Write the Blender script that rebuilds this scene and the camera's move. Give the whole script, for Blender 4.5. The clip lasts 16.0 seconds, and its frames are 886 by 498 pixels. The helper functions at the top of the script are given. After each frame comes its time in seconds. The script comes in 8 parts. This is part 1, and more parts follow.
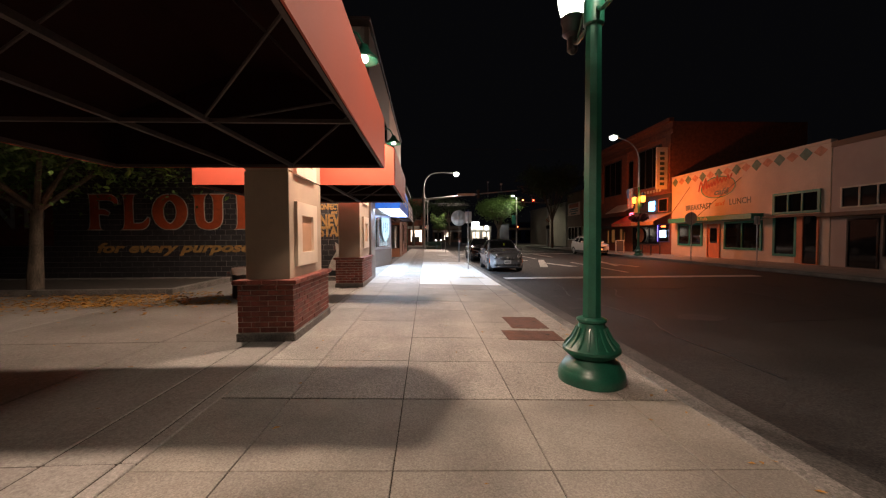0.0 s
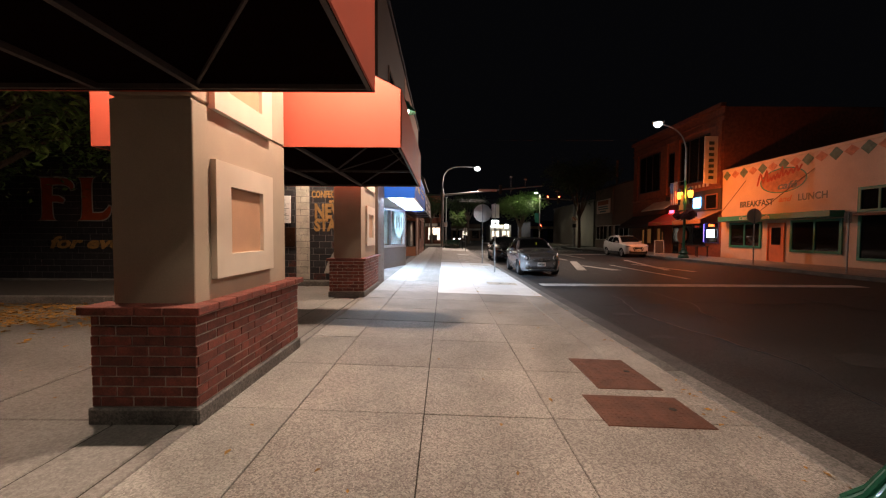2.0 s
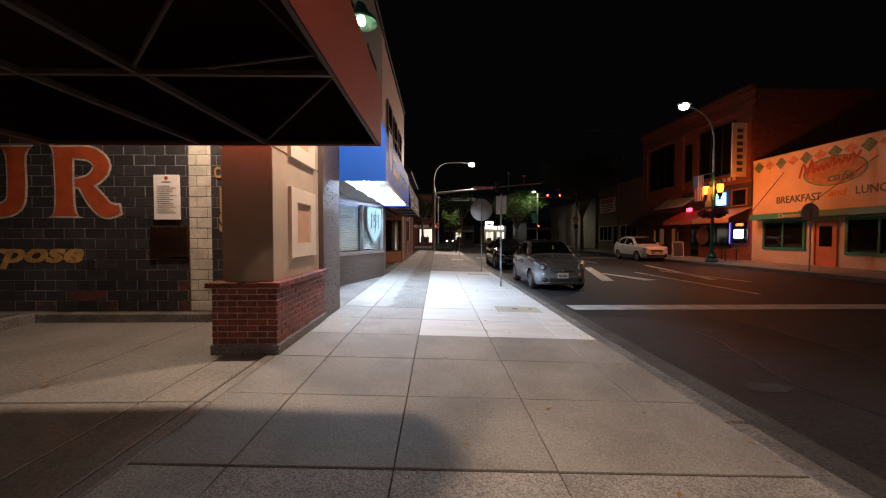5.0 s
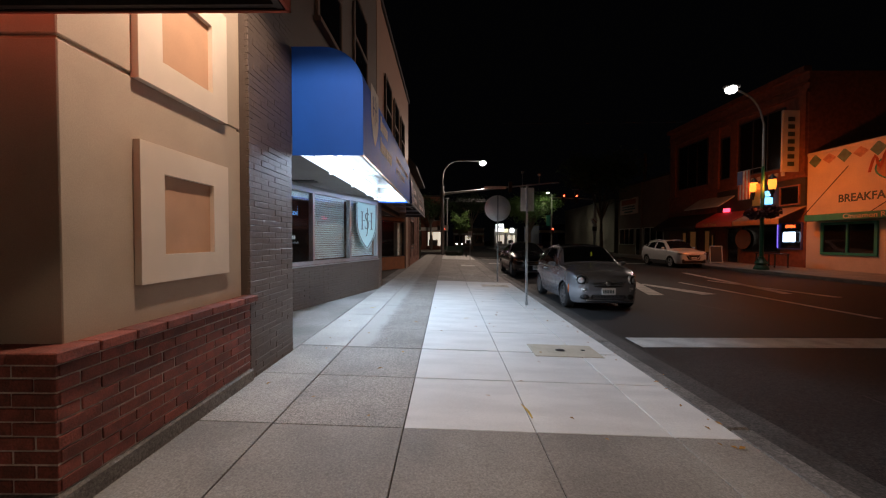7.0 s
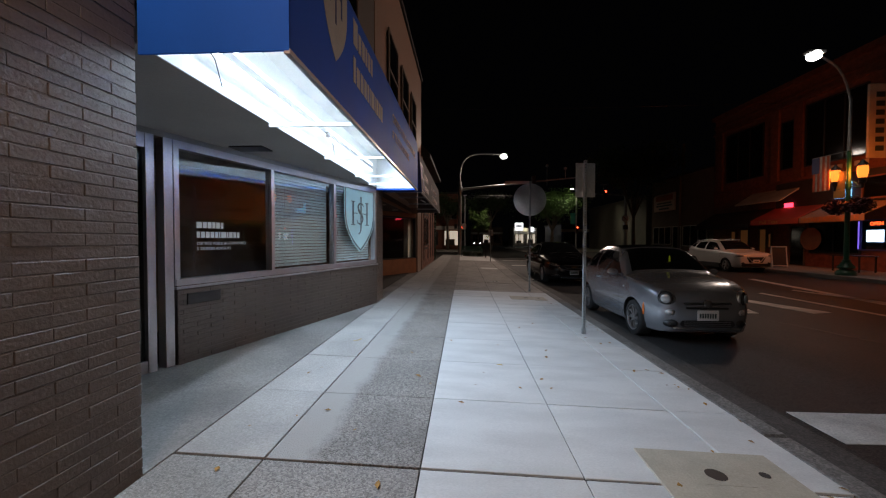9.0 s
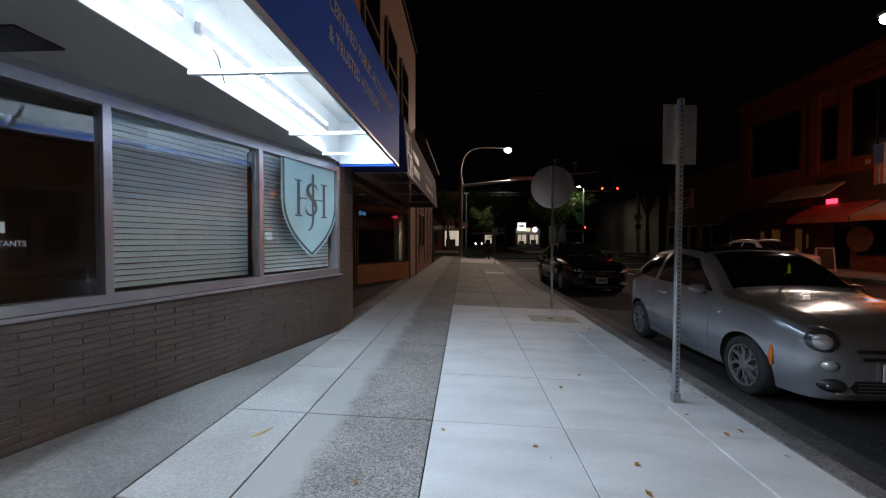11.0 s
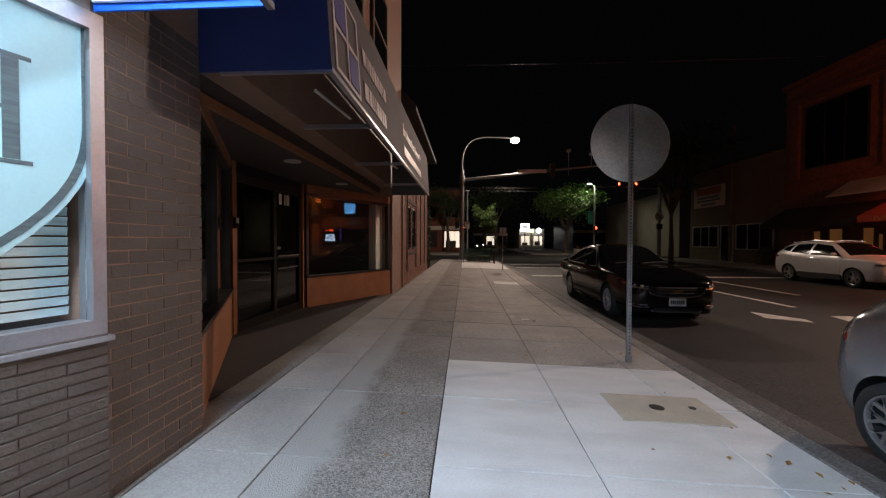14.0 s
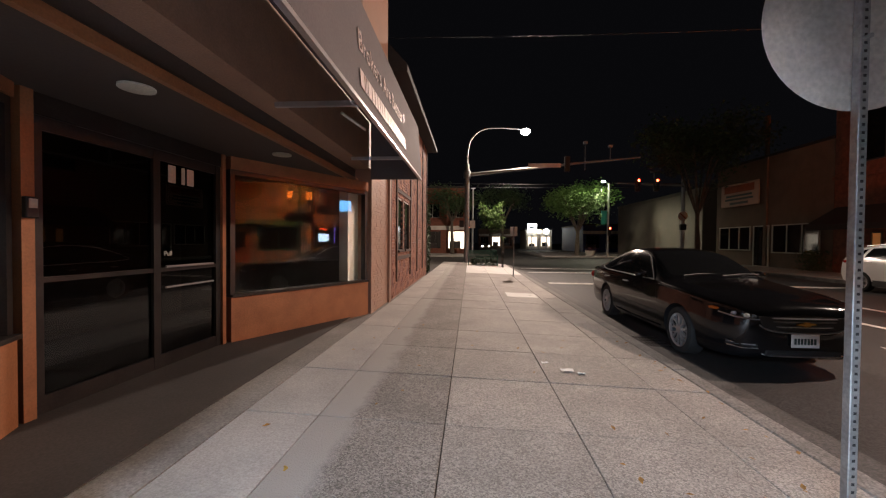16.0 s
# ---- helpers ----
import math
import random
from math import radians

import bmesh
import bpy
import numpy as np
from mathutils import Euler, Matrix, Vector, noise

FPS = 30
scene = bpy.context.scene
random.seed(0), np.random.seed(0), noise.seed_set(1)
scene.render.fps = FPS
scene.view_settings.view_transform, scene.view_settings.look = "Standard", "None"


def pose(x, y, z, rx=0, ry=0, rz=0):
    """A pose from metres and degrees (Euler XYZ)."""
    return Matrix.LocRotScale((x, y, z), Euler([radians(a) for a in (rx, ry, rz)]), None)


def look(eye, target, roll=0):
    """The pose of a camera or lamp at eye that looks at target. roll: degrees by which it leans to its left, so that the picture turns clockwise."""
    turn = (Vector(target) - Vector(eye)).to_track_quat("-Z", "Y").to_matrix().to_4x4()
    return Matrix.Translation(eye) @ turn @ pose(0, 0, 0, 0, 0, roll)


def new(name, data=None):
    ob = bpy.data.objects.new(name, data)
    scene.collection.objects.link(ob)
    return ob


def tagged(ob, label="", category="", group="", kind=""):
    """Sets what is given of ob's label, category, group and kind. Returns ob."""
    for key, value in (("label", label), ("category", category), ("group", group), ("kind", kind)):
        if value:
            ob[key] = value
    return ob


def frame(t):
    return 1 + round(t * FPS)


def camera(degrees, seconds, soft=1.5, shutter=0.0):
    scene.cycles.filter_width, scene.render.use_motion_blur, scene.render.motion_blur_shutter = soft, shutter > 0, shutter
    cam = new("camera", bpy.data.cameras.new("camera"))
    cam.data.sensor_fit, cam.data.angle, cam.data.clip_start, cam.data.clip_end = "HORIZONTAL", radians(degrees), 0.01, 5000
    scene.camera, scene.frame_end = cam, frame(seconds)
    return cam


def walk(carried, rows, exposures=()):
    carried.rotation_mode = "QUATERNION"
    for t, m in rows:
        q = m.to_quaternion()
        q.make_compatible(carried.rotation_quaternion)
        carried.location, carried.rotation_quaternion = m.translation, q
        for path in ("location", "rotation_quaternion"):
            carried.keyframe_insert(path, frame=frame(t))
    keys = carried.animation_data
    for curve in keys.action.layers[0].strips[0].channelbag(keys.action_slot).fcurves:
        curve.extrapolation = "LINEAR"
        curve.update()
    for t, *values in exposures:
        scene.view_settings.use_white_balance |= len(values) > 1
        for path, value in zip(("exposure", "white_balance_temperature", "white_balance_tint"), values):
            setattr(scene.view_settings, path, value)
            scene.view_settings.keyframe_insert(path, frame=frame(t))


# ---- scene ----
cam = camera(99.0, 16.0, 1.2)
METRES, EYE, TILT, LEAN, TURN = 20.833, 1.5, 0.0, 0.0, -2.0
PATH = [
    (0, (0.161, 0.956, 1.354), (0.249, 2.953, 1.29), -0.3),
    (0.5, (0.136, 1.578, 1.336), (0.16, 3.576, 1.262), -0.0),
    (1, (0.119, 2.204, 1.316), (0.131, 4.203, 1.236), 0.2),
    (1.5, (0.113, 2.832, 1.304), (0.123, 4.831, 1.233), 0.2),
    (2, (0.094, 3.449, 1.293), (0.089, 5.448, 1.221), 0.3),
    (2.5, (0.088, 4.068, 1.289), (0.079, 6.067, 1.221), 0.1),
    (3, (0.081, 4.661, 1.293), (0.085, 6.659, 1.227), 0.3),
    (3.5, (0.077, 5.272, 1.3), (0.083, 7.271, 1.24), -0.0),
    (4, (0.106, 5.886, 1.306), (0.126, 7.885, 1.247), -0.1),
    (4.5, (0.156, 6.506, 1.307), (0.176, 8.505, 1.241), -0.1),
    (5, (0.206, 7.126, 1.306), (0.238, 9.125, 1.244), 0.0),
    (5.2, (0.218, 7.374, 1.307), (0.245, 9.372, 1.236), 0.1),
    (7.3, (0.264, 9.993, 1.327), (0.223, 11.992, 1.282), 0.0),
    (7.5, (0.261, 10.248, 1.327), (0.192, 12.246, 1.269), 0.2),
    (8, (0.236, 10.891, 1.329), (0.152, 12.889, 1.275), 0.1),
    (8.5, (0.222, 11.532, 1.332), (0.125, 13.529, 1.284), 0.0),
    (9, (0.206, 12.168, 1.325), (0.099, 14.165, 1.275), 0.1),
    (9.2, (0.203, 12.418, 1.324), (0.096, 14.414, 1.269), 0.0),
    (11.5, (0.184, 15.257, 1.304), (0.071, 17.254, 1.263), 0.2),
    (12, (0.18, 15.877, 1.301), (0.079, 17.874, 1.267), 0.0),
    (12.5, (0.164, 16.487, 1.292), (0.056, 18.484, 1.255), 0.2),
    (13, (0.165, 17.09, 1.285), (0.061, 19.087, 1.248), 0.0),
    (13.5, (0.153, 17.681, 1.28), (0.041, 19.677, 1.243), 0.2),
    (14, (0.133, 18.282, 1.283), (0.017, 20.278, 1.243), 0.2),
    (14.5, (0.132, 18.904, 1.296), (0.008, 20.899, 1.263), 0.2),
    (15, (0.127, 19.54, 1.306), (-0.005, 21.536, 1.269), 0.2),
    (15.5, (0.131, 20.164, 1.311), (0.003, 22.16, 1.282), 0.1),
    (16, (0.124, 20.776, 1.308), (-0.018, 22.77, 1.27), 0.5),
]
walk(cam, [(t, look(eye, target, roll)) for t, eye, target, roll in PATH],
     [(0, 0.48), (2, 0.25), (3.5, -0.1), (5, -0.12), (7.5, -1.12), (9, -1.4), (12.5, -1.45), (13.5, -0.9), (14.5, 0.05), (15, 0.35), (16, 0.9)])

# ---- light ----
world = bpy.data.worlds.new("night_sky")
scene.world = world
world.use_nodes = True
world.node_tree.nodes["Background"].inputs[0].default_value = (0.0105, 0.0105, 0.013, 1)
world.node_tree.nodes["Background"].inputs[1].default_value = 0.13
SLOPE = 0.03


def ground_z(x):
    """Height of the near pavement, which falls towards the kerb."""
    return -SLOPE * (x + 2.0)


def lamp(name, kind, m, energy, colour, size=0.1, spot=150, blend=0.6, size_y=0.0):
    d = bpy.data.lights.new(name, kind)
    d.energy, d.color = energy, colour
    if kind == "AREA":
        d.shape, d.size, d.size_y = "RECTANGLE", size, size_y or size
    else:
        d.shadow_soft_size = size
    if kind == "SPOT":
        d.spot_size, d.spot_blend = radians(spot), blend
    ob = new(name, d)
    ob.matrix_world = m
    return ob


WARM, COOL, SODIUM, NEUTRAL = (1.0, 0.74, 0.565), (0.62, 0.82, 1.08), (1.0, 0.18, 0.014), (1.0, 0.78, 0.65)
GOOSE_Y = (1.2, 6.9, 12.1)
for gy in GOOSE_Y:
    lamp("gooseneck_light", "SPOT", look((-0.78, gy, 4.0), (-0.78, gy, 0)), 480, WARM, 0.06, 158 if gy > 10 else 142, 0.2 if gy > 10 else 0.35)
    lamp("gooseneck_light", "SPOT", look((-3.15, gy, 4.0), (-3.15, gy, 0)), 330, WARM, 0.06, 154, 0.3)
for ly in (4.17, 5.27):
    lamp("lantern_light", "POINT", pose(1.84, ly, 4.12), 64, (1.0, 0.78, 0.58), 0.12)
for ly in (28.2, 29.3):
    lamp("lantern_light", "POINT", pose(16.1, ly, 4.12), 420, SODIUM, 0.12)
for ty in (15.75, 18.2):
    lamp("tube_light", "AREA", pose(-1.5, ty, 2.68, 0, -57, 0), 245, COOL, 0.06, size_y=2.3)
lamp("street_light", "SPOT", look((3.9, 47.64, 8.98), (-4.0, 25.0, 0)), 6500, NEUTRAL, 0.15, 142, 1.0)
lamp("street_light", "SPOT", look((3.9, 47.64, 8.9), (-1.0, 62.0, 0.0)), 3200, NEUTRAL, 0.15, 130, 0.8)
lamp("street_light", "SPOT", look((13.4, 27.35, 8.25), (-2.5, 25.0, 0)), 3600, NEUTRAL, 0.15, 92, 0.8)
lamp("street_light", "SPOT", look((13.4, 27.35, 8.25), (13.6, 30.0, 0)), 600, NEUTRAL, 0.15, 110, 0.8)
lamp("street_light", "SPOT", look((14.6, 63.2, 8.0), (13.5, 63.5, 0)), 1500, (1.0, 0.95, 0.7), 0.15, 170, 0.5)

# ---- materials ----
MATS = {}


def mat(name, colour, rough=0.6, metal=0.0, var=0.25, scale=6.0, fine=60.0, bump=0.15, other=None, emit=0.0, random_amount=0.0, spec=0.5, coat=0.0, stretch=(1, 1, 1), speck=None):
    """A surface with two scales of variation: blotches at scale, grain at fine (per metre); other: the colour of the blotches."""
    if name in MATS:
        return MATS[name]
    m = bpy.data.materials.new(name)
    m.use_nodes = True
    nt = m.node_tree
    nodes, links = nt.nodes, nt.links
    b = nodes["Principled BSDF"]
    b.inputs["Roughness"].default_value = rough
    b.inputs["Metallic"].default_value = metal
    b.inputs["Specular IOR Level"].default_value = spec
    b.inputs["Coat Weight"].default_value = coat
    b.inputs["Coat Roughness"].default_value = 0.06
    tc = nodes.new("ShaderNodeTexCoord")
    geo = nodes.new("ShaderNodeNewGeometry")
    mp = nodes.new("ShaderNodeMapping")
    mp.inputs["Scale"].default_value = stretch
    links.new(geo.outputs["Position"], mp.inputs["Vector"])
    n1, n2 = nodes.new("ShaderNodeTexNoise"), nodes.new("ShaderNodeTexNoise")
    n1.inputs["Scale"].default_value, n1.inputs["Detail"].default_value = scale, 6
    n2.inputs["Scale"].default_value, n2.inputs["Detail"].default_value = fine, 3
    for n in (n1, n2):
        links.new(mp.outputs["Vector"], n.inputs["Vector"])
    c = Vector(colour)
    o = Vector(other) if other else c * (1 - var)
    ramp = nodes.new("ShaderNodeValToRGB")
    ramp.color_ramp.elements[0].position, ramp.color_ramp.elements[1].position = 0.36, 0.62
    ramp.color_ramp.elements[0].color, ramp.color_ramp.elements[1].color = (*o, 1), (*c, 1)
    links.new(n1.outputs["Fac"], ramp.inputs["Fac"])
    last = ramp.outputs["Color"]
    mul = nodes.new("ShaderNodeMixRGB")
    mul.blend_type = "MULTIPLY"
    mul.inputs["Fac"].default_value = 1.0
    r2 = nodes.new("ShaderNodeMapRange")
    r2.inputs["From Min"].default_value, r2.inputs["From Max"].default_value = 0.3, 0.7
    r2.inputs["To Min"].default_value, r2.inputs["To Max"].default_value = 1 - var * 0.8, 1 + var * 0.35
    links.new(n2.outputs["Fac"], r2.inputs["Value"])
    links.new(last, mul.inputs["Color1"])
    links.new(r2.outputs["Result"], mul.inputs["Color2"])
    last = mul.outputs["Color"]
    if speck:
        vo = nodes.new("ShaderNodeTexVoronoi")
        vo.inputs["Scale"].default_value = speck[0]
        links.new(mp.outputs["Vector"], vo.inputs["Vector"])
        sep = nodes.new("ShaderNodeSeparateColor")
        links.new(vo.outputs["Color"], sep.inputs["Color"])
        mr = nodes.new("ShaderNodeMapRange")
        mr.inputs["To Min"].default_value, mr.inputs["To Max"].default_value = 1 - speck[1], 1 + speck[1]
        links.new(sep.outputs["Red"], mr.inputs["Value"])
        m3 = nodes.new("ShaderNodeMixRGB")
        m3.blend_type = "MULTIPLY"
        m3.inputs["Fac"].default_value = 1.0
        links.new(last, m3.inputs["Color1"])
        links.new(mr.outputs["Result"], m3.inputs["Color2"])
        last = m3.outputs["Color"]
    if random_amount:
        oi = nodes.new("ShaderNodeObjectInfo")
        mr = nodes.new("ShaderNodeMapRange")
        mr.inputs["To Min"].default_value, mr.inputs["To Max"].default_value = 1 - random_amount, 1 + random_amount
        links.new(oi.outputs["Random"], mr.inputs["Value"])
        m3 = nodes.new("ShaderNodeMixRGB")
        m3.blend_type = "MULTIPLY"
        m3.inputs["Fac"].default_value = 1.0
        links.new(last, m3.inputs["Color1"])
        links.new(mr.outputs["Result"], m3.inputs["Color2"])
        last = m3.outputs["Color"]
    links.new(last, b.inputs["Base Color"])
    if bump:
        bp = nodes.new("ShaderNodeBump")
        bp.inputs["Strength"].default_value, bp.inputs["Distance"].default_value = bump, 0.01
        add = nodes.new("ShaderNodeMath")
        add.operation = "ADD"
        links.new(n1.outputs["Fac"], add.inputs[0])
        links.new(n2.outputs["Fac"], add.inputs[1])
        links.new(add.outputs[0], bp.inputs["Height"])
        links.new(bp.outputs["Normal"], b.inputs["Normal"])
        rr = nodes.new("ShaderNodeMapRange")
        rr.inputs["To Min"].default_value, rr.inputs["To Max"].default_value = max(0.02, rough - 0.1), min(1, rough + 0.1)
        links.new(n1.outputs["Fac"], rr.inputs["Value"])
        links.new(rr.outputs["Result"], b.inputs["Roughness"])
    if emit:
        links.new(last, b.inputs["Emission Color"])
        b.inputs["Emission Strength"].default_value = emit
    MATS[name] = m
    return m


def glow(name, colour, strength):
    if name in MATS:
        return MATS[name]
    m = bpy.data.materials.new(name)
    m.use_nodes = True
    b = m.node_tree.nodes["Principled BSDF"]
    b.inputs["Base Color"].default_value = (*[0.8 * c for c in colour], 1)
    b.inputs["Emission Color"].default_value = (*colour, 1)
    b.inputs["Emission Strength"].default_value = strength
    b.inputs["Roughness"].default_value = 0.4
    MATS[name] = m
    return m


def glass(name, tint=(0.9, 0.95, 0.95), rough=0.0):
    if name in MATS:
        return MATS[name]
    m = bpy.data.materials.new(name)
    m.use_nodes = True
    b = m.node_tree.nodes["Principled BSDF"]
    b.inputs["Base Color"].default_value = (*tint, 1)
    b.inputs["Transmission Weight"].default_value = 1.0
    b.inputs["Roughness"].default_value = rough
    b.inputs["IOR"].default_value = 1.5
    MATS[name] = m
    return m


ASPHALT = mat("asphalt", (0.032, 0.0295, 0.0285), 0.72, spec=0.3, var=0.45, scale=0.9, fine=60, bump=0.6, speck=(70, 0.6))
AGGREGATE = mat("exposed_aggregate", (0.34, 0.31, 0.28), 0.75, var=0.22, scale=1.6, fine=110, bump=0.6, random_amount=0.08, speck=(105, 0.42))
CONCRETE = mat("concrete", (0.36, 0.34, 0.31), 0.78, var=0.22, scale=1.8, fine=80, bump=0.3, random_amount=0.06, speck=(110, 0.3))
def worn_aggregate(name, edge, soft):
    """Exposed aggregate whose cement skin is still whole west of x = edge, with a ragged border."""
    m = mat(name, (0.27, 0.245, 0.22), 0.8, var=0.25, scale=1.6, fine=110, bump=0.7, random_amount=0.06, speck=(105, 0.5))
    nt = m.node_tree
    nodes, links = nt.nodes, nt.links
    b = nodes["Principled BSDF"]
    rough_colour = b.inputs["Base Color"].links[0].from_socket
    geo = nodes.new("ShaderNodeNewGeometry")
    sep = nodes.new("ShaderNodeSeparateXYZ")
    links.new(geo.outputs["Position"], sep.inputs[0])
    n = nodes.new("ShaderNodeTexNoise")
    n.inputs["Scale"].default_value, n.inputs["Detail"].default_value, n.inputs["Roughness"].default_value = 2.6, 8, 0.7
    links.new(geo.outputs["Position"], n.inputs["Vector"])
    ma = nodes.new("ShaderNodeMath")
    ma.operation = "MULTIPLY_ADD"
    ma.inputs[1].default_value = soft * 3
    links.new(n.outputs["Fac"], ma.inputs[0])
    links.new(sep.outputs["X"], ma.inputs[2])
    mr = nodes.new("ShaderNodeMapRange")
    mr.inputs["From Min"].default_value, mr.inputs["From Max"].default_value = edge + soft, edge + soft * 2
    links.new(ma.outputs[0], mr.inputs["Value"])
    mix = nodes.new("ShaderNodeMixRGB")
    mix.inputs["Color1"].default_value = (0.35, 0.33, 0.305, 1)
    links.new(mr.outputs["Result"], mix.inputs["Fac"])
    links.new(rough_colour, mix.inputs["Color2"])
    links.new(mix.outputs["Color"], b.inputs["Base Color"])
    return m


WORN_AGGREGATE = worn_aggregate("worn_aggregate", -0.72, 0.12)
GUTTER = mat("gutter_concrete", (0.075, 0.068, 0.062), 0.8, var=0.45, scale=2, fine=60, bump=0.5, speck=(60, 0.35))
SMOOTH_CONCRETE = mat("trowelled_concrete", (0.42, 0.40, 0.37), 0.75, var=0.2, scale=1.4, fine=70, bump=0.2, random_amount=0.05, speck=(90, 0.1))
# darkened for stains and also for the shade beside the lit canopy
FORECOURT = mat("stained_shaded_concrete", (0.28, 0.262, 0.24), 0.8, var=0.35, scale=1.1, fine=60, bump=0.2, speck=(90, 0.12))
OLD_CONCRETE = mat("old_concrete", (0.29, 0.265, 0.235), 0.78, var=0.3, scale=1.2, fine=75, bump=0.3, random_amount=0.06, speck=(110, 0.16))
PALE_CONCRETE = mat("new_concrete", (0.64, 0.63, 0.61), 0.7, var=0.14, scale=1.5, fine=60, bump=0.15, random_amount=0.04, stretch=(1, 3, 1))
KERB = mat("kerb_concrete", (0.2, 0.185, 0.17), 0.8, var=0.4, scale=3, fine=70, bump=0.5, random_amount=0.12, speck=(60, 0.3))
DIRT = mat("joint_dirt", (0.055, 0.046, 0.038), 0.95, var=0.4, scale=8, fine=80)
PLAZA = mat("plaza_concrete", (0.30, 0.28, 0.26), 0.8, var=0.3, scale=0.8, fine=40, bump=0.3, random_amount=0.05, speck=(120, 0.15))
BRICK = mat("red_brick", (0.25, 0.066, 0.046), 0.75, var=0.45, scale=11, fine=90, bump=0.4, random_amount=0.28)
MORTAR = mat("mortar", (0.52, 0.45, 0.39), 0.9, var=0.3, scale=10, fine=100, bump=0.4)
STUCCO = mat("tan_stucco", (0.46, 0.37, 0.28), 0.85, var=0.12, scale=2.2, fine=160, bump=0.1)
STUCCO_PALE = mat("pale_stucco", (0.68, 0.58, 0.47), 0.85, var=0.1, scale=2.5, fine=160, bump=0.1)
STUCCO_PEACH = mat("peach_stucco", (0.52, 0.31, 0.19), 0.85, var=0.12, scale=3, fine=160, bump=0.1)
CANVAS_RED = mat("red_canvas", (0.50, 0.085, 0.045), 0.7, var=0.12, scale=1.4, fine=250, bump=0.12)
STEEL_DARK = mat("awning_frame_steel", (0.075, 0.055, 0.05), 0.6, 0.3, var=0.3, scale=6)
GREEN_PAINT = mat("green_paint", (0.012, 0.10, 0.062), 0.38, var=0.25, scale=5, fine=60, bump=0.12, coat=0.2)
RUST_PLATE = mat("rusty_plate", (0.17, 0.075, 0.05), 0.75, 0.2, var=0.35, scale=7, fine=90, bump=0.5)
TAUPE_BRICK = mat("taupe_painted_brick", (0.112, 0.083, 0.066), 0.55, var=0.15, scale=5, fine=60, bump=0.35, random_amount=0.06)
TAN_BRICK = mat("tan_painted_brick", (0.31, 0.175, 0.118), 0.6, var=0.15, scale=5, fine=60, bump=0.35, random_amount=0.06)
BLACK_BLOCK = mat("black_painted_block", (0.032, 0.032, 0.036), 0.6, var=0.35, scale=6, fine=50, bump=0.5, random_amount=0.3)
BLACK_BLOCK_WORN = mat("worn_red_block", (0.16, 0.05, 0.035), 0.75, var=0.6, scale=7, fine=50, bump=0.5, other=(0.03, 0.03, 0.034))
BLOCK_MORTAR = mat("block_mortar", (0.26, 0.25, 0.24), 0.9, var=0.4, scale=5, fine=70, bump=0.3)
WHITE_BLOCK = mat("white_painted_block", (0.58, 0.56, 0.47), 0.7, var=0.25, scale=6, fine=60, bump=0.4, random_amount=0.08)
MURAL_ORANGE = mat("orange_mural_paint", (0.42, 0.075, 0.018), 0.65, var=0.25, scale=5, fine=50, bump=0.3)
MURAL_WHITE = mat("white_mural_paint", (0.55, 0.52, 0.46), 0.7, var=0.35, scale=7, fine=50, bump=0.3)
MURAL_GOLD = mat("gold_mural_paint", (0.42, 0.25, 0.08), 0.7, var=0.35, scale=7, fine=50, bump=0.3)
CANVAS_BLUE = mat("blue_canvas", (0.014, 0.115, 0.62), 0.6, spec=0.15, var=0.12, scale=1.2, fine=200, bump=0.08)
CANVAS_NAVY = mat("navy_canvas", (0.02, 0.035, 0.14), 0.55, var=0.15, scale=1.2, fine=200, bump=0.08)
SIGN_GREY = mat("grey_sign_panel", (0.13, 0.11, 0.115), 0.85, var=0.2, scale=1.5, fine=60, bump=0.08)
WHITE_PAINT = mat("white_paint", (0.78, 0.77, 0.74), 0.5, var=0.08, scale=3, fine=60, bump=0.08)
OFFWHITE = mat("old_white_paint", (0.62, 0.58, 0.5), 0.6, var=0.2, scale=2, fine=50, bump=0.15)
SOFFIT = mat("grey_soffit", (0.34, 0.32, 0.30), 0.8, var=0.1, scale=2, fine=60, bump=0.1)
SOFFIT_BROWN = mat("brown_soffit", (0.07, 0.05, 0.042), 0.7, var=0.15, scale=2, fine=60, bump=0.1)
ALU = mat("aluminium_frame", (0.55, 0.52, 0.53), 0.35, 0.8, var=0.1, scale=4, bump=0.05)
DARK_ALU = mat("bronze_frame", (0.045, 0.04, 0.038), 0.4, 0.6, var=0.2, scale=5, bump=0.05)
ORANGE_TRIM = mat("orange_brown_paint", (0.33, 0.13, 0.055), 0.5, var=0.2, scale=4, fine=60, bump=0.12)
GLASS = glass("window_glass")
DARK_GLASS = glass("tinted_glass", (0.1, 0.11, 0.115))
FROST = mat("frosted_film", (0.50, 0.72, 0.72), 0.5, var=0.05, scale=3, bump=0.02)
CLEAR_CUT = mat("cut_film", (0.13, 0.165, 0.165), 0.45, var=0.35, scale=14, bump=0.02, stretch=(0.2, 0.2, 3))
INK = mat("dark_ink", (0.03, 0.06, 0.06), 0.5, var=0.1, bump=0.02)
# near-black base that puts the dimness of unlit rooms into the colour
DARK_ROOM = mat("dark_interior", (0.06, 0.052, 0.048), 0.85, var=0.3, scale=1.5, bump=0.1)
BLIND = mat("blind_slat", (0.78, 0.90, 0.89), 0.5, var=0.06, scale=3, bump=0.05, random_amount=0.04)
GALV = mat("galvanised_steel", (0.42, 0.43, 0.43), 0.45, 0.75, var=0.25, scale=7, fine=50, bump=0.1)
SIGN_BACK = mat("aluminium_sign_back", (0.82, 0.80, 0.77), 0.5, 0.85, var=0.22, scale=3, fine=40, bump=0.08)
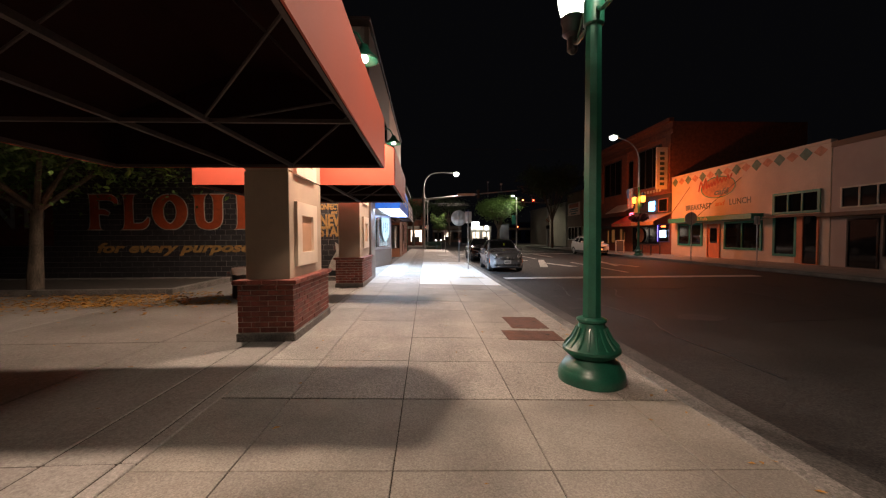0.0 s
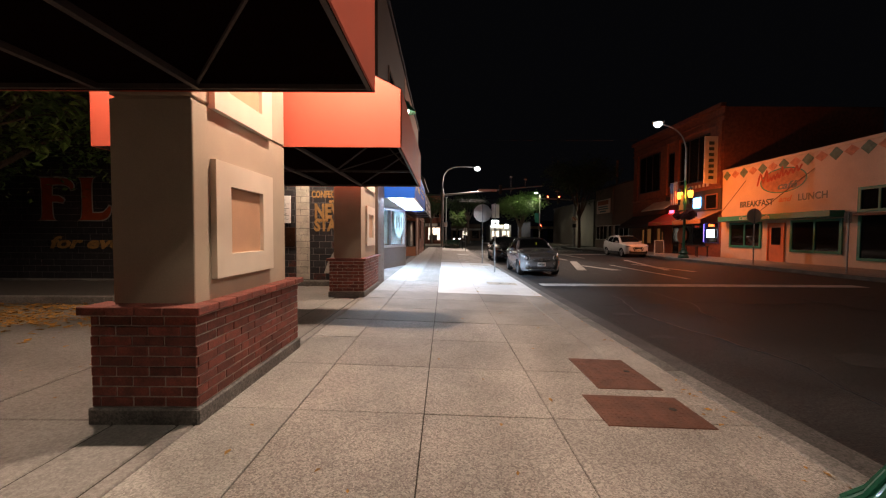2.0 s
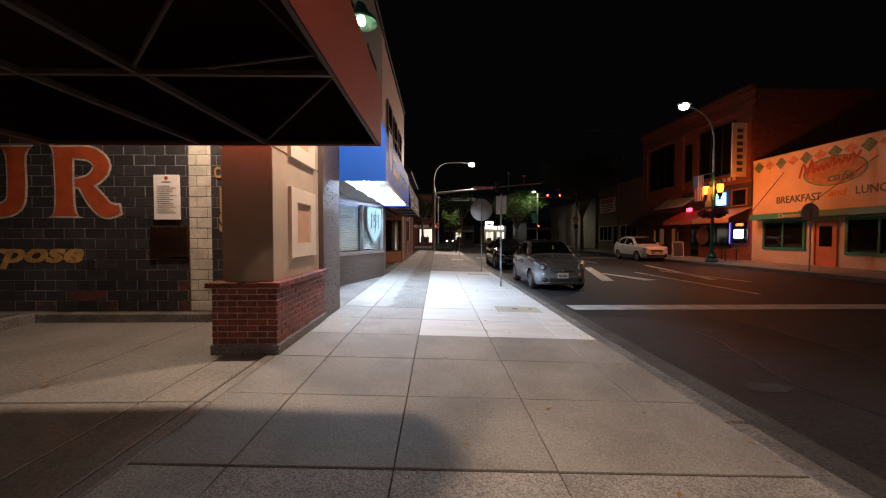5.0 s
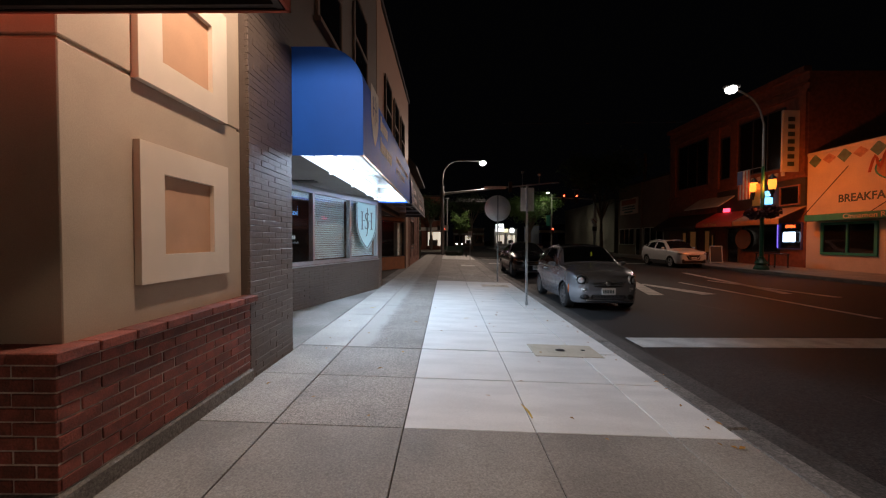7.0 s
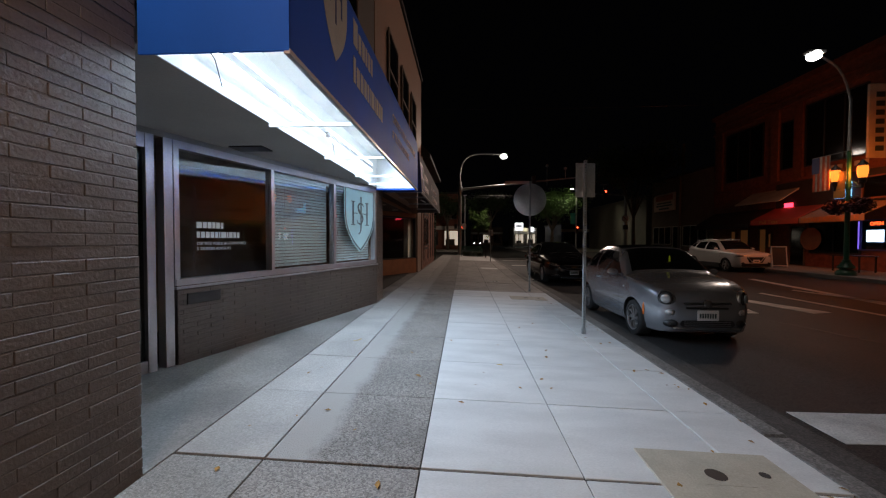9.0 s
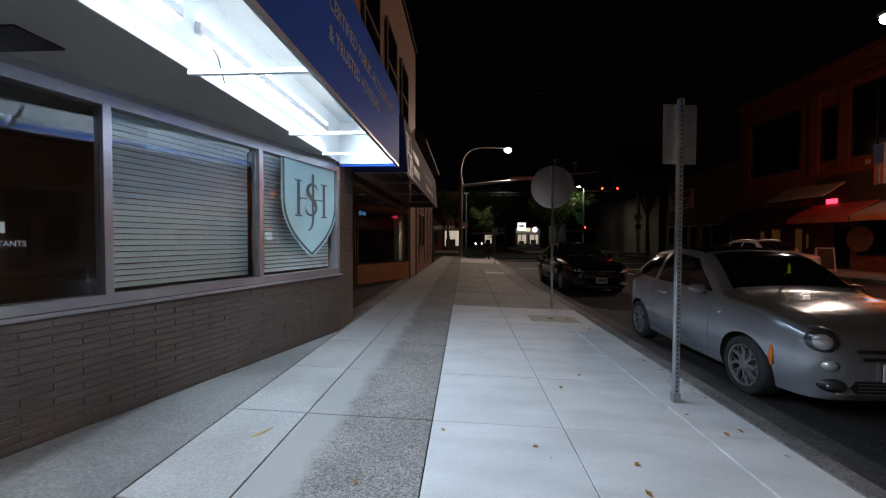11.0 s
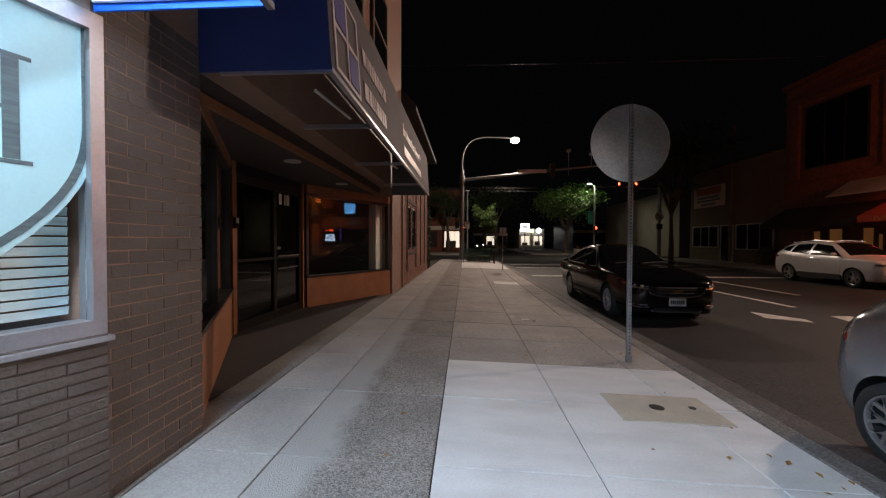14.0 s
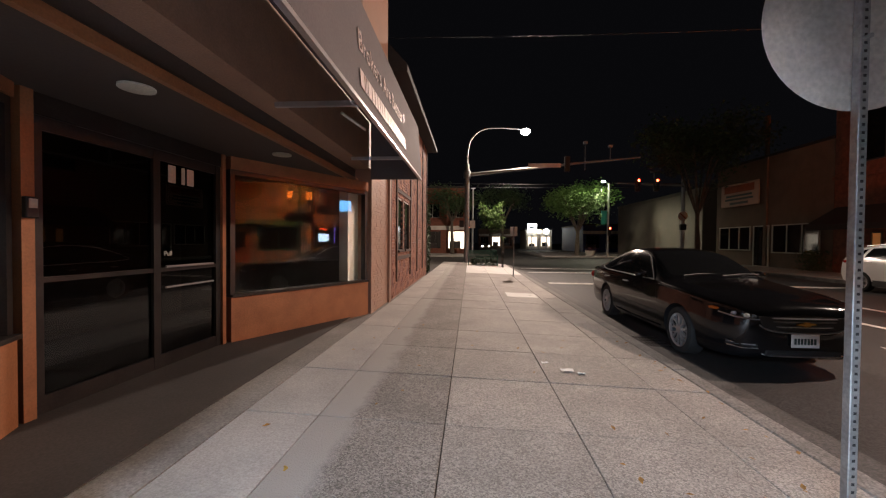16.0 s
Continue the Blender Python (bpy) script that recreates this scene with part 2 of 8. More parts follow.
ROAD_PAINT = mat("road_paint", (0.60, 0.58, 0.54), 0.7, var=0.35, scale=3, fine=60, bump=0.25)
ROOF = mat("dark_roof", (0.03, 0.028, 0.028), 0.85, var=0.3)
RED_BRICK_FAR = mat("old_brick", (0.24, 0.085, 0.05), 0.8, var=0.35, scale=5, fine=40, bump=0.4, random_amount=0.2)
BROWN_WALL = mat("brown_wall", (0.17, 0.11, 0.075), 0.8, var=0.2, scale=1.5, fine=40, bump=0.2)
CAFE_WALL = mat("cream_stucco", (0.62, 0.54, 0.45), 0.8, var=0.14, scale=0.9, fine=30, bump=0.2)
CAFE_GREEN = mat("teal_paint", (0.025, 0.25, 0.19), 0.5, var=0.2, scale=3, fine=50, bump=0.1)
SALMON = mat("salmon_paint", (0.6, 0.2, 0.08), 0.6, var=0.15, scale=3, bump=0.1)
PALE_WALL = mat("pale_side_wall", (0.22, 0.19, 0.16), 0.8, var=0.15, scale=0.7, fine=30, bump=0.2)
BLACK = mat("black_plastic", (0.015, 0.015, 0.016), 0.5, var=0.2, bump=0.05)
BARK = mat("bark", (0.13, 0.105, 0.08), 0.9, var=0.5, scale=9, fine=60, bump=0.8, stretch=(1, 1, 0.3))
LEAF = mat("leaf", (0.10, 0.19, 0.04), 0.55, var=0.4, scale=3, fine=40, bump=0.1)
LEAF_DARK = mat("dark_leaf", (0.045, 0.085, 0.028), 0.55, var=0.4, scale=3, fine=40, bump=0.1)
LEAF_FALLEN = mat("fallen_leaf", (0.6, 0.3, 0.05), 0.7, var=0.5, scale=12, fine=60, bump=0.2, random_amount=0.4)

# ---- shape helpers ----


def box(bm, x0, x1, y0, y1, z0, z1, bevel=0.0):
    v = [bm.verts.new(p) for p in ((x0, y0, z0), (x1, y0, z0), (x1, y1, z0), (x0, y1, z0), (x0, y0, z1), (x1, y0, z1), (x1, y1, z1), (x0, y1, z1))]
    fs = [bm.faces.new([v[i] for i in q]) for q in ((3, 2, 1, 0), (4, 5, 6, 7), (0, 1, 5, 4), (1, 2, 6, 5), (2, 3, 7, 6), (3, 0, 4, 7))]
    if bevel:
        es = {e for f in fs for e in f.edges}
        bmesh.ops.bevel(bm, geom=list(es), offset=bevel, segments=1, affect="EDGES")
    return bm


def slab(x0, x1, y0, y1, z0, z1, bevel=0.0):
    return box(bmesh.new(), x0, x1, y0, y1, z0, z1, bevel)


def prism(bm, pts, a, b, axis="y"):
    """A polygon pulled from a to b along an axis; pts are (x, z) for y, (y, z) for x and (x, y) for z."""
    def at(p, k):
        return {"y": (p[0], k, p[1]), "x": (k, p[0], p[1]), "z": (p[0], p[1], k)}[axis]
    va = [bm.verts.new(at(p, a)) for p in pts]
    vb = [bm.verts.new(at(p, b)) for p in pts]
    n = len(pts)
    bm.faces.new(va)
    bm.faces.new(vb[::-1])
    for i in range(n):
        bm.faces.new((va[i], vb[i], vb[(i + 1) % n], va[(i + 1) % n]))
    bmesh.ops.recalc_face_normals(bm, faces=bm.faces)
    return bm


def lathe(bm, profile, seg=24, c=(0, 0, 0), flat=True):
    """A solid turned about z from (radius, height) pairs."""
    rings = []
    for r, z in profile:
        rings.append([bm.verts.new((c[0] + r * math.cos(2 * math.pi * i / seg), c[1] + r * math.sin(2 * math.pi * i / seg), c[2] + z)) for i in range(seg)])
    for a, b in zip(rings, rings[1:]):
        for i in range(seg):
            bm.faces.new((a[i], a[(i + 1) % seg], b[(i + 1) % seg], b[i]))
    if flat:
        bm.faces.new(rings[0][::-1])
        bm.faces.new(rings[-1])
    return bm


def tube(bm, pts, r, seg=8, r_end=None):
    """A round bar through points."""
    pts = [Vector(p) for p in pts]
    rings = []
    up = Vector((0, 0, 1))
    n = len(pts)
    for i, p in enumerate(pts):
        d = (pts[min(i + 1, n - 1)] - pts[max(i - 1, 0)]).normalized()
        side = d.cross(up)
        if side.length < 0.05:
            side = d.cross(Vector((1, 0, 0)))
        side.normalize()
        other = side.cross(d).normalized()
        rad = r + ((r_end if r_end is not None else r) - r) * i / max(1, n - 1)
        rings.append([bm.verts.new(p + (side * math.cos(2 * math.pi * k / seg) + other * math.sin(2 * math.pi * k / seg)) * rad) for k in range(seg)])
    for a, b in zip(rings, rings[1:]):
        for k in range(seg):
            bm.faces.new((a[k], b[k], b[(k + 1) % seg], a[(k + 1) % seg]))
    bm.faces.new(rings[0])
    bm.faces.new(rings[-1][::-1])
    bmesh.ops.recalc_face_normals(bm, faces=bm.faces)
    return bm


def mesh_of(bm, name, material, smooth=False):
    me = bpy.data.meshes.new(name)
    bm.to_mesh(me)
    bm.free()
    me.materials.append(material)
    if smooth:
        me.polygons.foreach_set("use_smooth", [True] * len(me.polygons))
        me.set_sharp_from_angle(angle=radians(40))
    return me


def thing(name, label, category, kind="", group="", m=None):
    ob = tagged(new(name), label, category, group, kind)
    ob.matrix_world = m or Matrix()
    return ob


def part(name, bm, material, parent, label="", smooth=False):
    ob = new(name, mesh_of(bm, name, material, smooth))
    ob.parent = parent
    if label:
        ob["label"] = label
    return ob


def each_part(name, bm, material, parent, label="", smooth=False):
    """Links every loose island of a bmesh as a part of its own."""
    todo = set(bm.verts)
    while todo:
        stack, island = [todo.pop()], set()
        while stack:
            v = stack.pop()
            island.add(v)
            for e in v.link_edges:
                o = e.other_vert(v)
                if o in todo:
                    todo.discard(o)
                    stack.append(o)
        one = bmesh.new()
        new_v = {v: one.verts.new(v.co) for v in sorted(island, key=lambda v: v.index)}
        for f in bm.faces:
            if f.verts[0] in island:
                one.faces.new([new_v[v] for v in f.verts])
        part(name, one, material, parent, label, smooth)
    bm.free()


def solid(name, bm, material, label, category, kind="", group="", smooth=False, m=None):
    ob = tagged(new(name, mesh_of(bm, name, material, smooth)), label, category, group, kind)
    if m:
        ob.matrix_world = m
    return ob


def piece(name, me, parent, m):
    ob = new(name, me)
    ob.parent = parent
    ob.matrix_local = m
    return ob


def text_bm(body, size, depth=0.004, bold=0.0, shear=0.0, align="LEFT", width=None):
    """Letters lying in xy, pulled along z."""
    cu = bpy.data.curves.new("letters", "FONT")
    cu.body, cu.size, cu.extrude, cu.offset, cu.shear, cu.align_x, cu.resolution_u = body, size, depth / 2, bold, shear, align, 3
    ob = new("letters", cu)
    bpy.context.view_layer.update()
    me = bpy.data.meshes.new_from_object(ob.evaluated_get(bpy.context.evaluated_depsgraph_get()))
    bm = bmesh.new()
    bm.from_mesh(me)
    bpy.data.objects.remove(ob)
    bpy.data.curves.remove(cu)
    bpy.data.meshes.remove(me)
    if width:
        xs = [v.co.x for v in bm.verts]
        k = width / (max(xs) - min(xs))
        bmesh.ops.scale(bm, vec=(k, 1, 1), verts=bm.verts)
    return bm


def spline(rows, steps):
    """Smooth rows of numbers through the given stations."""
    out = []
    n = len(rows)
    for i in range(n - 1):
        p0, p1, p2, p3 = rows[max(i - 1, 0)], rows[i], rows[i + 1], rows[min(i + 2, n - 1)]
        for k in range(steps):
            t = k / steps
            out.append([0.5 * (2 * b + (c - a) * t + (2 * a - 5 * b + 4 * c - d) * t * t + (3 * b - a - 3 * c + d) * t ** 3) for a, b, c, d in zip(p0, p1, p2, p3)])
    out.append(list(rows[-1]))
    return out


def band(bm, pts, widths, z0, z1):
    """A flat stroke of changing half-width through (x, y) points."""
    rows = []
    n = len(pts)
    for i, (p, w) in enumerate(zip(pts, widths)):
        d = Vector(pts[min(i + 1, n - 1)]) - Vector(pts[max(i - 1, 0)])
        d.normalize()
        rows.append([(p[0] - d.y * w, p[1] + d.x * w), (p[0] + d.y * w, p[1] - d.x * w)])
    low = [[bm.verts.new((*q, z0)) for q in r] for r in rows]
    top = [[bm.verts.new((*q, z1)) for q in r] for r in rows]
    for a, b, c, d in zip(low, low[1:], top, top[1:]):
        for f in ((a[0], a[1], b[1], b[0]), (c[0], d[0], d[1], c[1]), (a[0], b[0], d[0], c[0]), (a[1], c[1], d[1], b[1])):
            bm.faces.new(f)
    bm.faces.new((low[0][0], top[0][0], top[0][1], low[0][1]))
    bm.faces.new((low[-1][0], low[-1][1], top[-1][1], top[-1][0]))
    bmesh.ops.recalc_face_normals(bm, faces=bm.faces)
    return bm


def curve_band(bm, pts, z0, z1, steps=5):
    """The same through (x, y, half-width) stations, rounded off between them."""
    rows = spline(pts, steps)
    return band(bm, [r[:2] for r in rows], [r[2] for r in rows], z0, z1)


def words(name, body, size, depth, width, m, material, parent, bold=0.0):
    """A line of lettering whose words are parts of their own; width: of the whole line."""
    def reach(text):
        bm = text_bm(text, size, depth, bold)
        xs = [v.co.x for v in bm.verts]
        bm.free()
        return min(xs), max(xs)
    lo, hi = reach(body)
    k = width / (hi - lo)
    done = ""
    for w in body.split(" "):
        a, b = reach(done + w)
        c, d = reach(w)
        part(name, moved(text_bm(w, size, depth, bold, width=k * (d - c)), m @ at(k * (b - d), 0, 0)), material, parent)
        done += w + " "


FACE_SOUTH = Euler((radians(90), 0, 0)).to_matrix().to_4x4()        # letters read looking along +y
FACE_EAST = Euler((radians(90), 0, radians(90))).to_matrix().to_4x4()   # on a wall that faces +x
FACE_WEST = Euler((radians(90), 0, radians(-90))).to_matrix().to_4x4()  # on a wall that faces -x


def moved(bm, m):
    bmesh.ops.transform(bm, matrix=m, verts=bm.verts)
    return bm


def at(x, y, z, turn=None):
    return Matrix.Translation((x, y, z)) @ (turn or Matrix())


# ---- ground and road ----
solid("ground", slab(-400, 500, -200, 700, -0.5, -0.27), ASPHALT, "dark worn asphalt street and ground reaching the horizon", "road", "structure")
# ---- near pavement: slabs set out by the joints ----
JX = [-1.6, -1.02, -0.05, 0.93, 2.45]

JOINTS = [4.23 + 1.018 * k for k in range(-9, 42)]
pavement = thing("pavement", "concrete and exposed-aggregate pavement slabs beside the kerb", "pavement", "structure")
part("bedding", moved(slab(-1.62, 2.46, -5.2, 46.0, -0.3, -0.012), Matrix.Translation((0, 0, -SLOPE * 2)) @ Matrix.Rotation(math.atan(SLOPE), 4, "Y")), DIRT, pavement)
TILT_M = Matrix.Rotation(math.atan(SLOPE), 4, "Y")
PLAN_MESH = {}


def paver(x0, x1, y0, y1, material):
    key = (round(x1 - x0, 3), round(y1 - y0, 3), material.name)
    if key not in PLAN_MESH:
        w, d = (x1 - x0) / 2 - 0.004, (y1 - y0) / 2 - 0.004
        PLAN_MESH[key] = mesh_of(slab(-w, w, -d, d, -0.08, 0, 0.003), "slab", material)
    xc = (x0 + x1) / 2
    piece("slab", PLAN_MESH[key], pavement, Matrix.Translation((xc, (y0 + y1) / 2, ground_z(xc) + random.uniform(-0.002, 0.002))) @ TILT_M)


# ---- buildings beside the near pavement, as masses ----
for x0, x1, mt in ((-1.6, -1.02, CONCRETE), (-1.02, -0.05, AGGREGATE), (-0.05, 0.93, AGGREGATE), (0.93, 1.94, AGGREGATE), (1.94, 2.45, AGGREGATE)):
    for y0, y1 in zip(JOINTS, JOINTS[1:]):
        ym = (y0 + y1) / 2
        m_ = mt
        n_ = round((y0 - 4.23) / 1.018)
        y0, y1 = (y0 + 0.008 if n_ % 5 == 0 else y0), (y1 - 0.008 if (n_ + 1) % 5 == 0 else y1)
        if x0 >= -0.06 and 12.3 < ym < 22.7:
            m_ = PALE_CONCRETE
        if ym < 4.2 or 9.3 < ym < 12.3:
            m_ = OLD_CONCRETE
        if x0 == -1.6 and ym > 14.4:
            m_ = SMOOTH_CONCRETE
        if x0 == -1.02 and ym > 14.4:
            m_ = WORN_AGGREGATE
        if ym > 38 and x0 > -0.2:
            m_ = PALE_CONCRETE
        paver(x0, x1, y0, y1, m_)
# ---- plaza west of the pavement ----
plaza = thing("plaza_floor", "grey concrete plaza floor with saw-cut joints", "floor", "structure")
part("bedding", slab(-40, -1.625, -12, 13.2, -0.3, -0.02), DIRT, plaza)
for x0, x1 in ((-1.72, -1.598), (-2.17, -1.72), (-3.35, -2.17), (-6.0, -3.35), (-12, -6.0), (-40, -12)):
    for y0, y1 in ((-12, -3), (-3, 0.6), (0.6, 3.3), (3.3, 6.05), (6.05, 10.15), (10.15, 13.2)):
        xa, ya = (x0 + x1) / 2, (y0 + y1) / 2
        w, d = (x1 - x0) / 2 - 0.009, (y1 - y0) / 2 - 0.006
        piece("slab", mesh_of(slab(-w, w, -d, d, -0.09, 0, 0.008), "slab", PLAZA), plaza, at(xa, ya, ground_z(-1.62) + random.uniform(-0.002, 0.003)))


def leaf_mesh(n, place, size, material, name, tilt=1.0, fold=0.25):
    """Many small folded leaves in one mesh; place() gives each one's position."""
    vs, fs = [], []
    for _ in range(n):
        p = place()
        if p is None:
            continue
        s = size * random.uniform(0.6, 1.3)
        e = Euler((random.uniform(-1, 1) * tilt, random.uniform(-1, 1) * tilt, random.uniform(0, 6.283))).to_matrix()
        k = len(vs)
        for q in ((-0.5, 0, 0), (0, -0.28, fold * 0.3), (0.55, 0, 0), (0, 0.28, fold * 0.3)):
            vs.append(Vector(p) + e @ (Vector(q) * s))
        fs += [(k, k + 1, k + 2), (k, k + 2, k + 3)]
    me = bpy.data.meshes.new(name)
    me.from_pydata(vs, [], fs)
    me.materials.append(material)
    return me


bed = thing("planting_bed", "dark earth planting bed with a low concrete edge", "planting bed", "structure")
part("edge", slab(-18, -6.1, 10.3, 10.45, -0.05, 0.14, 0.015), KERB, bed)
part("edge", slab(-6.1, -5.95, 10.3, 13.0, -0.05, 0.14, 0.015), KERB, bed)
part("soil", slab(-18, -6.1, 10.45, 13.0, -0.05, 0.09), DIRT, bed)
tagged(new("fallen_leaves", leaf_mesh(1500, lambda: (random.gauss(-6.6, 1.3), random.choice((random.gauss(9.0, 0.22), random.gauss(9.9, 0.3), random.gauss(9.4, 0.7))), random.uniform(0.0, 0.035)), 0.1, LEAF_FALLEN, "fallen_leaves", 0.3)), "drift of yellow and brown fallen leaves on concrete", "leaves", kind="stuff")


def on_walk():
    x, y = random.choice((random.uniform(-1.4, 2.5), random.gauss(2.35, 0.12))), random.uniform(2.5, 27)
    return (x, y, ground_z(x) + 0.008) if x < 2.45 else None


tagged(new("fallen_leaves", leaf_mesh(260, on_walk, 0.05, LEAF_FALLEN, "fallen_leaves", 0.25)), "a few small yellow leaves scattered on the pavement", "leaves", kind="stuff")
tagged(new("fallen_leaves", leaf_mesh(160, lambda: (random.uniform(-8, -2.4), random.uniform(4, 12.8), 0.008), 0.05, LEAF_FALLEN, "fallen_leaves", 0.25)), "scattered yellow leaves on the plaza floor", "leaves", kind="stuff")
tagged(new("gutter_leaves", leaf_mesh(260, lambda: (random.gauss(2.72, 0.05), random.uniform(0, 40), -0.262), 0.045, LEAF_FALLEN, "gutter_leaves", 0.3)), "dead leaves gathered along the gutter", "leaves", kind="stuff")

# ---- kerb in cast lengths ----
kerb = thing("kerb", "worn concrete kerb stones along the street", "kerb", "structure")
km = mesh_of(slab(2.455, 2.64, -1.265, 1.265, -0.3, -0.136, 0.016), "kerb_stone", KERB)
for k in range(20):
    piece("kerb_stone", km, kerb, at(0, -4 + 2.545 * k, random.uniform(-0.004, 0.004)))
gut = solid("gutter", slab(2.64, 3.1, -6, 45, -0.3, -0.262), GUTTER, "stained concrete gutter strip beside the kerb", "gutter", "structure")

# ---- brick work ----


def brick_wall(parent, m, u0, u1, z0, z1, bl, bh, material, joint=0.01, depth=0.05, name="brick", rough=0.004, cut=0.06, side=None):
    """Running bond on the face v = 0 of a local frame (u along, v out, z up)."""
    meshes = {}
    row, z = 0, z0
    while z + bh * 0.6 < z1 + 1e-6:
        u = u0 - (bl / 2 if row % 2 else 0)
        while u < u1 - 1e-6:
            a, b = max(u, u0), min(u + bl, u1)
            if b - a > cut:
                w = round(b - a - (joint if side is None else side), 4)
                h = round(min(bh, z1 - z) - joint, 3)
                if (w, h) not in meshes:
                    meshes[(w, h)] = mesh_of(slab(-w / 2, w / 2, -depth, 0, -h / 2, h / 2, 0.003), name, material)
                piece(name, meshes[(w, h)], parent, m @ at((a + b) / 2, random.uniform(-rough, rough), z + bh / 2))
            u += bl
        z += bh
        row += 1


def wall_frame(b, a):
    """Local frame of a wall whose street side is to the left of the way from b to a: u runs from b to a, v out."""
    d = Vector((a[0] - b[0], a[1] - b[1], 0))
    n = d.length
    d.normalize()
    v = Vector((0, 0, 1)).cross(d)
    return Matrix(((d.x, v.x, 0, b[0]), (d.y, v.y, 0, b[1]), (0, 0, 1, 0), (0, 0, 0, 1))), n


# ---- colonnade: brick plinths, stucco shafts ----


def column(y0, bricks=True, mid=0.8, centre=0.825, up=0.0):
    x0, x1, y1 = -2.32, -1.59, y0 + 1.79
    c = thing("column", "tan stucco column with square relief panels on a red brick plinth", "column", group="columns of the colonnade")
    part("foot", slab(x0 - 0.015, x1 + 0.02, y0 - 0.02, y1 + 0.02, -0.06, 0.1, 0.012), KERB, c, "grey concrete foot")
    plinth = part("plinth", slab(x0 + 0.007, x1 - 0.007, y0 + 0.007, y1 - 0.007, 0.1, 0.735), MORTAR, c, "red brick plinth")
    if bricks:
        f, n = wall_frame((x1, y1), (x1, y0))
        brick_wall(plinth, f, 0, n, 0.105, 0.735, 0.222, 0.07, BRICK)
        f, n = wall_frame((x1, y0), (x0, y0))
        brick_wall(plinth, f, 0, n, 0.105, 0.735, 0.222, 0.07, BRICK)
    cap = part("cap", slab(x0 - 0.03, x1 + 0.03, y0 - 0.03, y1 + 0.03, 0.735, 0.75), MORTAR, c)
    k = 8
    w = (y1 - y0 + 0.1) / k
    cm = mesh_of(slab(-0.19, 0.05, -w / 2 + 0.005, w / 2 - 0.005, 0, 0.055, 0.005), "cap_brick", BRICK)
    for i in range(k):
        piece("cap_brick", cm, cap, at(x1, y0 - 0.05 + w * (i + 0.5), 0.745))
    wx = (x1 - x0 - 0.14) / 3
    cn = mesh_of(slab(-wx / 2 + 0.005, wx / 2 - 0.005, -0.05, 0.2, 0, 0.055, 0.005), "cap_brick", BRICK)
    for i in range(3):
        piece("cap_brick", cn, cap, at(x0 - 0.05 + wx * (i + 0.5), y0, 0.745))
    # stucco shaft, cut by a shadow joint
    sx0, sx1, sy0, sy1 = -2.25, -1.67, y0 + 0.115, y1 - 0.15 + (mid - 0.8)
    part("shaft", slab(sx0, sx1, sy0, sy1, 0.75, 2.24 + up, 0.006), STUCCO, c)
    part("shaft", slab(sx0 + 0.02, sx1 - 0.02, sy0 + 0.02, sy1 - 0.02, 2.24 + up, 2.262 + up), STUCCO, c)
    part("shaft", slab(sx0, sx1, sy0, sy1, 2.262 + up, 4.7, 0.006), STUCCO, c)
    part("coping", slab(sx0 - 0.08, sx1 + 0.08, sy0 - 0.08, sy1 + 0.08, 4.7, 4.85, 0.02), STUCCO_PALE, c)
    yc = y0 + centre
    for za, zb in ((0.955 + up, 1.86 + up), (2.235 + up, 3.14 + up)):
        h, w = (zb - za) / 2, 0.472
        zc = (za + zb) / 2
        bm = bmesh.new()
        iw, ih = 0.27, 0.268
        for q in ((yc - w, yc - iw, za, zb), (yc + iw, yc + w, za, zb), (yc - iw, yc + iw, za, zc - ih), (yc - iw, yc + iw, zc + ih, zb)):
            box(bm, sx1 - 0.01, sx1 + 0.045, *q)
        bmesh.ops.remove_doubles(bm, verts=bm.verts, dist=0.0005)
        part("panel_frame", bm, STUCCO_PALE, c, "raised pale stucco frame")
        part("panel", slab(sx1 - 0.01, sx1 + 0.009, yc - iw, yc + iw, zc - ih, zc + ih), STUCCO_PEACH, c, "peach stucco panel")
    return c


for y0, bricks, mid, centre, up in ((0.28, False, 0.8, 0.825, 0.0), (6.0, True, 0.8, 0.785, 0.0), (11.38, True, 0.94, 1.035, 0.09)):
    column(y0, bricks, mid, centre, up)

GOOSE_GLOW = glow("warm_bulb", (1.0, 0.86, 0.66), 30)


def gooseneck(x, y, side):
    """A green gooseneck lamp on a column, whose shade hangs side metres out."""
    g = thing("gooseneck_lamp", "green gooseneck lamp lit above the awnings", "wall lamp", group="gooseneck lamps", m=at(x, y, 0))
    pts = [(0, 0, 4.3), (side * 0.25, 0, 4.5), (side * 0.55, 0, 4.56), (side * 0.8, 0, 4.47), (side * 0.9, 0, 4.28)]
    part("arm", tube(bmesh.new(), pts, 0.018), GREEN_PAINT, g, smooth=True)
    part("wall_plate", slab(-0.02, 0.02, -0.06, 0.06, 4.22, 4.38, 0.006), GREEN_PAINT, g)
    bm = lathe(bmesh.new(), [(0.05, 4.3), (0.07, 4.24), (0.12, 4.17), (0.2, 4.1), (0.21, 4.06)], 20, (side * 0.9, 0, 0), False)
    sh = part("shade", bm, GREEN_PAINT, g, smooth=True)
    md = sh.modifiers.new("thick", "SOLIDIFY")
    md.thickness = 0.008
    part("bulb", lathe(bmesh.new(), [(0.02, 4.04), (0.05, 4.05), (0.06, 4.09), (0.04, 4.14)], 12, (side * 0.9, 0, 0)), GOOSE_GLOW, g, smooth=True)


for gy in GOOSE_Y:
    gooseneck(-1.67, gy, 1)
    gooseneck(-2.25, gy, -1)


# dark colour stands for the shade on the underside of the awnings
SHADE_LINING = mat("awning_underside_shade", (0.02, 0.006, 0.005), 0.9, spec=0.1, var=0.2, scale=3, fine=150, bump=0.1)


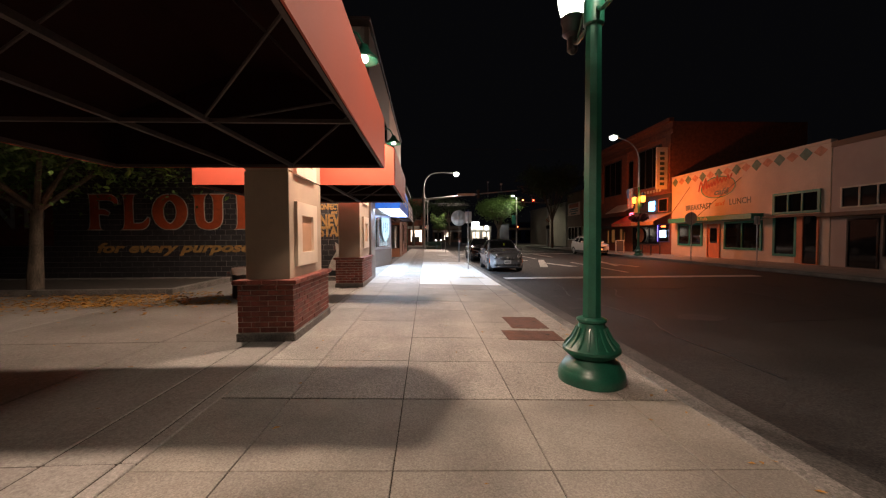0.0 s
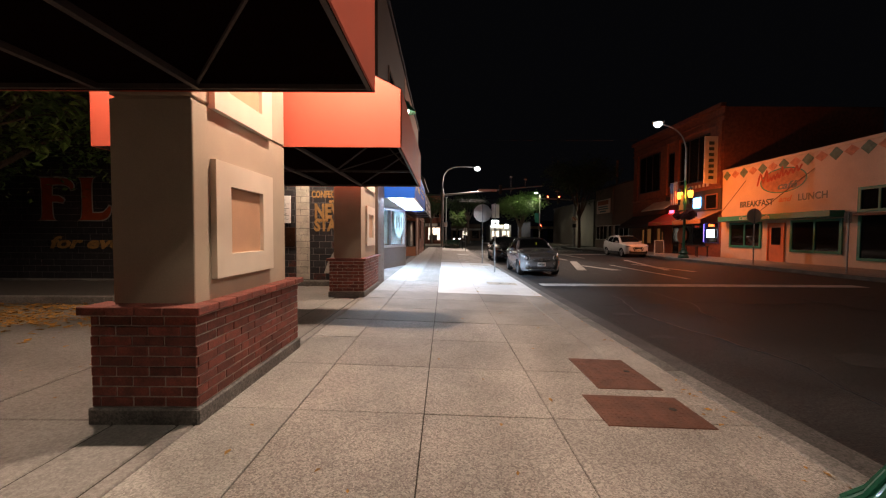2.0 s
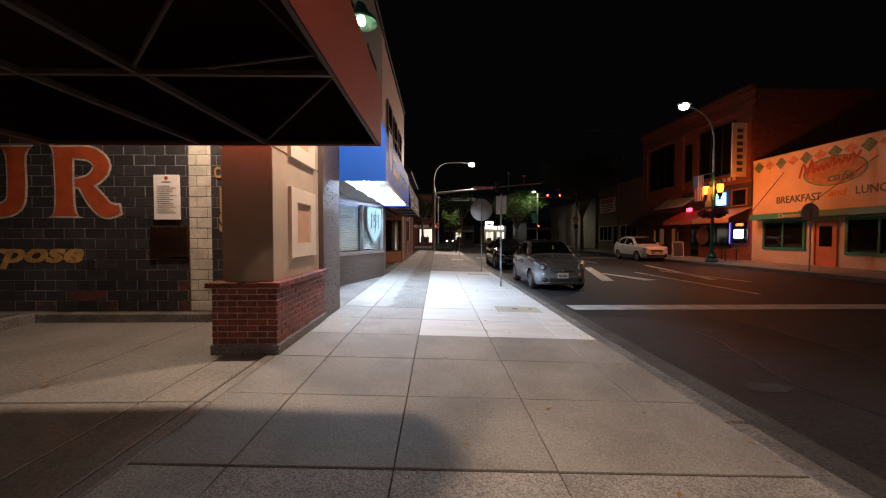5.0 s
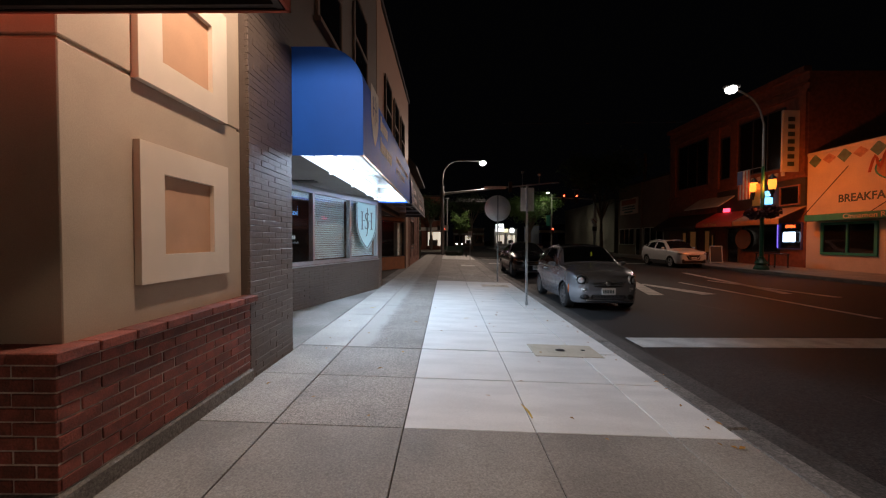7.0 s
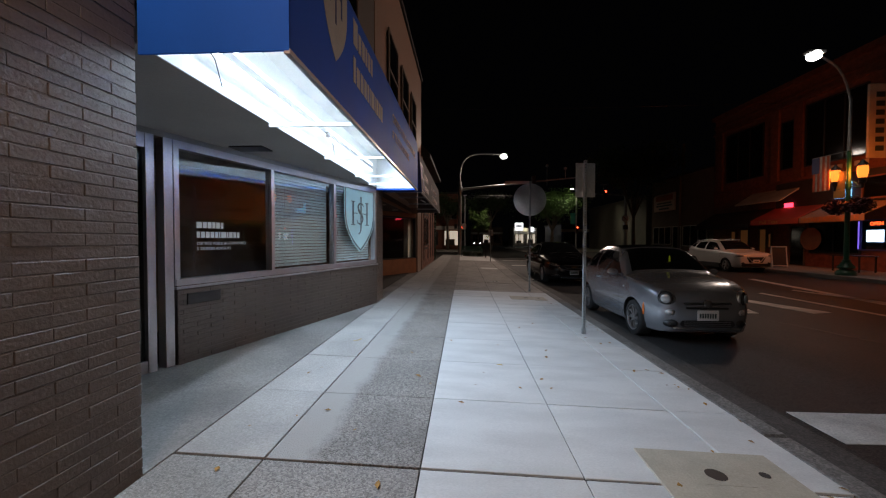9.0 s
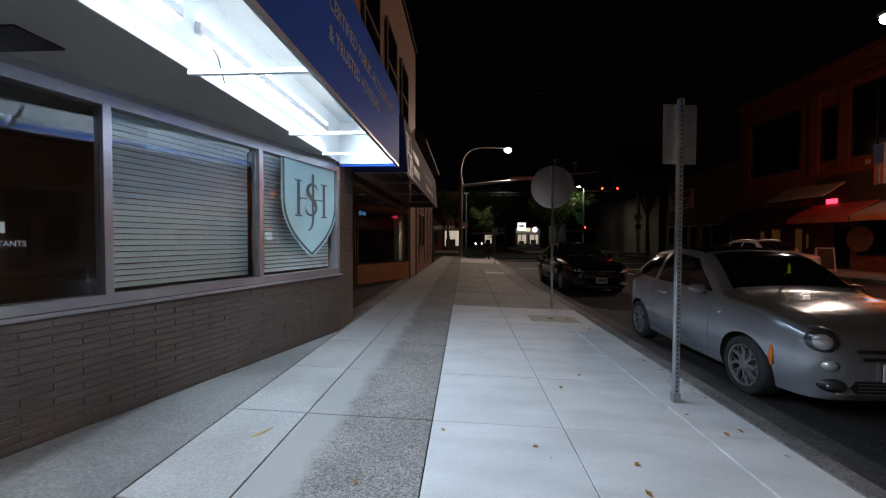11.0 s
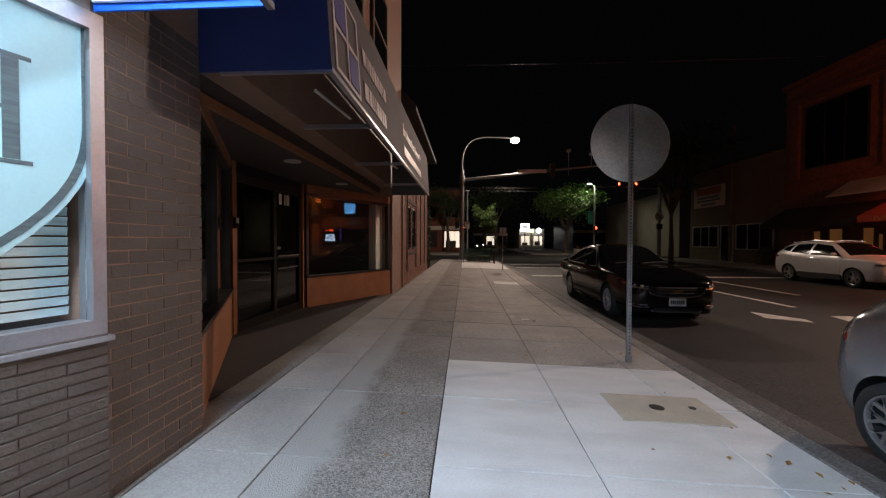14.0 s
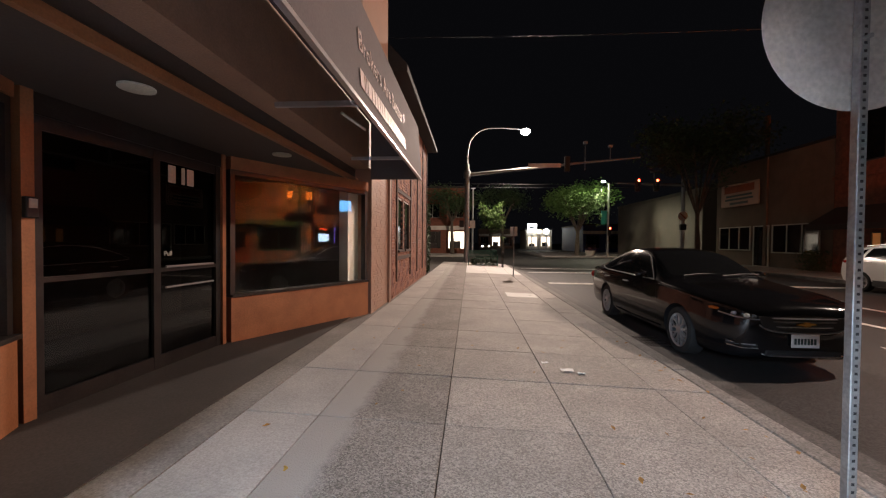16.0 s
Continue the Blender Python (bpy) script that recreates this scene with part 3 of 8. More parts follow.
def awning(y0, y1):
    a = thing("awning", "red canvas awning on a dark steel frame, open underneath", "awning", group="awnings of the colonnade")
    x0, x1, zb, zs, zt = -3.9, -0.39, 2.28, 2.93, 3.55
    xm0, xm1 = -2.3, -1.6
    prof = [(x0, zb), (x0, zs), (xm0, zt), (xm1, zt), (x1, zs), (x1, zb)]
    bm = bmesh.new()
    t = 0.012
    inner = [(x0 + t, zb), (x0 + t, zs - t * 0.5), (xm0, zt - t), (xm1, zt - t), (x1 - t, zs - t * 0.5), (x1 - t, zb)]
    ring = prof + inner[::-1]
    for p, q, r, s in zip(prof, prof[1:], inner, inner[1:]):
        prism(bm, [p, q, s, r], y0, y1)
    for ya, yb in ((y0, y0 + t), (y1 - t, y1)):
        prism(bm, prof, ya, yb)
    bmesh.ops.remove_doubles(bm, verts=bm.verts, dist=0.0004)
    part("canvas", bm, CANVAS_RED, a)
    # inner layer added under the canvas to carry the painted shade
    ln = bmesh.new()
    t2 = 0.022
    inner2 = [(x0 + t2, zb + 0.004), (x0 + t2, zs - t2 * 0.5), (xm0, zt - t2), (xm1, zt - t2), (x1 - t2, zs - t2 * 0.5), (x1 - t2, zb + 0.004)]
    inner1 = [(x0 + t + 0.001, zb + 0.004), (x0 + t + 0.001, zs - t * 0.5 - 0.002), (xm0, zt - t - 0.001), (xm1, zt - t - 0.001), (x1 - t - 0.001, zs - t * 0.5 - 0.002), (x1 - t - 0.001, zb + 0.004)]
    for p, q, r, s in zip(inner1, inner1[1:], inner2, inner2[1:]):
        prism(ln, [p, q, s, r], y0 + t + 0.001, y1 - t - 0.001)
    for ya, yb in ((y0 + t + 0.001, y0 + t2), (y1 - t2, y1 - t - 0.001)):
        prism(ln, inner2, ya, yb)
    each_part("lining", ln, SHADE_LINING, a, "added inner layer coloured dark for the unlit underside")
    s = 0.02
    for x in (x0 + 0.03, xm0, xm1, x1 - 0.03):
        part("rail", slab(x - s, x + s, y0 + 0.02, y1 - 0.02, zb + 0.005, zb + 0.045), STEEL_DARK, a)
    n = max(2, round((y1 - y0) / 1.75))
    for i in range(n + 1):
        y = y0 + 0.03 + (y1 - y0 - 0.06) * i / n
        part("rail", slab(x0 + 0.05, x1 - 0.05, y - 0.016, y + 0.016, zb + 0.008, zb + 0.04), STEEL_DARK, a)
        if 0 < i < n:
            for xa, xb in ((x1 - 0.04, xm1), (x0 + 0.04, xm0)):
                part("brace", tube(bmesh.new(), [(xa, y, zb + 0.03), (xb, y, zt - 0.05)], 0.014, 6), STEEL_DARK, a)
    for i in range(n):
        ya = y0 + (y1 - y0) * i / n
        yb = y0 + (y1 - y0) * (i + 1) / n
        part("brace", tube(bmesh.new(), [(xm1, ya + 0.05, zb + 0.03), (x1 - 0.03, (ya + yb) / 2, zs - 0.05)], 0.013, 6), STEEL_DARK, a)
        part("brace", tube(bmesh.new(), [(xm1, yb - 0.05, zb + 0.03), (x1 - 0.03, (ya + yb) / 2, zs - 0.05)], 0.013, 6), STEEL_DARK, a)


awning(2.15, 6.11)
awning(7.74, 11.22)

# ---- mural wall of painted blocks ----
mural = thing("wall_mural", "black painted block wall with a faded flour advertisement", "wall", "structure")
part("core", slab(-30, -1.75, 13.207, 13.55, 0, 8.0), BLOCK_MORTAR, mural)
part("footing", slab(-30, -2.3, 13.02, 13.24, -0.05, 0.12, 0.015), KERB, mural, "concrete footing")
BLK_L, BLK_H = 0.32, 0.165
bmx = {}
far_v = bmesh.new()
row = 0
z = 0.13
while z < 7.9:
    x = -2.32 + (BLK_L / 2 if row % 2 else 0) - 0.0
    while x > -14:
        cuts = [x - BLK_L] + [c_ for c_ in (-3.72, -3.37) if x - BLK_L < c_ < min(x, -2.32)] + [min(x, -2.32)]
        for a, b in zip(cuts, cuts[1:]):
            if b - a < 0.03:
                continue
            xm, zm = (a + b) / 2, z + BLK_H / 2
            pale = -3.72 < xm < -3.37 and z < 3.6
            worn = z < 1.2 and random.random() < (0.16 if z < 0.5 else 0.05)
            mt = WHITE_BLOCK if pale else (BLACK_BLOCK_WORN if worn else BLACK_BLOCK)
            if a > -6.5 and z < 3.2:
                key = (round(b - a, 3), mt.name)
                if key not in bmx:
                    w = (b - a) / 2 - 0.005
                    bmx[key] = mesh_of(slab(-w, w, 0, 0.06, -BLK_H / 2 + 0.005, BLK_H / 2 - 0.005, 0.005), "block", mt)
                piece("block", bmx[key], mural, at(xm, 13.2 + random.uniform(-0.003, 0.003), zm))
            else:
                box(far_v, a + 0.005, b - 0.005, 13.2, 13.26, z + 0.005, z + BLK_H - 0.005)
        x -= BLK_L
    z += BLK_H
    row += 1
tagged(part("blocks", far_v, BLACK_BLOCK, mural), kind="stuff")


def mural_text(name, body, x, z, size, material, bold=0.0, shear=0.0, width=None, y=13.188, outline=None, label=""):
    if outline:
        o = text_bm(body, size, 0.004, bold + outline, shear, width=None)
        if width:
            o2 = text_bm(body, size, 0.004, bold, shear)
            w0 = max(v.co.x for v in o2.verts) - min(v.co.x for v in o2.verts)
            o2.free()
            bmesh.ops.scale(o, vec=(width / w0, 1, 1), verts=o.verts)
        part(name + "_outline", moved(o, at(x, y + 0.003, z, FACE_SOUTH)), MURAL_WHITE, mural)
    part(name, moved(text_bm(body, size, 0.004, bold, shear, width=width), at(x, y, z, FACE_SOUTH)), material, mural, label)


LETTERS = {
    "F": (-10.4, 0.94, [[(0.3, 0, 0.24), (0.3, 0.12, 0.135), (0.3, 0.9, 0.135), (0.3, 1, 0.2)], [(0.3, 0.91, 0.09), (0.75, 0.92, 0.085), (0.95, 0.84, 0.07), (1.0, 0.72, 0.03)], [(0.35, 0.5, 0.07), (0.6, 0.5, 0.075), (0.75, 0.44, 0.04)]]),
    "L": (-9.32, 0.82, [[(0.28, 0, 0.24), (0.28, 0.12, 0.135), (0.28, 0.88, 0.13), (0.28, 1, 0.24)], [(0.25, 0.09, 0.09), (0.75, 0.09, 0.09), (0.93, 0.2, 0.07), (1.0, 0.33, 0.02)]]),
    "O": (-8.36, 1.02, [[(0.5 + 0.36 * math.sin(k * math.pi / 8), 0.5 + 0.42 * math.cos(k * math.pi / 8), 0.085 + 0.075 * abs(math.sin(k * math.pi / 8))) for k in range(17)]]),
    "U": (-7.2, 1.08, [[(0.24, 1, 0.25), (0.24, 0.87, 0.14), (0.24, 0.4, 0.135), (0.29, 0.17, 0.13), (0.5, 0.08, 0.1), (0.71, 0.17, 0.13), (0.76, 0.4, 0.135), (0.76, 0.87, 0.14), (0.76, 1, 0.25)]]),
    "R": (-5.93, 1.14, [[(0.25, 0, 0.25), (0.25, 0.12, 0.14), (0.25, 0.88, 0.14), (0.25, 1, 0.2)], [(0.3, 0.92, 0.085), (0.62, 0.9, 0.1), (0.77, 0.72, 0.12), (0.62, 0.52, 0.09), (0.4, 0.48, 0.06)], [(0.5, 0.5, 0.08), (0.66, 0.26, 0.125), (0.82, 0.09, 0.12), (1.0, 0.1, 0.06)]]),
}
for ch, (lx, lw, strokes) in LETTERS.items():
    face, rim = bmesh.new(), bmesh.new()
    for k, st in enumerate(strokes):
        pts = [(lx + a * lw, 1.64 + b * 1.08, w) for a, b, w in st]
        curve_band(face, pts, 0.004 + 0.0006 * k, 0.006 + 0.0006 * k, 4)
        far = [(a, b, w + 0.03) for a, b, w in pts]
        if ch != "O":
            for e, o in ((0, 1), (-1, -2)):
                d = Vector(far[e][:2]) - Vector(far[o][:2])
                d = d.normalized() * 0.03
                far[e] = (far[e][0] + d.x, far[e][1] + d.y, far[e][2])
        curve_band(rim, far, 0.0005 * k, 0.0015 + 0.0005 * k, 4)
    part("letter", moved(face, at(0, 13.192, 0, FACE_SOUTH)), MURAL_ORANGE, mural, "orange letter outlined in white")
    part("letter_outline", moved(rim, at(0, 13.192, 0, FACE_SOUTH)), MURAL_WHITE, mural)
mural_text("lettering", "for every purpose", -10.1, 0.92, 0.42, MURAL_GOLD, 0.016, 0.3, 4.72, label="gold slanted words")
mural_text("word", "CONFECTIONERY", -3.31, 2.25, 0.235, MURAL_GOLD, 0.01, width=1.25)
mural_text("word", "and", -2.86, 2.12, 0.13, MURAL_GOLD, 0.006, 0.2)
mural_text("word", "NEWS", -3.24, 1.73, 0.5, MURAL_GOLD, 0.022, width=0.95)
mural_text("word", "STAND", -3.24, 1.4, 0.42, MURAL_GOLD, 0.02, width=1.05)
part("painted_panel", slab(-15.0, -11.35, 13.187, 13.193, 1.15, 3.0), mat("dark_red_mural_paint", (0.09, 0.022, 0.014), 0.7, var=0.35, scale=4, bump=0.3), mural, "faded dark red painted panel")
for ch, x in (("E", -14.0), ("N", -13.15), ("D", -12.25)):
    mural_text("letter", ch, x, 1.7, 1.1, mat("pale_blue_mural_paint", (0.25, 0.27, 0.27), 0.7, var=0.35, scale=6, bump=0.3), 0.02, width=0.62, y=13.182)
# ghost of an old painted figure-less shape below the words
bm = prism(bmesh.new(), [(-3.0, 0.3), (-2.4, 0.3), (-2.45, 0.75), (-2.6, 1.1), (-2.75, 1.2), (-2.72, 0.9), (-2.9, 0.6)], 13.19, 13.194)
part("painted_patch", bm, MURAL_WHITE, mural, "worn white painted patch")

notice = thing("notice_board", "white printed notice sheet fixed to the block wall", "notice", m=at(-4.04, 13.17, 1.935))
part("sheet", slab(-0.2, 0.2, -0.012, 0.02, -0.35, 0.35, 0.004), WHITE_PAINT, notice)
bm = bmesh.new()
for i in range(15):
    box(bm, -0.15, 0.15 - random.choice((0, 0, 0.05, 0.1)), -0.016, -0.0115, 0.17 - i * 0.03, 0.178 - i * 0.03)
box(bm, -0.07, 0.07, -0.016, -0.0115, 0.23, 0.245)
part("print", bm, INK, notice, "rows of small dark print")
part("seal", moved(lathe(bmesh.new(), [(0.03, 0), (0.03, 0.004)], 16), at(0, -0.012, 0.3, FACE_SOUTH)), MURAL_ORANGE, notice)
BRONZE = mat("bronze", (0.075, 0.038, 0.02), 0.45, 0.7, var=0.3, scale=9, bump=0.2)
plaque = thing("plaque", "dark bronze plaque with raised lettering on the block wall", "plaque", m=at(-4.02, 13.17, 1.235))
part("plate", slab(-0.295, 0.295, -0.015, 0.02, -0.24, 0.24, 0.008), BRONZE, plaque)
bm = bmesh.new()
for i in range(9):
    box(bm, -0.26, 0.26 - random.choice((0, 0.04, 0.1)), -0.021, -0.0145, 0.16 - i * 0.04, 0.178 - i * 0.04)
part("raised_print", bm, BRONZE, plaque)

can = thing("litter_bin", "dark litter bin lined with a white plastic bag", "litter bin", m=at(-4.0, 9.7, 0) @ Matrix.Scale(0.74, 4))
part("drum", lathe(bmesh.new(), [(0.26, 0), (0.29, 0.03), (0.29, 0.82), (0.27, 0.84)], 24), BLACK, can, smooth=True)
bm = lathe(bmesh.new(), [(0.3, 0.72), (0.31, 0.8), (0.3, 0.9), (0.27, 0.93), (0.25, 0.88)], 24, flat=False)
for v in bm.verts:
    v.co += Vector((random.uniform(-1, 1), random.uniform(-1, 1), random.uniform(-1, 1))) * 0.012
part("bag", bm, WHITE_PAINT, can, "white plastic bag folded over the rim", smooth=True)

# ---- accountants' building: pilaster, angled shopfront, lit canopy ----
bld = thing("office_building", "taupe painted brick building with an angled shopfront", "building", "structure")
pil = part("pilaster", slab(-3.7, -1.6085, 13.56, 14.17, -0.05, 8.0), TAUPE_BRICK, bld)
part("pilaster_return", slab(-2.31, -1.6085, 13.215, 13.56, -0.05, 8.0), TAUPE_BRICK, bld)
f, n = wall_frame((-1.605, 14.19), (-1.605, 13.2))
brick_wall(pil, f, 0, n, -0.03, 4.6, 0.3, 0.06, TAUPE_BRICK, side=0.0015, joint=0.0035, depth=0.03, rough=0.003)
part("upper_wall", slab(-12, -1.64, 14.17, 19.98, 2.6, 8.2), TAUPE_BRICK, bld)
part("parapet_cap", slab(-12, -1.56, 13.2, 19.98, 8.2, 8.32, 0.02), ROOF, bld)
# coloured near-black, so the depth behind the fronts reads as unlit
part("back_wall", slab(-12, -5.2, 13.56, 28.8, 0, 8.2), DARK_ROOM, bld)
part("forecourt", slab(-5.2, -1.603, 14.17, 28.85, -0.3, -0.009), FORECOURT, bld, "smooth concrete, its dark tone part stain, part canopy shade")
part("soffit", slab(-5.2, -1.62, 14.2, 19.98, 2.42, 2.6), SOFFIT, bld, "plain grey soffit")

B0, A0 = (-1.60, 20.02), (-3.18, 14.62)
F1, N1 = wall_frame(B0, A0)
low = part("low_wall", moved(slab(0, 4.22, -0.2, -0.0065, -0.05, 0.83), F1), TAUPE_BRICK, bld)
brick_wall(low, F1, 0, 4.22, 0.0, 0.83, 0.32, 0.052, TAUPE_BRICK, joint=0.006, depth=0.03, rough=0.004, cut=0.04, side=0.001)
shop = thing("shop_window", "aluminium-framed office window with blinds and a frosted emblem", "window", "structure")
US = (0.02, 1.43, 2.86, 4.2)
bm = bmesh.new()
for u in US:
    box(bm, u - 0.028, u + 0.028, -0.13, -0.02, 0.83, 2.36)
box(bm, 0, 4.22, -0.14, -0.012, 0.82, 0.90)
box(bm, 0, 4.22, -0.13, -0.02, 2.28, 2.36)
part("window_frame", moved(bm, F1), ALU, shop)
part("window_sill", moved(slab(-0.02, 4.24, -0.12, 0.02, 0.795, 0.822, 0.004), F1), ALU, shop)
part("header", moved(slab(0, N1, -0.2, -0.03, 2.36, 2.42), F1), SOFFIT, bld)
for ua, ub in zip(US, US[1:]):
    g = part("pane", moved(slab(ua + 0.03, ub - 0.03, -0.075, -0.067, 0.9, 2.28), F1), GLASS, shop)
    g.visible_shadow = False
# blinds in two of the three lights, each slat by itself
for (ua, ub), zt in ((US[0:2], 2.26), (US[1:3], 2.26)):
    bl = thing("window_blind", "closed horizontal blind of pale slats behind glass", "blind", group="office blinds")
    w = (ub - ua) / 2 - 0.05
    bm = bmesh.new()
    arc = [(-0.0015 * (1 - (k / 2) ** 2) * 2, -0.0205 + 0.01025 * (k + 2)) for k in range(-2, 3)]
    prism(bm, arc + [(a - 0.0012, b) for a, b in arc[::-1]], -w, w, "x")
    sm = mesh_of(moved(bm, Matrix.Rotation(radians(-14), 4, "X")), "slat", BLIND, True)
    for i in range(28):
        piece("slat", sm, bl, F1 @ at((ua + ub) / 2, -0.17, 0.945 + i * 0.0475))
    part("head_rail", moved(slab(ua + 0.04, ub - 0.04, -0.2, -0.15, 2.25, 2.3), F1), BLIND, bl)
    for t_ in (0.25, 0.75):
        uu = ua + (ub - ua) * t_
        part("cord", moved(slab(uu - 0.003, uu + 0.003, -0.148, -0.145, 0.93, 2.25), F1), BLIND, bl)
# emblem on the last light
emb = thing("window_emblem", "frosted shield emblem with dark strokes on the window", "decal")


def shield(w, h):
    """Half-width w, height h; flat top, pointed foot."""
    n = 10
    side = [(w * (1 - (k / n) ** 2.3), h * 0.12 - h * 0.62 * (k / n)) for k in range(n + 1)]
    return [(-w, h * 0.5), (w, h * 0.5)] + side + [(-x, z) for x, z in side[-2::-1]]


def on_glass(bm, u, z, v=-0.064):
    return moved(bm, F1 @ at(u, v, z) @ Euler((radians(90), 0, radians(180))).to_matrix().to_4x4())


UC = 0.55
part("field", on_glass(prism(bmesh.new(), shield(0.55, 1.26), 0, 0.002, "z"), UC, 1.70), FROST, emb)
bm = bmesh.new()
sp = shield(0.505, 1.16)
for p, q in zip(sp[1:], sp[2:] + sp[:1]):
    d = Vector((q[0] - p[0], q[1] - p[1]))
    if d.length < 1e-4:
        continue
    nrm = Vector((-d.y, d.x)).normalized() * 0.016
    prism(bm, [(p[0] - nrm.x, p[1] - nrm.y), (q[0] - nrm.x, q[1] - nrm.y), (q[0] + nrm.x, q[1] + nrm.y), (p[0] + nrm.x, p[1] + nrm.y)], 0.002, 0.004, "z")
part("border", on_glass(bm, UC, 1.70), CLEAR_CUT, emb)
bm = bmesh.new()
for x in (-0.25, 0.25):
    box(bm, x - 0.026, x + 0.026, 0.02, 0.44, 0.002, 0.004)
    for z0 in (0.0, 0.44):
        box(bm, x - 0.065, x + 0.065, z0, z0 + 0.018, 0.002, 0.004)
for x0, x1 in ((-0.224, -0.1), (0.03, 0.224)):
    box(bm, x0, x1, 0.222, 0.238, 0.002, 0.004)
curve_band(bm, [(0.11, 0.36, 0.006), (0.08, 0.41, 0.014), (0.0, 0.43, 0.016), (-0.075, 0.37, 0.024), (-0.05, 0.28, 0.03), (0.05, 0.2, 0.03), (0.085, 0.11, 0.024), (0.02, 0.03, 0.016), (-0.08, 0.04, 0.014), (-0.12, 0.1, 0.006)], 0.0045, 0.006)
curve_band(bm, [(0.02, 0.56, 0.022), (0.02, 0.2, 0.024), (0.015, -0.06, 0.022), (-0.03, -0.15, 0.014), (-0.08, -0.17, 0.008)], 0.0065, 0.008)
part("monogram", on_glass(bm, UC, 1.6), CLEAR_CUT, emb)
# lettering on the first light: bars for the firm's name, and the readable line under it
sgn = thing("window_lettering", "white lettering on the dark office window", "lettering")
bm = bmesh.new()
xx = 0.0
for w in (0.075, 0.06, 0.06, 0.05, 0.06, 0.045):
    box(bm, xx, xx + w - 0.012, 0.13, 0.2, 0, 0.002)
    xx += w
xx = 0.0
for w in (0.05, 0.06, 0.06, 0.06, 0.05, 0.03, 0.08, 0.03, 0.06, 0.05, 0.05):
    box(bm, xx, xx + w - 0.012, 0.02, 0.09, 0, 0.002)
    xx += w
each_part("name_bar", on_glass(bm, 3.95, 1.32), WHITE_PAINT, sgn)
part("small_words", on_glass(text_bm("CERTIFIED PUBLIC ACCOUNTANTS", 0.05, 0.002, width=0.66), 3.95, 1.26), WHITE_PAINT, sgn)
part("small_words", on_glass(text_bm("& TRUSTED ADVISORS", 0.05, 0.002, width=0.44), 3.95, 1.2), WHITE_PAINT, sgn)
part("mail_slot", moved(slab(3.72, 4.12, -0.004, 0.014, 0.62, 0.74, 0.004), F1), DARK_ALU, bld)
# office door
door = thing("door_1", "aluminium-framed glass office door with papers on it", "door", "structure")
bm = bmesh.new()
for u0, u1 in ((4.24, 4.33), (4.42, 4.50), (5.42, 5.50), (5.50, 5.62)):
    box(bm, u0, u1, -0.13, -0.02, 0.0, 2.36)
box(bm, 4.5, 5.42, -0.12, -0.03, 2.22, 2.36)
box(bm, 4.5, 5.42, -0.12, -0.03, 0.0, 0.12)
part("door_frame", moved(bm, F1), ALU, door)
part("pane", moved(slab(4.5, 5.42, -0.08, -0.07, 0.12, 2.22), F1), DARK_GLASS, door).visible_shadow = False
part("number_bar", moved(slab(4.62, 4.95, -0.068, -0.065, 1.95, 2.12), F1), FROST, door)
part("paper", moved(slab(4.6, 4.82, -0.068, -0.065, 1.2, 1.45), F1), WHITE_PAINT, door)
# interior behind the shopfront
room = thing("office_interior", "brown office interior, floor and side wall coloured near-black to look dim", "interior", "structure")
part("back_wall", moved(slab(-0.2, 5.7, -1.7, -1.6, 0, 2.42), F1), mat("brown_interior", (0.17, 0.10, 0.06), 0.8, var=0.15, scale=1), room)
# floor and side wall take the near-black colour in place of shade
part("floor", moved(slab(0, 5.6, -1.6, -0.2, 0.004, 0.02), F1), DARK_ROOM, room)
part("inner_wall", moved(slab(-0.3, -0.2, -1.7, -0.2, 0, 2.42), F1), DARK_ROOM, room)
part("vent", slab(-2.55, -2.15, 16.5, 16.75, 2.408, 2.423), DARK_ALU, bld)

canopy = thing("lit_canopy", "blue canvas canopy with fluorescent tubes lit underneath", "canopy")
CY0, CY1 = 14.2, 19.98


def canopy_shell(y0, y1, x_out, x_in, z0, z_side, z_top, material, parent, thick=0.012):
    prof = [(x_out, z0), (x_out, z_side)]
    r = z_top - z_side
    rx = min(0.5, x_out - x_in)
    for i in range(1, 9):
        a = math.pi / 2 * i / 8
        prof.append((x_out - rx + rx * math.cos(a), z_side + r * math.sin(a)))
    prof.append((x_in, z_top))
    bm = bmesh.new()
    inner = [(x - thick, z - (thick if z > z_side else 0)) for x, z in prof]
    for p, q, rr, s in zip(prof, prof[1:], inner, inner[1:]):
        prism(bm, [p, q, s, rr], y0, y1)
    bmesh.ops.remove_doubles(bm, verts=bm.verts, dist=0.0003)
    part("front_canvas", bm, material, parent)
    end = prof + [(x_in, z0)]
    for ya, yb in ((y0 - 0.001, y0 + thick), (y1 - thick, y1 + 0.001)):
        part("end_canvas", prism(bmesh.new(), end, ya, yb), material, parent)


canopy_shell(CY0, CY1, -0.74, -1.6, 2.35, 3.2, 3.65, CANVAS_BLUE, canopy)
part("lining", slab(-1.585, -0.76, CY0 + 0.02, CY1 - 0.02, 2.98, 3.0), WHITE_PAINT, canopy, "white lining")
part("lining", slab(-1.598, -1.585, CY0 + 0.02, CY1 - 0.02, 2.4, 2.98), WHITE_PAINT, canopy)
part("lining", slab(-0.768, -0.755, CY0 + 0.02, CY1 - 0.02, 2.4, 2.98), WHITE_PAINT, canopy)
for ya in (CY0 + 0.02, CY1 - 0.035):
    part("lining", slab(-1.585, -0.768, ya, ya + 0.015, 2.38, 2.98), WHITE_PAINT, canopy)
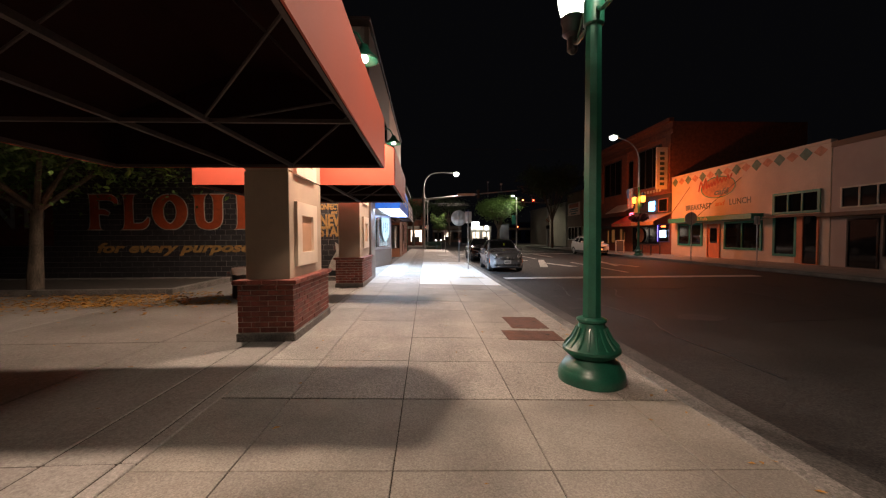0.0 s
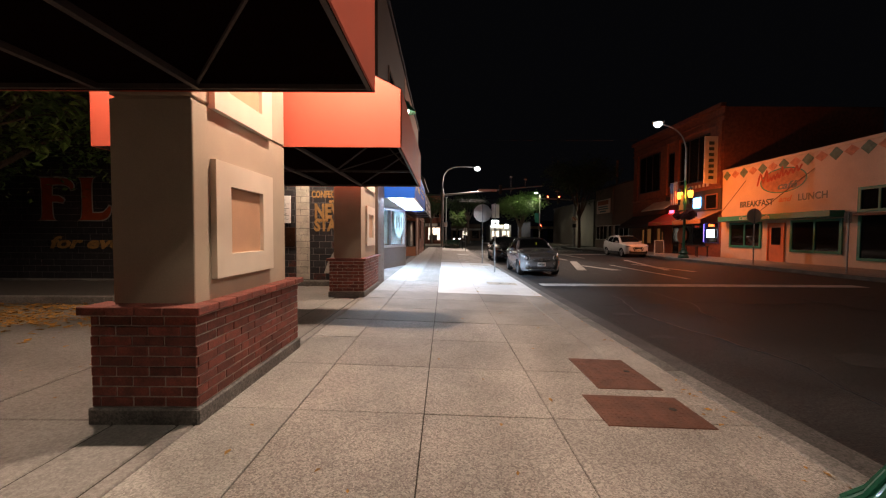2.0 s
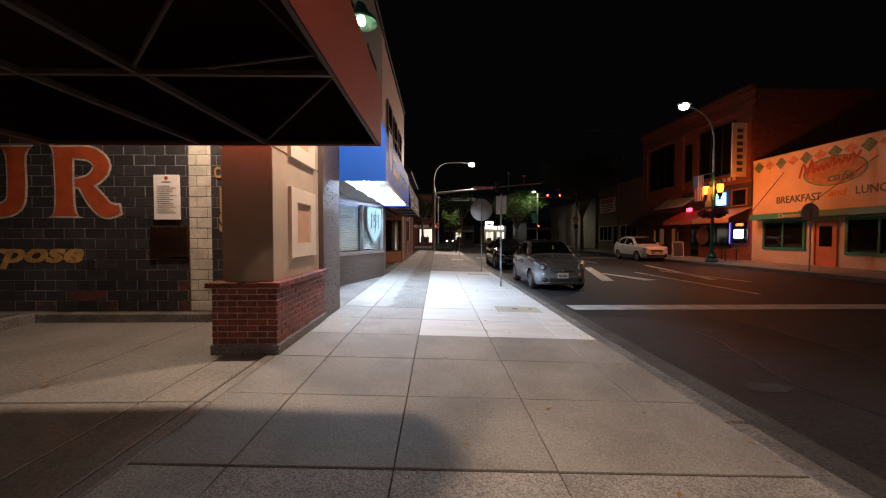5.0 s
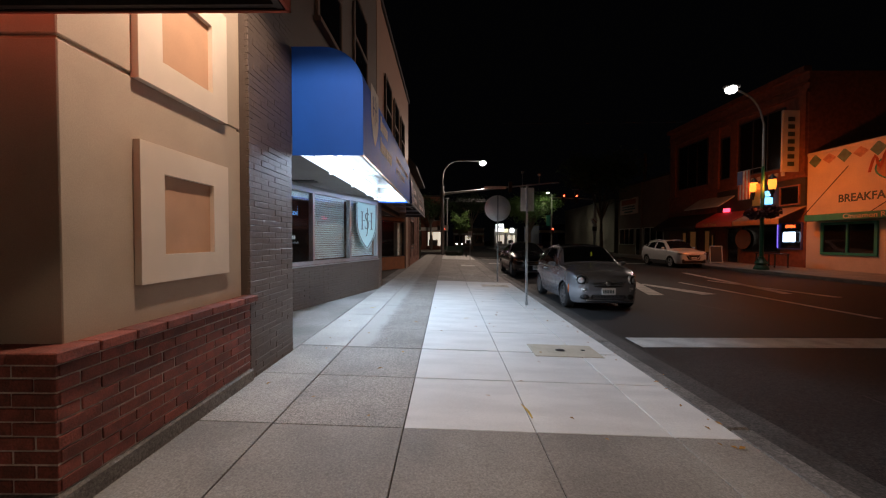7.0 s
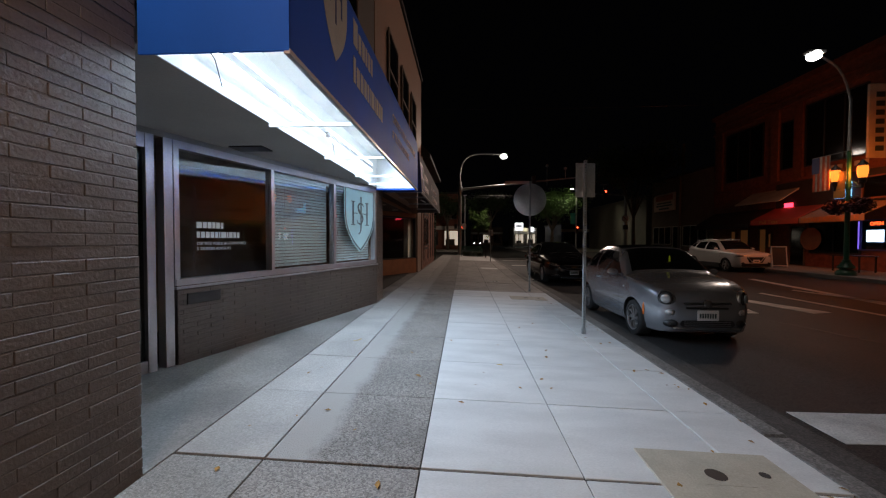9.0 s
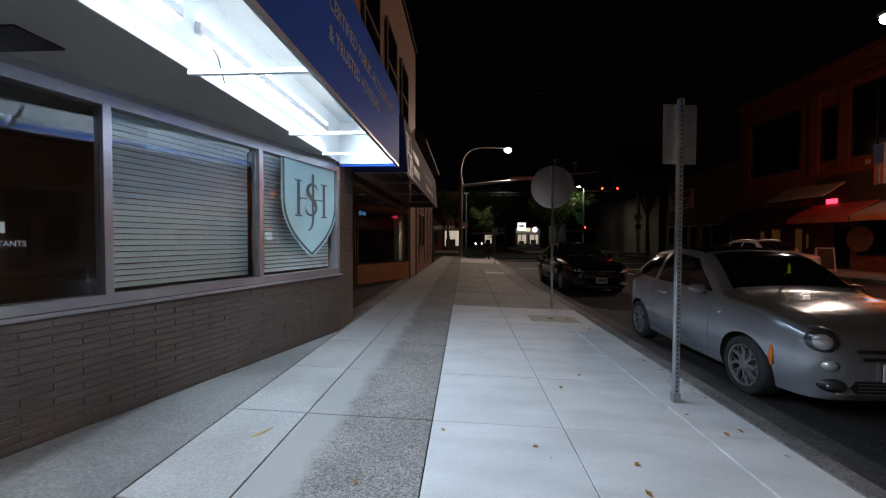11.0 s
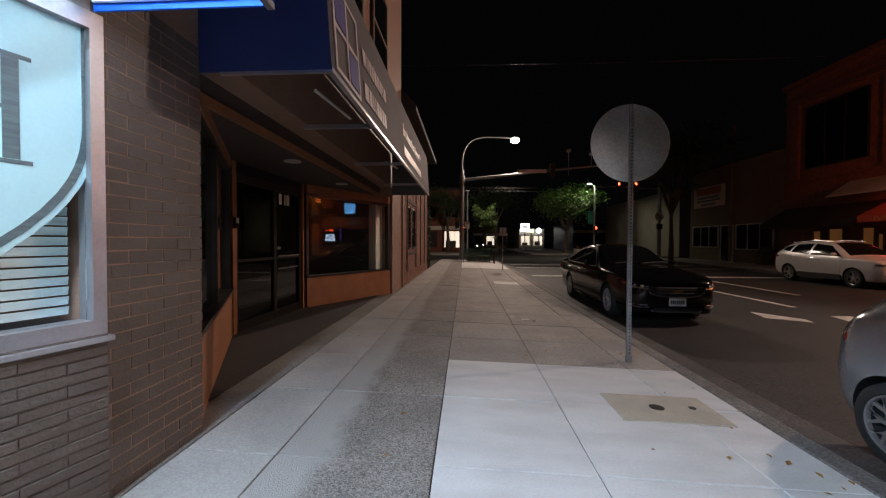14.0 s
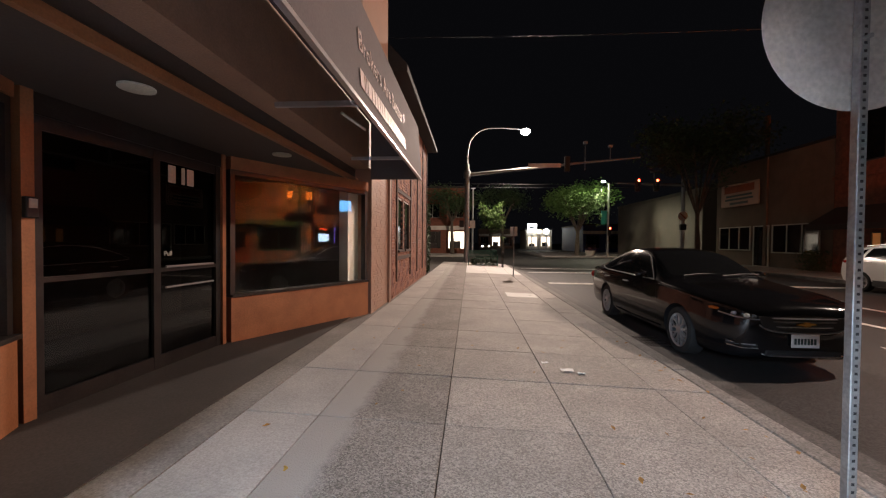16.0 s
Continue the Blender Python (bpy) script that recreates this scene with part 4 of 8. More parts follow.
for y in (15.6, 17.0, 18.4, 19.3):
    part("cross_bar", slab(-1.585, -0.77, y - 0.015, y + 0.015, 2.36, 2.39), WHITE_PAINT, canopy)
    part("hanger", slab(-0.80, -0.775, y - 0.012, y + 0.012, 2.39, 2.95), WHITE_PAINT, canopy)
part("bottom_rail", slab(-0.77, -0.738, CY0, CY1, 2.335, 2.362), ALU, canopy)
TUBE = glow("fluorescent_tube", (0.86, 0.96, 1.0), 10)
for y0, y1 in ((14.6, 16.9), (17.05, 19.35)):
    fx = part("tube_fitting", slab(-1.583, -1.535, y0, y1, 2.66, 2.73, 0.006), ALU, canopy)
    for dx in (-0.03, 0.03):
        part("tube", tube(bmesh.new(), [(-1.54, y0 + 0.03, 2.695 + dx * 1.9), (-1.54, y1 - 0.03, 2.695 + dx * 1.9)], 0.016), TUBE, fx, smooth=True)
    part("wire", tube(bmesh.new(), [(-1.57, y0, 2.73), (-1.56, y0 + 0.2, 2.6), (-1.575, y0 + 0.3, 2.45)], 0.004, 5), BLACK, canopy)
# emblem and lettering on the canopy face
cs = thing("canopy_lettering", "pale shield and lettering on the blue canopy", "lettering")
CREAM = mat("cream_print", (0.55, 0.47, 0.38), 0.6, var=0.1, bump=0.03)
part("shield", moved(prism(bmesh.new(), shield(0.27, 0.78), 0, 0.003, "z"), at(-0.739, 14.95, 3.03, FACE_EAST)), CREAM, cs)
bm = bmesh.new()
for x in (-0.13, 0.13):
    box(bm, x - 0.015, x + 0.015, -0.02, 0.26, 0.003, 0.005)
box(bm, -0.13, 0.13, 0.11, 0.13, 0.003, 0.005)
box(bm, -0.012, 0.012, -0.12, 0.3, 0.003, 0.005)
part("monogram", moved(bm, at(-0.739, 14.95, 3.03, FACE_EAST)), CANVAS_NAVY, cs)
bm = bmesh.new()
for z0, ws in ((0.32, (0.16, 0.12, 0.12, 0.1, 0.12, 0.09)), (0.0, (0.1, 0.13, 0.12, 0.12, 0.1, 0.06, 0.16, 0.06, 0.13, 0.11, 0.1))):
    xx = 0.0
    for w in ws:
        box(bm, xx, xx + w - 0.03, z0, z0 + (0.22 if xx == 0 else 0.17), 0, 0.003)
        xx += w
each_part("name_bar", moved(bm, at(-0.739, 15.4, 2.68, FACE_EAST)), CREAM, cs)
words("lettering", "CERTIFIED PUBLIC ACCOUNTANTS", 0.16, 0.003, 2.3, at(-0.739, 17.2, 2.9, FACE_EAST), CREAM, cs)
words("lettering", "& TRUSTED ADVISORS", 0.16, 0.003, 1.5, at(-0.739, 17.2, 2.68, FACE_EAST), CREAM, cs)

# ---- mortgage broker's building ----
bl2 = thing("broker_building", "tan painted brick building with recessed dark shopfront", "building", "structure")
pl2 = part("pilaster", slab(-3.4, -1.6335, 20.02, 20.71, -0.05, 8.2), TAN_BRICK, bl2)
f, n = wall_frame((-1.63, 20.725), (-1.63, 19.99))
brick_wall(pl2, f, 0, n, -0.03, 2.6, 0.22, 0.07, TAUPE_BRICK, joint=0.005, depth=0.03, rough=0.003)
part("upper_wall", slab(-12, -1.66, 20.71, 28.8, 2.6, 8.2), TAN_BRICK, bl2)
part("parapet_cap", slab(-12, -1.58, 19.98, 28.82, 8.2, 8.32, 0.02), ROOF, bl2)
part("soffit", slab(-5.2, -1.955, 20.71, 28.0, 2.36, 2.6), SOFFIT_BROWN, bl2)
part("soffit_trim", slab(-1.955, -1.905, 20.71, 27.5, 2.352, 2.43), ORANGE_TRIM, bl2, "orange painted soffit edge")
for x, y in ((-2.18, 23.25), (-2.17, 25.25)):
    part("downlight", lathe(bmesh.new(), [(0.11, 0), (0.11, 0.015), (0.075, 0.02)], 20, (x, y, 2.342)), OFFWHITE, bl2, smooth=True)
pe = part("end_pilaster", slab(-3.2, -1.6535, 27.5, 28.82, -0.05, 2.6), TAN_BRICK, bl2)
f, n = wall_frame((-1.65, 28.84), (-1.65, 27.5))
brick_wall(pe, f, 0, n, -0.03, 2.6, 0.22, 0.07, TAN_BRICK, joint=0.005, depth=0.03, rough=0.003)


def shopfront(b, a, sill, top, name, mull, label):
    fr, n = wall_frame(b, a)
    w = thing(name, label, "window", "structure")
    part("low_wall", moved(slab(0, n, -0.16, 0, -0.05, sill), fr), ORANGE_TRIM, w, "orange-brown painted low wall")
    part("window_sill", moved(slab(0, n, -0.16, 0.03, sill, sill + 0.035, 0.005), fr), DARK_ALU, w)
    bm = bmesh.new()
    for u in mull:
        box(bm, u * n - 0.03 if 0 < u < 1 else (0 if u == 0 else n - 0.06), u * n + 0.03 if 0 < u < 1 else (0.06 if u == 0 else n), -0.12, -0.02, sill + 0.035, top)
    box(bm, 0, n, -0.12, -0.02, top, top + 0.06)
    part("window_frame", moved(bm, fr), DARK_ALU, w)
    part("head_trim", moved(slab(0, n, -0.14, 0.0, top + 0.06, 2.36), fr), ORANGE_TRIM, w)
    for ua, ub in zip(mull, mull[1:]):
        g = part("pane", moved(slab(ua * n + 0.03, ub * n - 0.03, -0.075, -0.067, sill + 0.035, top), fr), GLASS, w)
        g.visible_shadow = False
    return fr, n


shopfront((-2.96, 23.14), (-1.68, 20.74), 0.62, 2.2, "window_2", (0, 0.5, 1), "dark bronze-framed shop window above a tan low wall")
FB, NB = shopfront((-1.70, 27.46), (-2.87, 25.33), 0.58, 2.14, "window_3", (0, 1), "large dark shop window framed in orange-brown")
part("wall_edge", moved(slab(-0.0, 0.3, -0.5, -0.2, 0.6, 2.2), FB), OFFWHITE, bl2, "pale inner wall edge")
FD, ND = wall_frame((-2.91, 25.29), (-2.98, 23.2))
dd = thing("door_2", "pair of dark bronze-framed glass doors", "door", "structure")
bm = bmesh.new()
for u0, u1 in ((0.06, 0.14), (0.93, 1.01), (ND - 0.14, ND - 0.06)):
    box(bm, u0, u1, -0.1, -0.03, 0.0, 2.2)
for z0, z1 in ((0, 0.14), (2.1, 2.2), (0.98, 1.02)):
    box(bm, 0.14, ND - 0.14, -0.09, -0.035, z0, z1)
part("door_frame", moved(bm, FD), DARK_ALU, dd)
part("jamb", moved(slab(0, 0.06, -0.14, 0, 0, 2.36), FD), ORANGE_TRIM, dd)
part("jamb", moved(slab(ND - 0.06, ND + 0.02, -0.14, 0.01, 0, 2.36), FD), ORANGE_TRIM, dd)
part("head_trim", moved(slab(0.06, ND - 0.06, -0.12, -0.02, 2.2, 2.36), FD), DARK_ALU, dd)
for u0, u1 in ((0.14, 0.93), (1.01, ND - 0.14)):
    part("pane", moved(slab(u0, u1, -0.068, -0.06, 0.14, 2.1), FD), DARK_GLASS, dd).visible_shadow = False
part("push_bar", moved(tube(bmesh.new(), [(0.2, -0.02, 1.03), (0.88, -0.02, 1.03)], 0.012), FD), ALU, dd)
part("push_bar", moved(tube(bmesh.new(), [(0.2, -0.02, 0.82), (0.88, -0.02, 0.82)], 0.01), FD), ALU, dd)
bm = bmesh.new()
for i, w in enumerate((0.1, 0.05, 0.1)):
    box(bm, 0.46 + i * 0.125, 0.46 + i * 0.125 + w * 0.95, -0.058, -0.055, 1.9, 2.08)
part("number_bars", moved(bm, FD), OFFWHITE, dd, "pale number bars")
part("lettering", moved(text_bm("Pull", 0.07, 0.002), FD @ at(0.86, -0.058, 1.14) @ Euler((radians(90), 0, radians(180))).to_matrix().to_4x4()), OFFWHITE, dd)
lb = thing("key_box", "small grey key box on the door jamb", "key box")
part("box_body", moved(slab(ND - 0.06, ND + 0.02, 0.008, 0.05, 1.45, 1.6, 0.006), FD), DARK_ALU, lb)
part("key_panel", moved(slab(ND - 0.045, ND + 0.005, 0.05, 0.055, 1.52, 1.585), FD), OFFWHITE, lb)
room = thing("broker_interior", "interior behind the broker's shopfront, coloured near-black to look unlit", "interior", "structure")
# darkness of the room is in the colour of floor and partition
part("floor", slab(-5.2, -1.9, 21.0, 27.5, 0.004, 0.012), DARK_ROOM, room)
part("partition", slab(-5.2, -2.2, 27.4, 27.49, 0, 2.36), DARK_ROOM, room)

cn2 = thing("sign_canopy", "grey sign canopy with a dark underside over the broker's front", "canopy")
S0, S1 = 20.72, 27.4
prof = [(-0.735, 2.4), (-0.80, 3.3), (-0.95, 3.38), (-1.64, 3.4)]
bm = bmesh.new()
inn = [(x - 0.014, z) for x, z in prof[:-1]] + [(-1.64, 3.386)]
for p, q, r, s in zip(prof, prof[1:], inn, inn[1:]):
    prism(bm, [p, q, s, r], S0, S1)
bmesh.ops.remove_doubles(bm, verts=bm.verts, dist=0.0003)
part("sign_panel", bm, SIGN_GREY, cn2)
part("end_panel", prism(bmesh.new(), prof + [(-1.64, 2.4)], S0 - 0.004, S0 + 0.012), CANVAS_NAVY, cn2, "navy end panel")
part("end_panel", prism(bmesh.new(), prof + [(-1.64, 2.4)], S1 - 0.012, S1 + 0.004), SIGN_GREY, cn2)
part("bottom_rail", slab(-0.77, -0.732, S0, S1, 2.385, 2.415), ALU, cn2)
part("bottom_rail", slab(-1.5, -0.77, S0, S0 + 0.03, 2.385, 2.415), ALU, cn2)
for y in (22.0, 23.8, 25.8):
    part("cross_bar", slab(-1.48, -0.77, y - 0.018, y + 0.018, 2.40, 2.44), ALU, cn2)
    part("hanger", slab(-0.80, -0.77, y - 0.015, y + 0.015, 2.44, 3.0), ALU, cn2)
part("old_tube", tube(bmesh.new(), [(-1.2, 21.6, 2.62), (-1.1, 22.3, 2.6)], 0.016), OFFWHITE, cn2)
part("old_tube", tube(bmesh.new(), [(-1.2, 24.6, 2.62), (-1.1, 25.1, 2.6)], 0.016), OFFWHITE, cn2)
lt = thing("canopy_lettering", "pale lettering and four-square emblem on the grey sign canopy", "lettering")
PALE = mat("pale_print", (0.62, 0.5, 0.48), 0.5, var=0.1, bump=0.02)
VIOLET = mat("violet_print", (0.09, 0.08, 0.26), 0.5, var=0.1, bump=0.02)
SF = at(-0.733, 0, 2.4) @ Matrix.Rotation(radians(-4), 4, "Y") @ FACE_EAST
bm = bmesh.new()
for x0, x1, z0, z1 in ((0, 0.6, 0.04, 0.07), (0, 0.6, 0.66, 0.69), (0, 0.03, 0.07, 0.66), (0.57, 0.6, 0.07, 0.66), (0.285, 0.315, 0.07, 0.66), (0.03, 0.57, 0.35, 0.38)):
    box(bm, x0, x1, z0, z1, 0.002, 0.008)
part("emblem_frame", moved(bm, at(0, 20.8, 0) @ SF), PALE, lt)
bm = bmesh.new()
for x0, z0 in ((0.05, 0.4), (0.335, 0.09)):
    box(bm, x0, x0 + 0.215, z0, z0 + 0.24, 0.002, 0.007)
part("emblem_square", moved(bm, at(0, 20.8, 0) @ SF), VIOLET, lt)
bm = bmesh.new()
xx = 0.0
for w in (0.13, 0.05, 0.05, 0.09, 0.1, 0.12, 0.12, 0.12, 0.08, 0.12):
    box(bm, xx, xx + w - 0.03, 0.42, 0.56, 0.002, 0.008)
    xx += w
xx = 0.0
for w in (0.17, 0.12, 0.08, 0.08, 0.12, 0.12, 0.12, 0.12):
    box(bm, xx, xx + w - 0.03, 0.12, 0.27, 0.002, 0.008)
    xx += w
each_part("name_bar", moved(bm, at(0, 21.55, 0) @ SF), PALE, lt)
words("lettering", "Brokers Are Better", 0.24, 0.005, 1.9, at(0, 23.7, 0) @ SF @ at(0, 0.42, 0.003), PALE, lt)
bm = bmesh.new()
xx = 0.0
for w in (0.13, 0.05, 0.05, 0.13, 0.1, 0.1, 0.1, 0.08, 0.1, 0.16, 0.1, 0.08, 0.08, 0.1, 0.1, 0.1, 0.1, 0.05, 0.1, 0.12, 0.14):
    box(bm, xx, xx + w - 0.025, 0.12, 0.26, 0.002, 0.008)
    xx += w
each_part("address_bar", moved(bm, at(0, 23.7, 0) @ SF), PALE, lt)
# ---- steel plates and vaults in the pavement ----


def plate(x0, x1, y0, y1, material, name, label, knob=True):
    xc, yc = (x0 + x1) / 2, (y0 + y1) / 2
    w, d = (x1 - x0) / 2, (y1 - y0) / 2
    t_ = thing(name, label, "access cover", m=Matrix.Translation((xc, yc, ground_z(xc))) @ TILT_M)
    part("cover", slab(-w, w, -d, d, -0.02, 0.008, 0.004), material, t_)
    if knob:
        bm = bmesh.new()
        for i in range(int(2 * w / 0.05)):
            for j in range(int(2 * d / 0.05)):
                a = -w + 0.03 + i * 0.05
                b = -d + 0.03 + j * 0.05
                s = 0.014
                if (i + j) % 2:
                    box(bm, a - s, a + s, b - 0.004, b + 0.004, 0.008, 0.0105)
                else:
                    box(bm, a - 0.004, a + 0.004, b - s, b + s, 0.008, 0.0105)
        tagged(part("tread", bm, material, t_), kind="stuff")
    part("lift_hole", lathe(bmesh.new(), [(0.03, 0), (0.03, 0.0115)], 12, (w * 0.6, d * 0.1, 0)), DIRT, t_)
    return t_


plate(1.52, 2.12, 6.88, 7.72, RUST_PLATE, "utility_cover", "rust-red chequered steel cover set in the pavement")
plate(1.31, 2.12, 6.18, 6.72, RUST_PLATE, "utility_cover", "rust-red chequered steel cover with a round lift hole")
VAULT = mat("vault_lid", (0.47, 0.42, 0.33), 0.7, var=0.15, scale=5, fine=80, bump=0.3)
for y in (14.52, 21.53):
    v = plate(1.37, 2.22, y - 0.265, y + 0.265, VAULT, "meter_lid", "tan composite meter lid with a dark hole", False)
    part("hole", lathe(bmesh.new(), [(0.06, 0), (0.06, 0.011)], 20, (-0.05, 0.0, 0)), BLACK, v)
    part("inset", slab(-0.22, 0.12, -0.1, 0.1, 0.008, 0.0095), VAULT, v)
plate(1.1, 1.9, 30.6, 31.4, PALE_CONCRETE, "meter_lid", "pale concrete lid set in the pavement", False)


YELLOW_PAINT = mat("yellow_marking_paint", (0.55, 0.36, 0.05), 0.7, var=0.4, scale=25, fine=90, bump=0.1)
for px_, py_, pl_, pa_ in ((0.93, 12.72, 0.26, 8), (-1.2, 17.15, 0.16, -30), (0.62, 16.4, 0.07, 80), (-0.95, 22.9, 0.05, 20)):
    bm = bmesh.new()
    curve_band(bm, [(0, -pl_ / 2, 0.006), (0.01, 0, 0.011), (-0.004, pl_ / 2, 0.004)], 0.0005, 0.0022, 4)
    solid("paint_mark", bm, YELLOW_PAINT, "short faded yellow paint stroke on the pavement", "paint mark", "structure", m=Matrix.Translation((px_, py_, ground_z(px_) + 0.002)) @ TILT_M @ Matrix.Rotation(radians(pa_), 4, "Z"))


def scraps():
    vs = thing("litter", "crumpled scraps of white paper on the pavement", "litter")
    for x, y, s in ((1.2, 24.98, 0.09), (1.0, 25.2, 0.05), (1.33, 24.9, 0.05)):
        bm = bmesh.new()
        g = [[bm.verts.new((x + (i - 1.5) * s * 0.5, y + (j - 1.5) * s * 0.4, ground_z(x) + 0.006 + random.uniform(0, 0.02))) for j in range(4)] for i in range(4)]
        for i in range(3):
            for j in range(3):
                bm.faces.new((g[i][j], g[i + 1][j], g[i + 1][j + 1], g[i][j + 1]))
        o = part("paper_scrap", bm, WHITE_PAINT, vs)
        o.modifiers.new("thick", "SOLIDIFY").thickness = 0.002


scraps()

# ---- street lamp with a fluted base and two lanterns ----
LANTERN_WHITE = glow("white_lantern", (1.0, 0.93, 0.80), 14)
LANTERN_ORANGE = glow("sodium_lantern", (1.0, 0.32, 0.04), 3.5)
FLOWER = mat("flower", (0.07, 0.014, 0.03), 0.6, var=0.4, scale=12, bump=0.1)


def street_lamp(x, y, z, lantern, label, basket=False, paint=GREEN_PAINT):
    s = thing("street_lamp", label, "street lamp", group="twin-lantern street lamps", m=at(x, y, z))
    prof = [(0.27, 0.0), (0.275, 0.06), (0.265, 0.13), (0.255, 0.145), (0.25, 0.16), (0.225, 0.22), (0.17, 0.27), (0.165, 0.285), (0.2, 0.31), (0.235, 0.36), (0.235, 0.39), (0.2, 0.44), (0.15, 0.52), (0.125, 0.62), (0.115, 0.68), (0.135, 0.70), (0.135, 0.725), (0.11, 0.74), (0.095, 0.745)]
    prof = [(r * (1.2 if h < 0.55 else 1.1), h * 0.87) for r, h in prof]
    part("base", lathe(bmesh.new(), prof, 32), paint, s, "bell-shaped cast base", smooth=True)
    fl = bmesh.new()
    for i in range(18):
        a = 2 * math.pi * i / 18
        tube(fl, [(0.262 * math.cos(a), 0.262 * math.sin(a), 0.36), (0.195 * math.cos(a), 0.195 * math.sin(a), 0.44), (0.142 * math.cos(a), 0.142 * math.sin(a), 0.55)], 0.012, 6)
    each_part("flute", fl, paint, s, smooth=True)
    part("post", lathe(bmesh.new(), [(0.092, 0.63), (0.085, 2.5), (0.07, 5.1)], 8), paint, s)
    part("collar", lathe(bmesh.new(), [(0.07, 3.550), (0.1, 3.570), (0.1, 3.800), (0.07, 3.820)], 12), paint, s, smooth=True)
    part("finial", lathe(bmesh.new(), [(0.07, 5.100), (0.09, 5.130), (0.05, 5.180), (0.06, 5.230), (0.01, 5.320)], 12), paint, s, smooth=True)
    for sd in (-1, 1):
        arm = [(0, 0.06 * sd, 3.700), (0, 0.2 * sd, 3.620), (0, 0.4 * sd, 3.600), (0, 0.52 * sd, 3.650), (0, 0.55 * sd, 3.750)]
        part("arm", tube(bmesh.new(), arm, 0.022), paint, s, smooth=True)
        part("scroll", tube(bmesh.new(), [(0, 0.09 * sd, 3.900), (0, 0.25 * sd, 3.820), (0, 0.4 * sd, 3.650)], 0.012), paint, s, smooth=True)
        ln = part("lantern", lathe(bmesh.new(), [(0.02, 3.54), (0.06, 3.58), (0.06, 3.72), (0.11, 3.76), (0.11, 3.86), (0.13, 3.9), (0.13, 3.95)], 16, (0, 0.55 * sd, 0)), BLACK, s, "black lantern holder", smooth=True)
        gl = part("globe", lathe(bmesh.new(), [(0.12, 3.95), (0.155, 4.1), (0.17, 4.26), (0.155, 4.4), (0.11, 4.5), (0.03, 4.55)], 16, (0, 0.55 * sd, 0)), lantern, ln, "glowing glass globe", smooth=True)
        gl.visible_shadow = False
        part("hood", lathe(bmesh.new(), [(0.18, 4.42), (0.15, 4.52), (0.06, 4.62), (0.015, 4.7)], 16, (0, 0.55 * sd, 0), False), BLACK, ln, smooth=True)
    if basket:
        for sd in (-1, 1):
            part("basket_arm", tube(bmesh.new(), [(0, 0, 3.25), (0, 0.45 * sd, 3.25)], 0.015), paint, s)
            n_ = [0]

            def inside(sd=sd):
                v = Vector((random.gauss(0, 1), random.gauss(0, 1), random.gauss(0, 1))).normalized() * random.uniform(0.08, 0.45)
                return (v.x, 0.45 * sd + v.y * 1.1, 2.85 + v.z * 0.75)
            ob = new("flower_basket", leaf_mesh(1700, inside, 0.12, FLOWER, "flower_basket"))
            ob.parent = s
            ob["label"] = "hanging basket of dark red flowers"
    return s


near_lamp = street_lamp(1.84, 4.72, ground_z(1.84), LANTERN_WHITE, "green cast-iron street lamp with lit white lanterns")
far_lamp = street_lamp(16.1, 28.75, -0.13, LANTERN_ORANGE, "green street lamp with orange lanterns and hanging flower baskets", True)

# ---- perforated sign posts ----
HOLE = mat("dark_hole", (0.02, 0.022, 0.025), 0.8, var=0.1, bump=0)


def sign_post(x, y, h, name, label, holes=True, w=0.045):
    s = thing(name, label, "road sign", m=at(x, y, ground_z(x) if x < 3 else -0.13))
    part("post", slab(-w / 2, w / 2, -w / 2, w / 2, -0.05, h, 0.004), GALV, s)
    part("sleeve", slab(-w / 2 - 0.006, w / 2 + 0.006, -w / 2 - 0.006, w / 2 + 0.006, -0.05, 0.08), GALV, s)
    if holes:
        bm = bmesh.new()
        for i in range(int(h / 0.04)):
            box(bm, -0.007, 0.007, -w / 2 - 0.001, -w / 2 + 0.002, 0.1 + i * 0.04, 0.114 + i * 0.04)
        tagged(part("holes", bm, HOLE, s), kind="stuff")
    return s


rs = sign_post(2.055, 22.82, 3.0, "round_sign", "round sign seen from its plain aluminium back")
part("disc", moved(lathe(bmesh.new(), [(0.448, 0), (0.453, 0.003), (0.448, 0.006)], 48), at(0, 0.03, 2.56, FACE_SOUTH)), SIGN_BACK, rs, "scuffed aluminium disc", smooth=True)
for z in (2.45, 2.8):
    part("bolt", moved(lathe(bmesh.new(), [(0.012, 0), (0.012, 0.03)], 8), at(0, -0.02, z, FACE_SOUTH)), GALV, rs)
ps = sign_post(2.06, 18.07, 2.66, "parking_sign", "parking sign on a perforated steel post", True)
part("plate", moved(slab(-0.14, 0.17, 0.024, 0.028, 2.10, 2.62), Matrix.Rotation(radians(8), 4, "Z")), SIGN_BACK, ps, "plain back of a small metal sign")
s3 = sign_post(2.0, 37.2, 2.1, "parking_sign", "parking sign on a thin steel post near the corner")
part("plate", slab(-0.15, 0.15, 0.024, 0.028, 1.7, 2.1), SIGN_BACK, s3)
s4 = sign_post(15.9, 22.8, 2.9, "round_sign", "round sign with grey back on the far pavement")
part("disc", moved(lathe(bmesh.new(), [(0.38, 0), (0.38, 0.006)], 32), at(0, 0.03, 2.5, FACE_SOUTH)), SIGN_BACK, s4)
s5 = sign_post(15.9, 18.3, 2.4, "parking_sign", "small parking sign on the far pavement")
part("plate", slab(-0.15, 0.15, 0.024, 0.028, 2.0, 2.4), SIGN_BACK, s5)

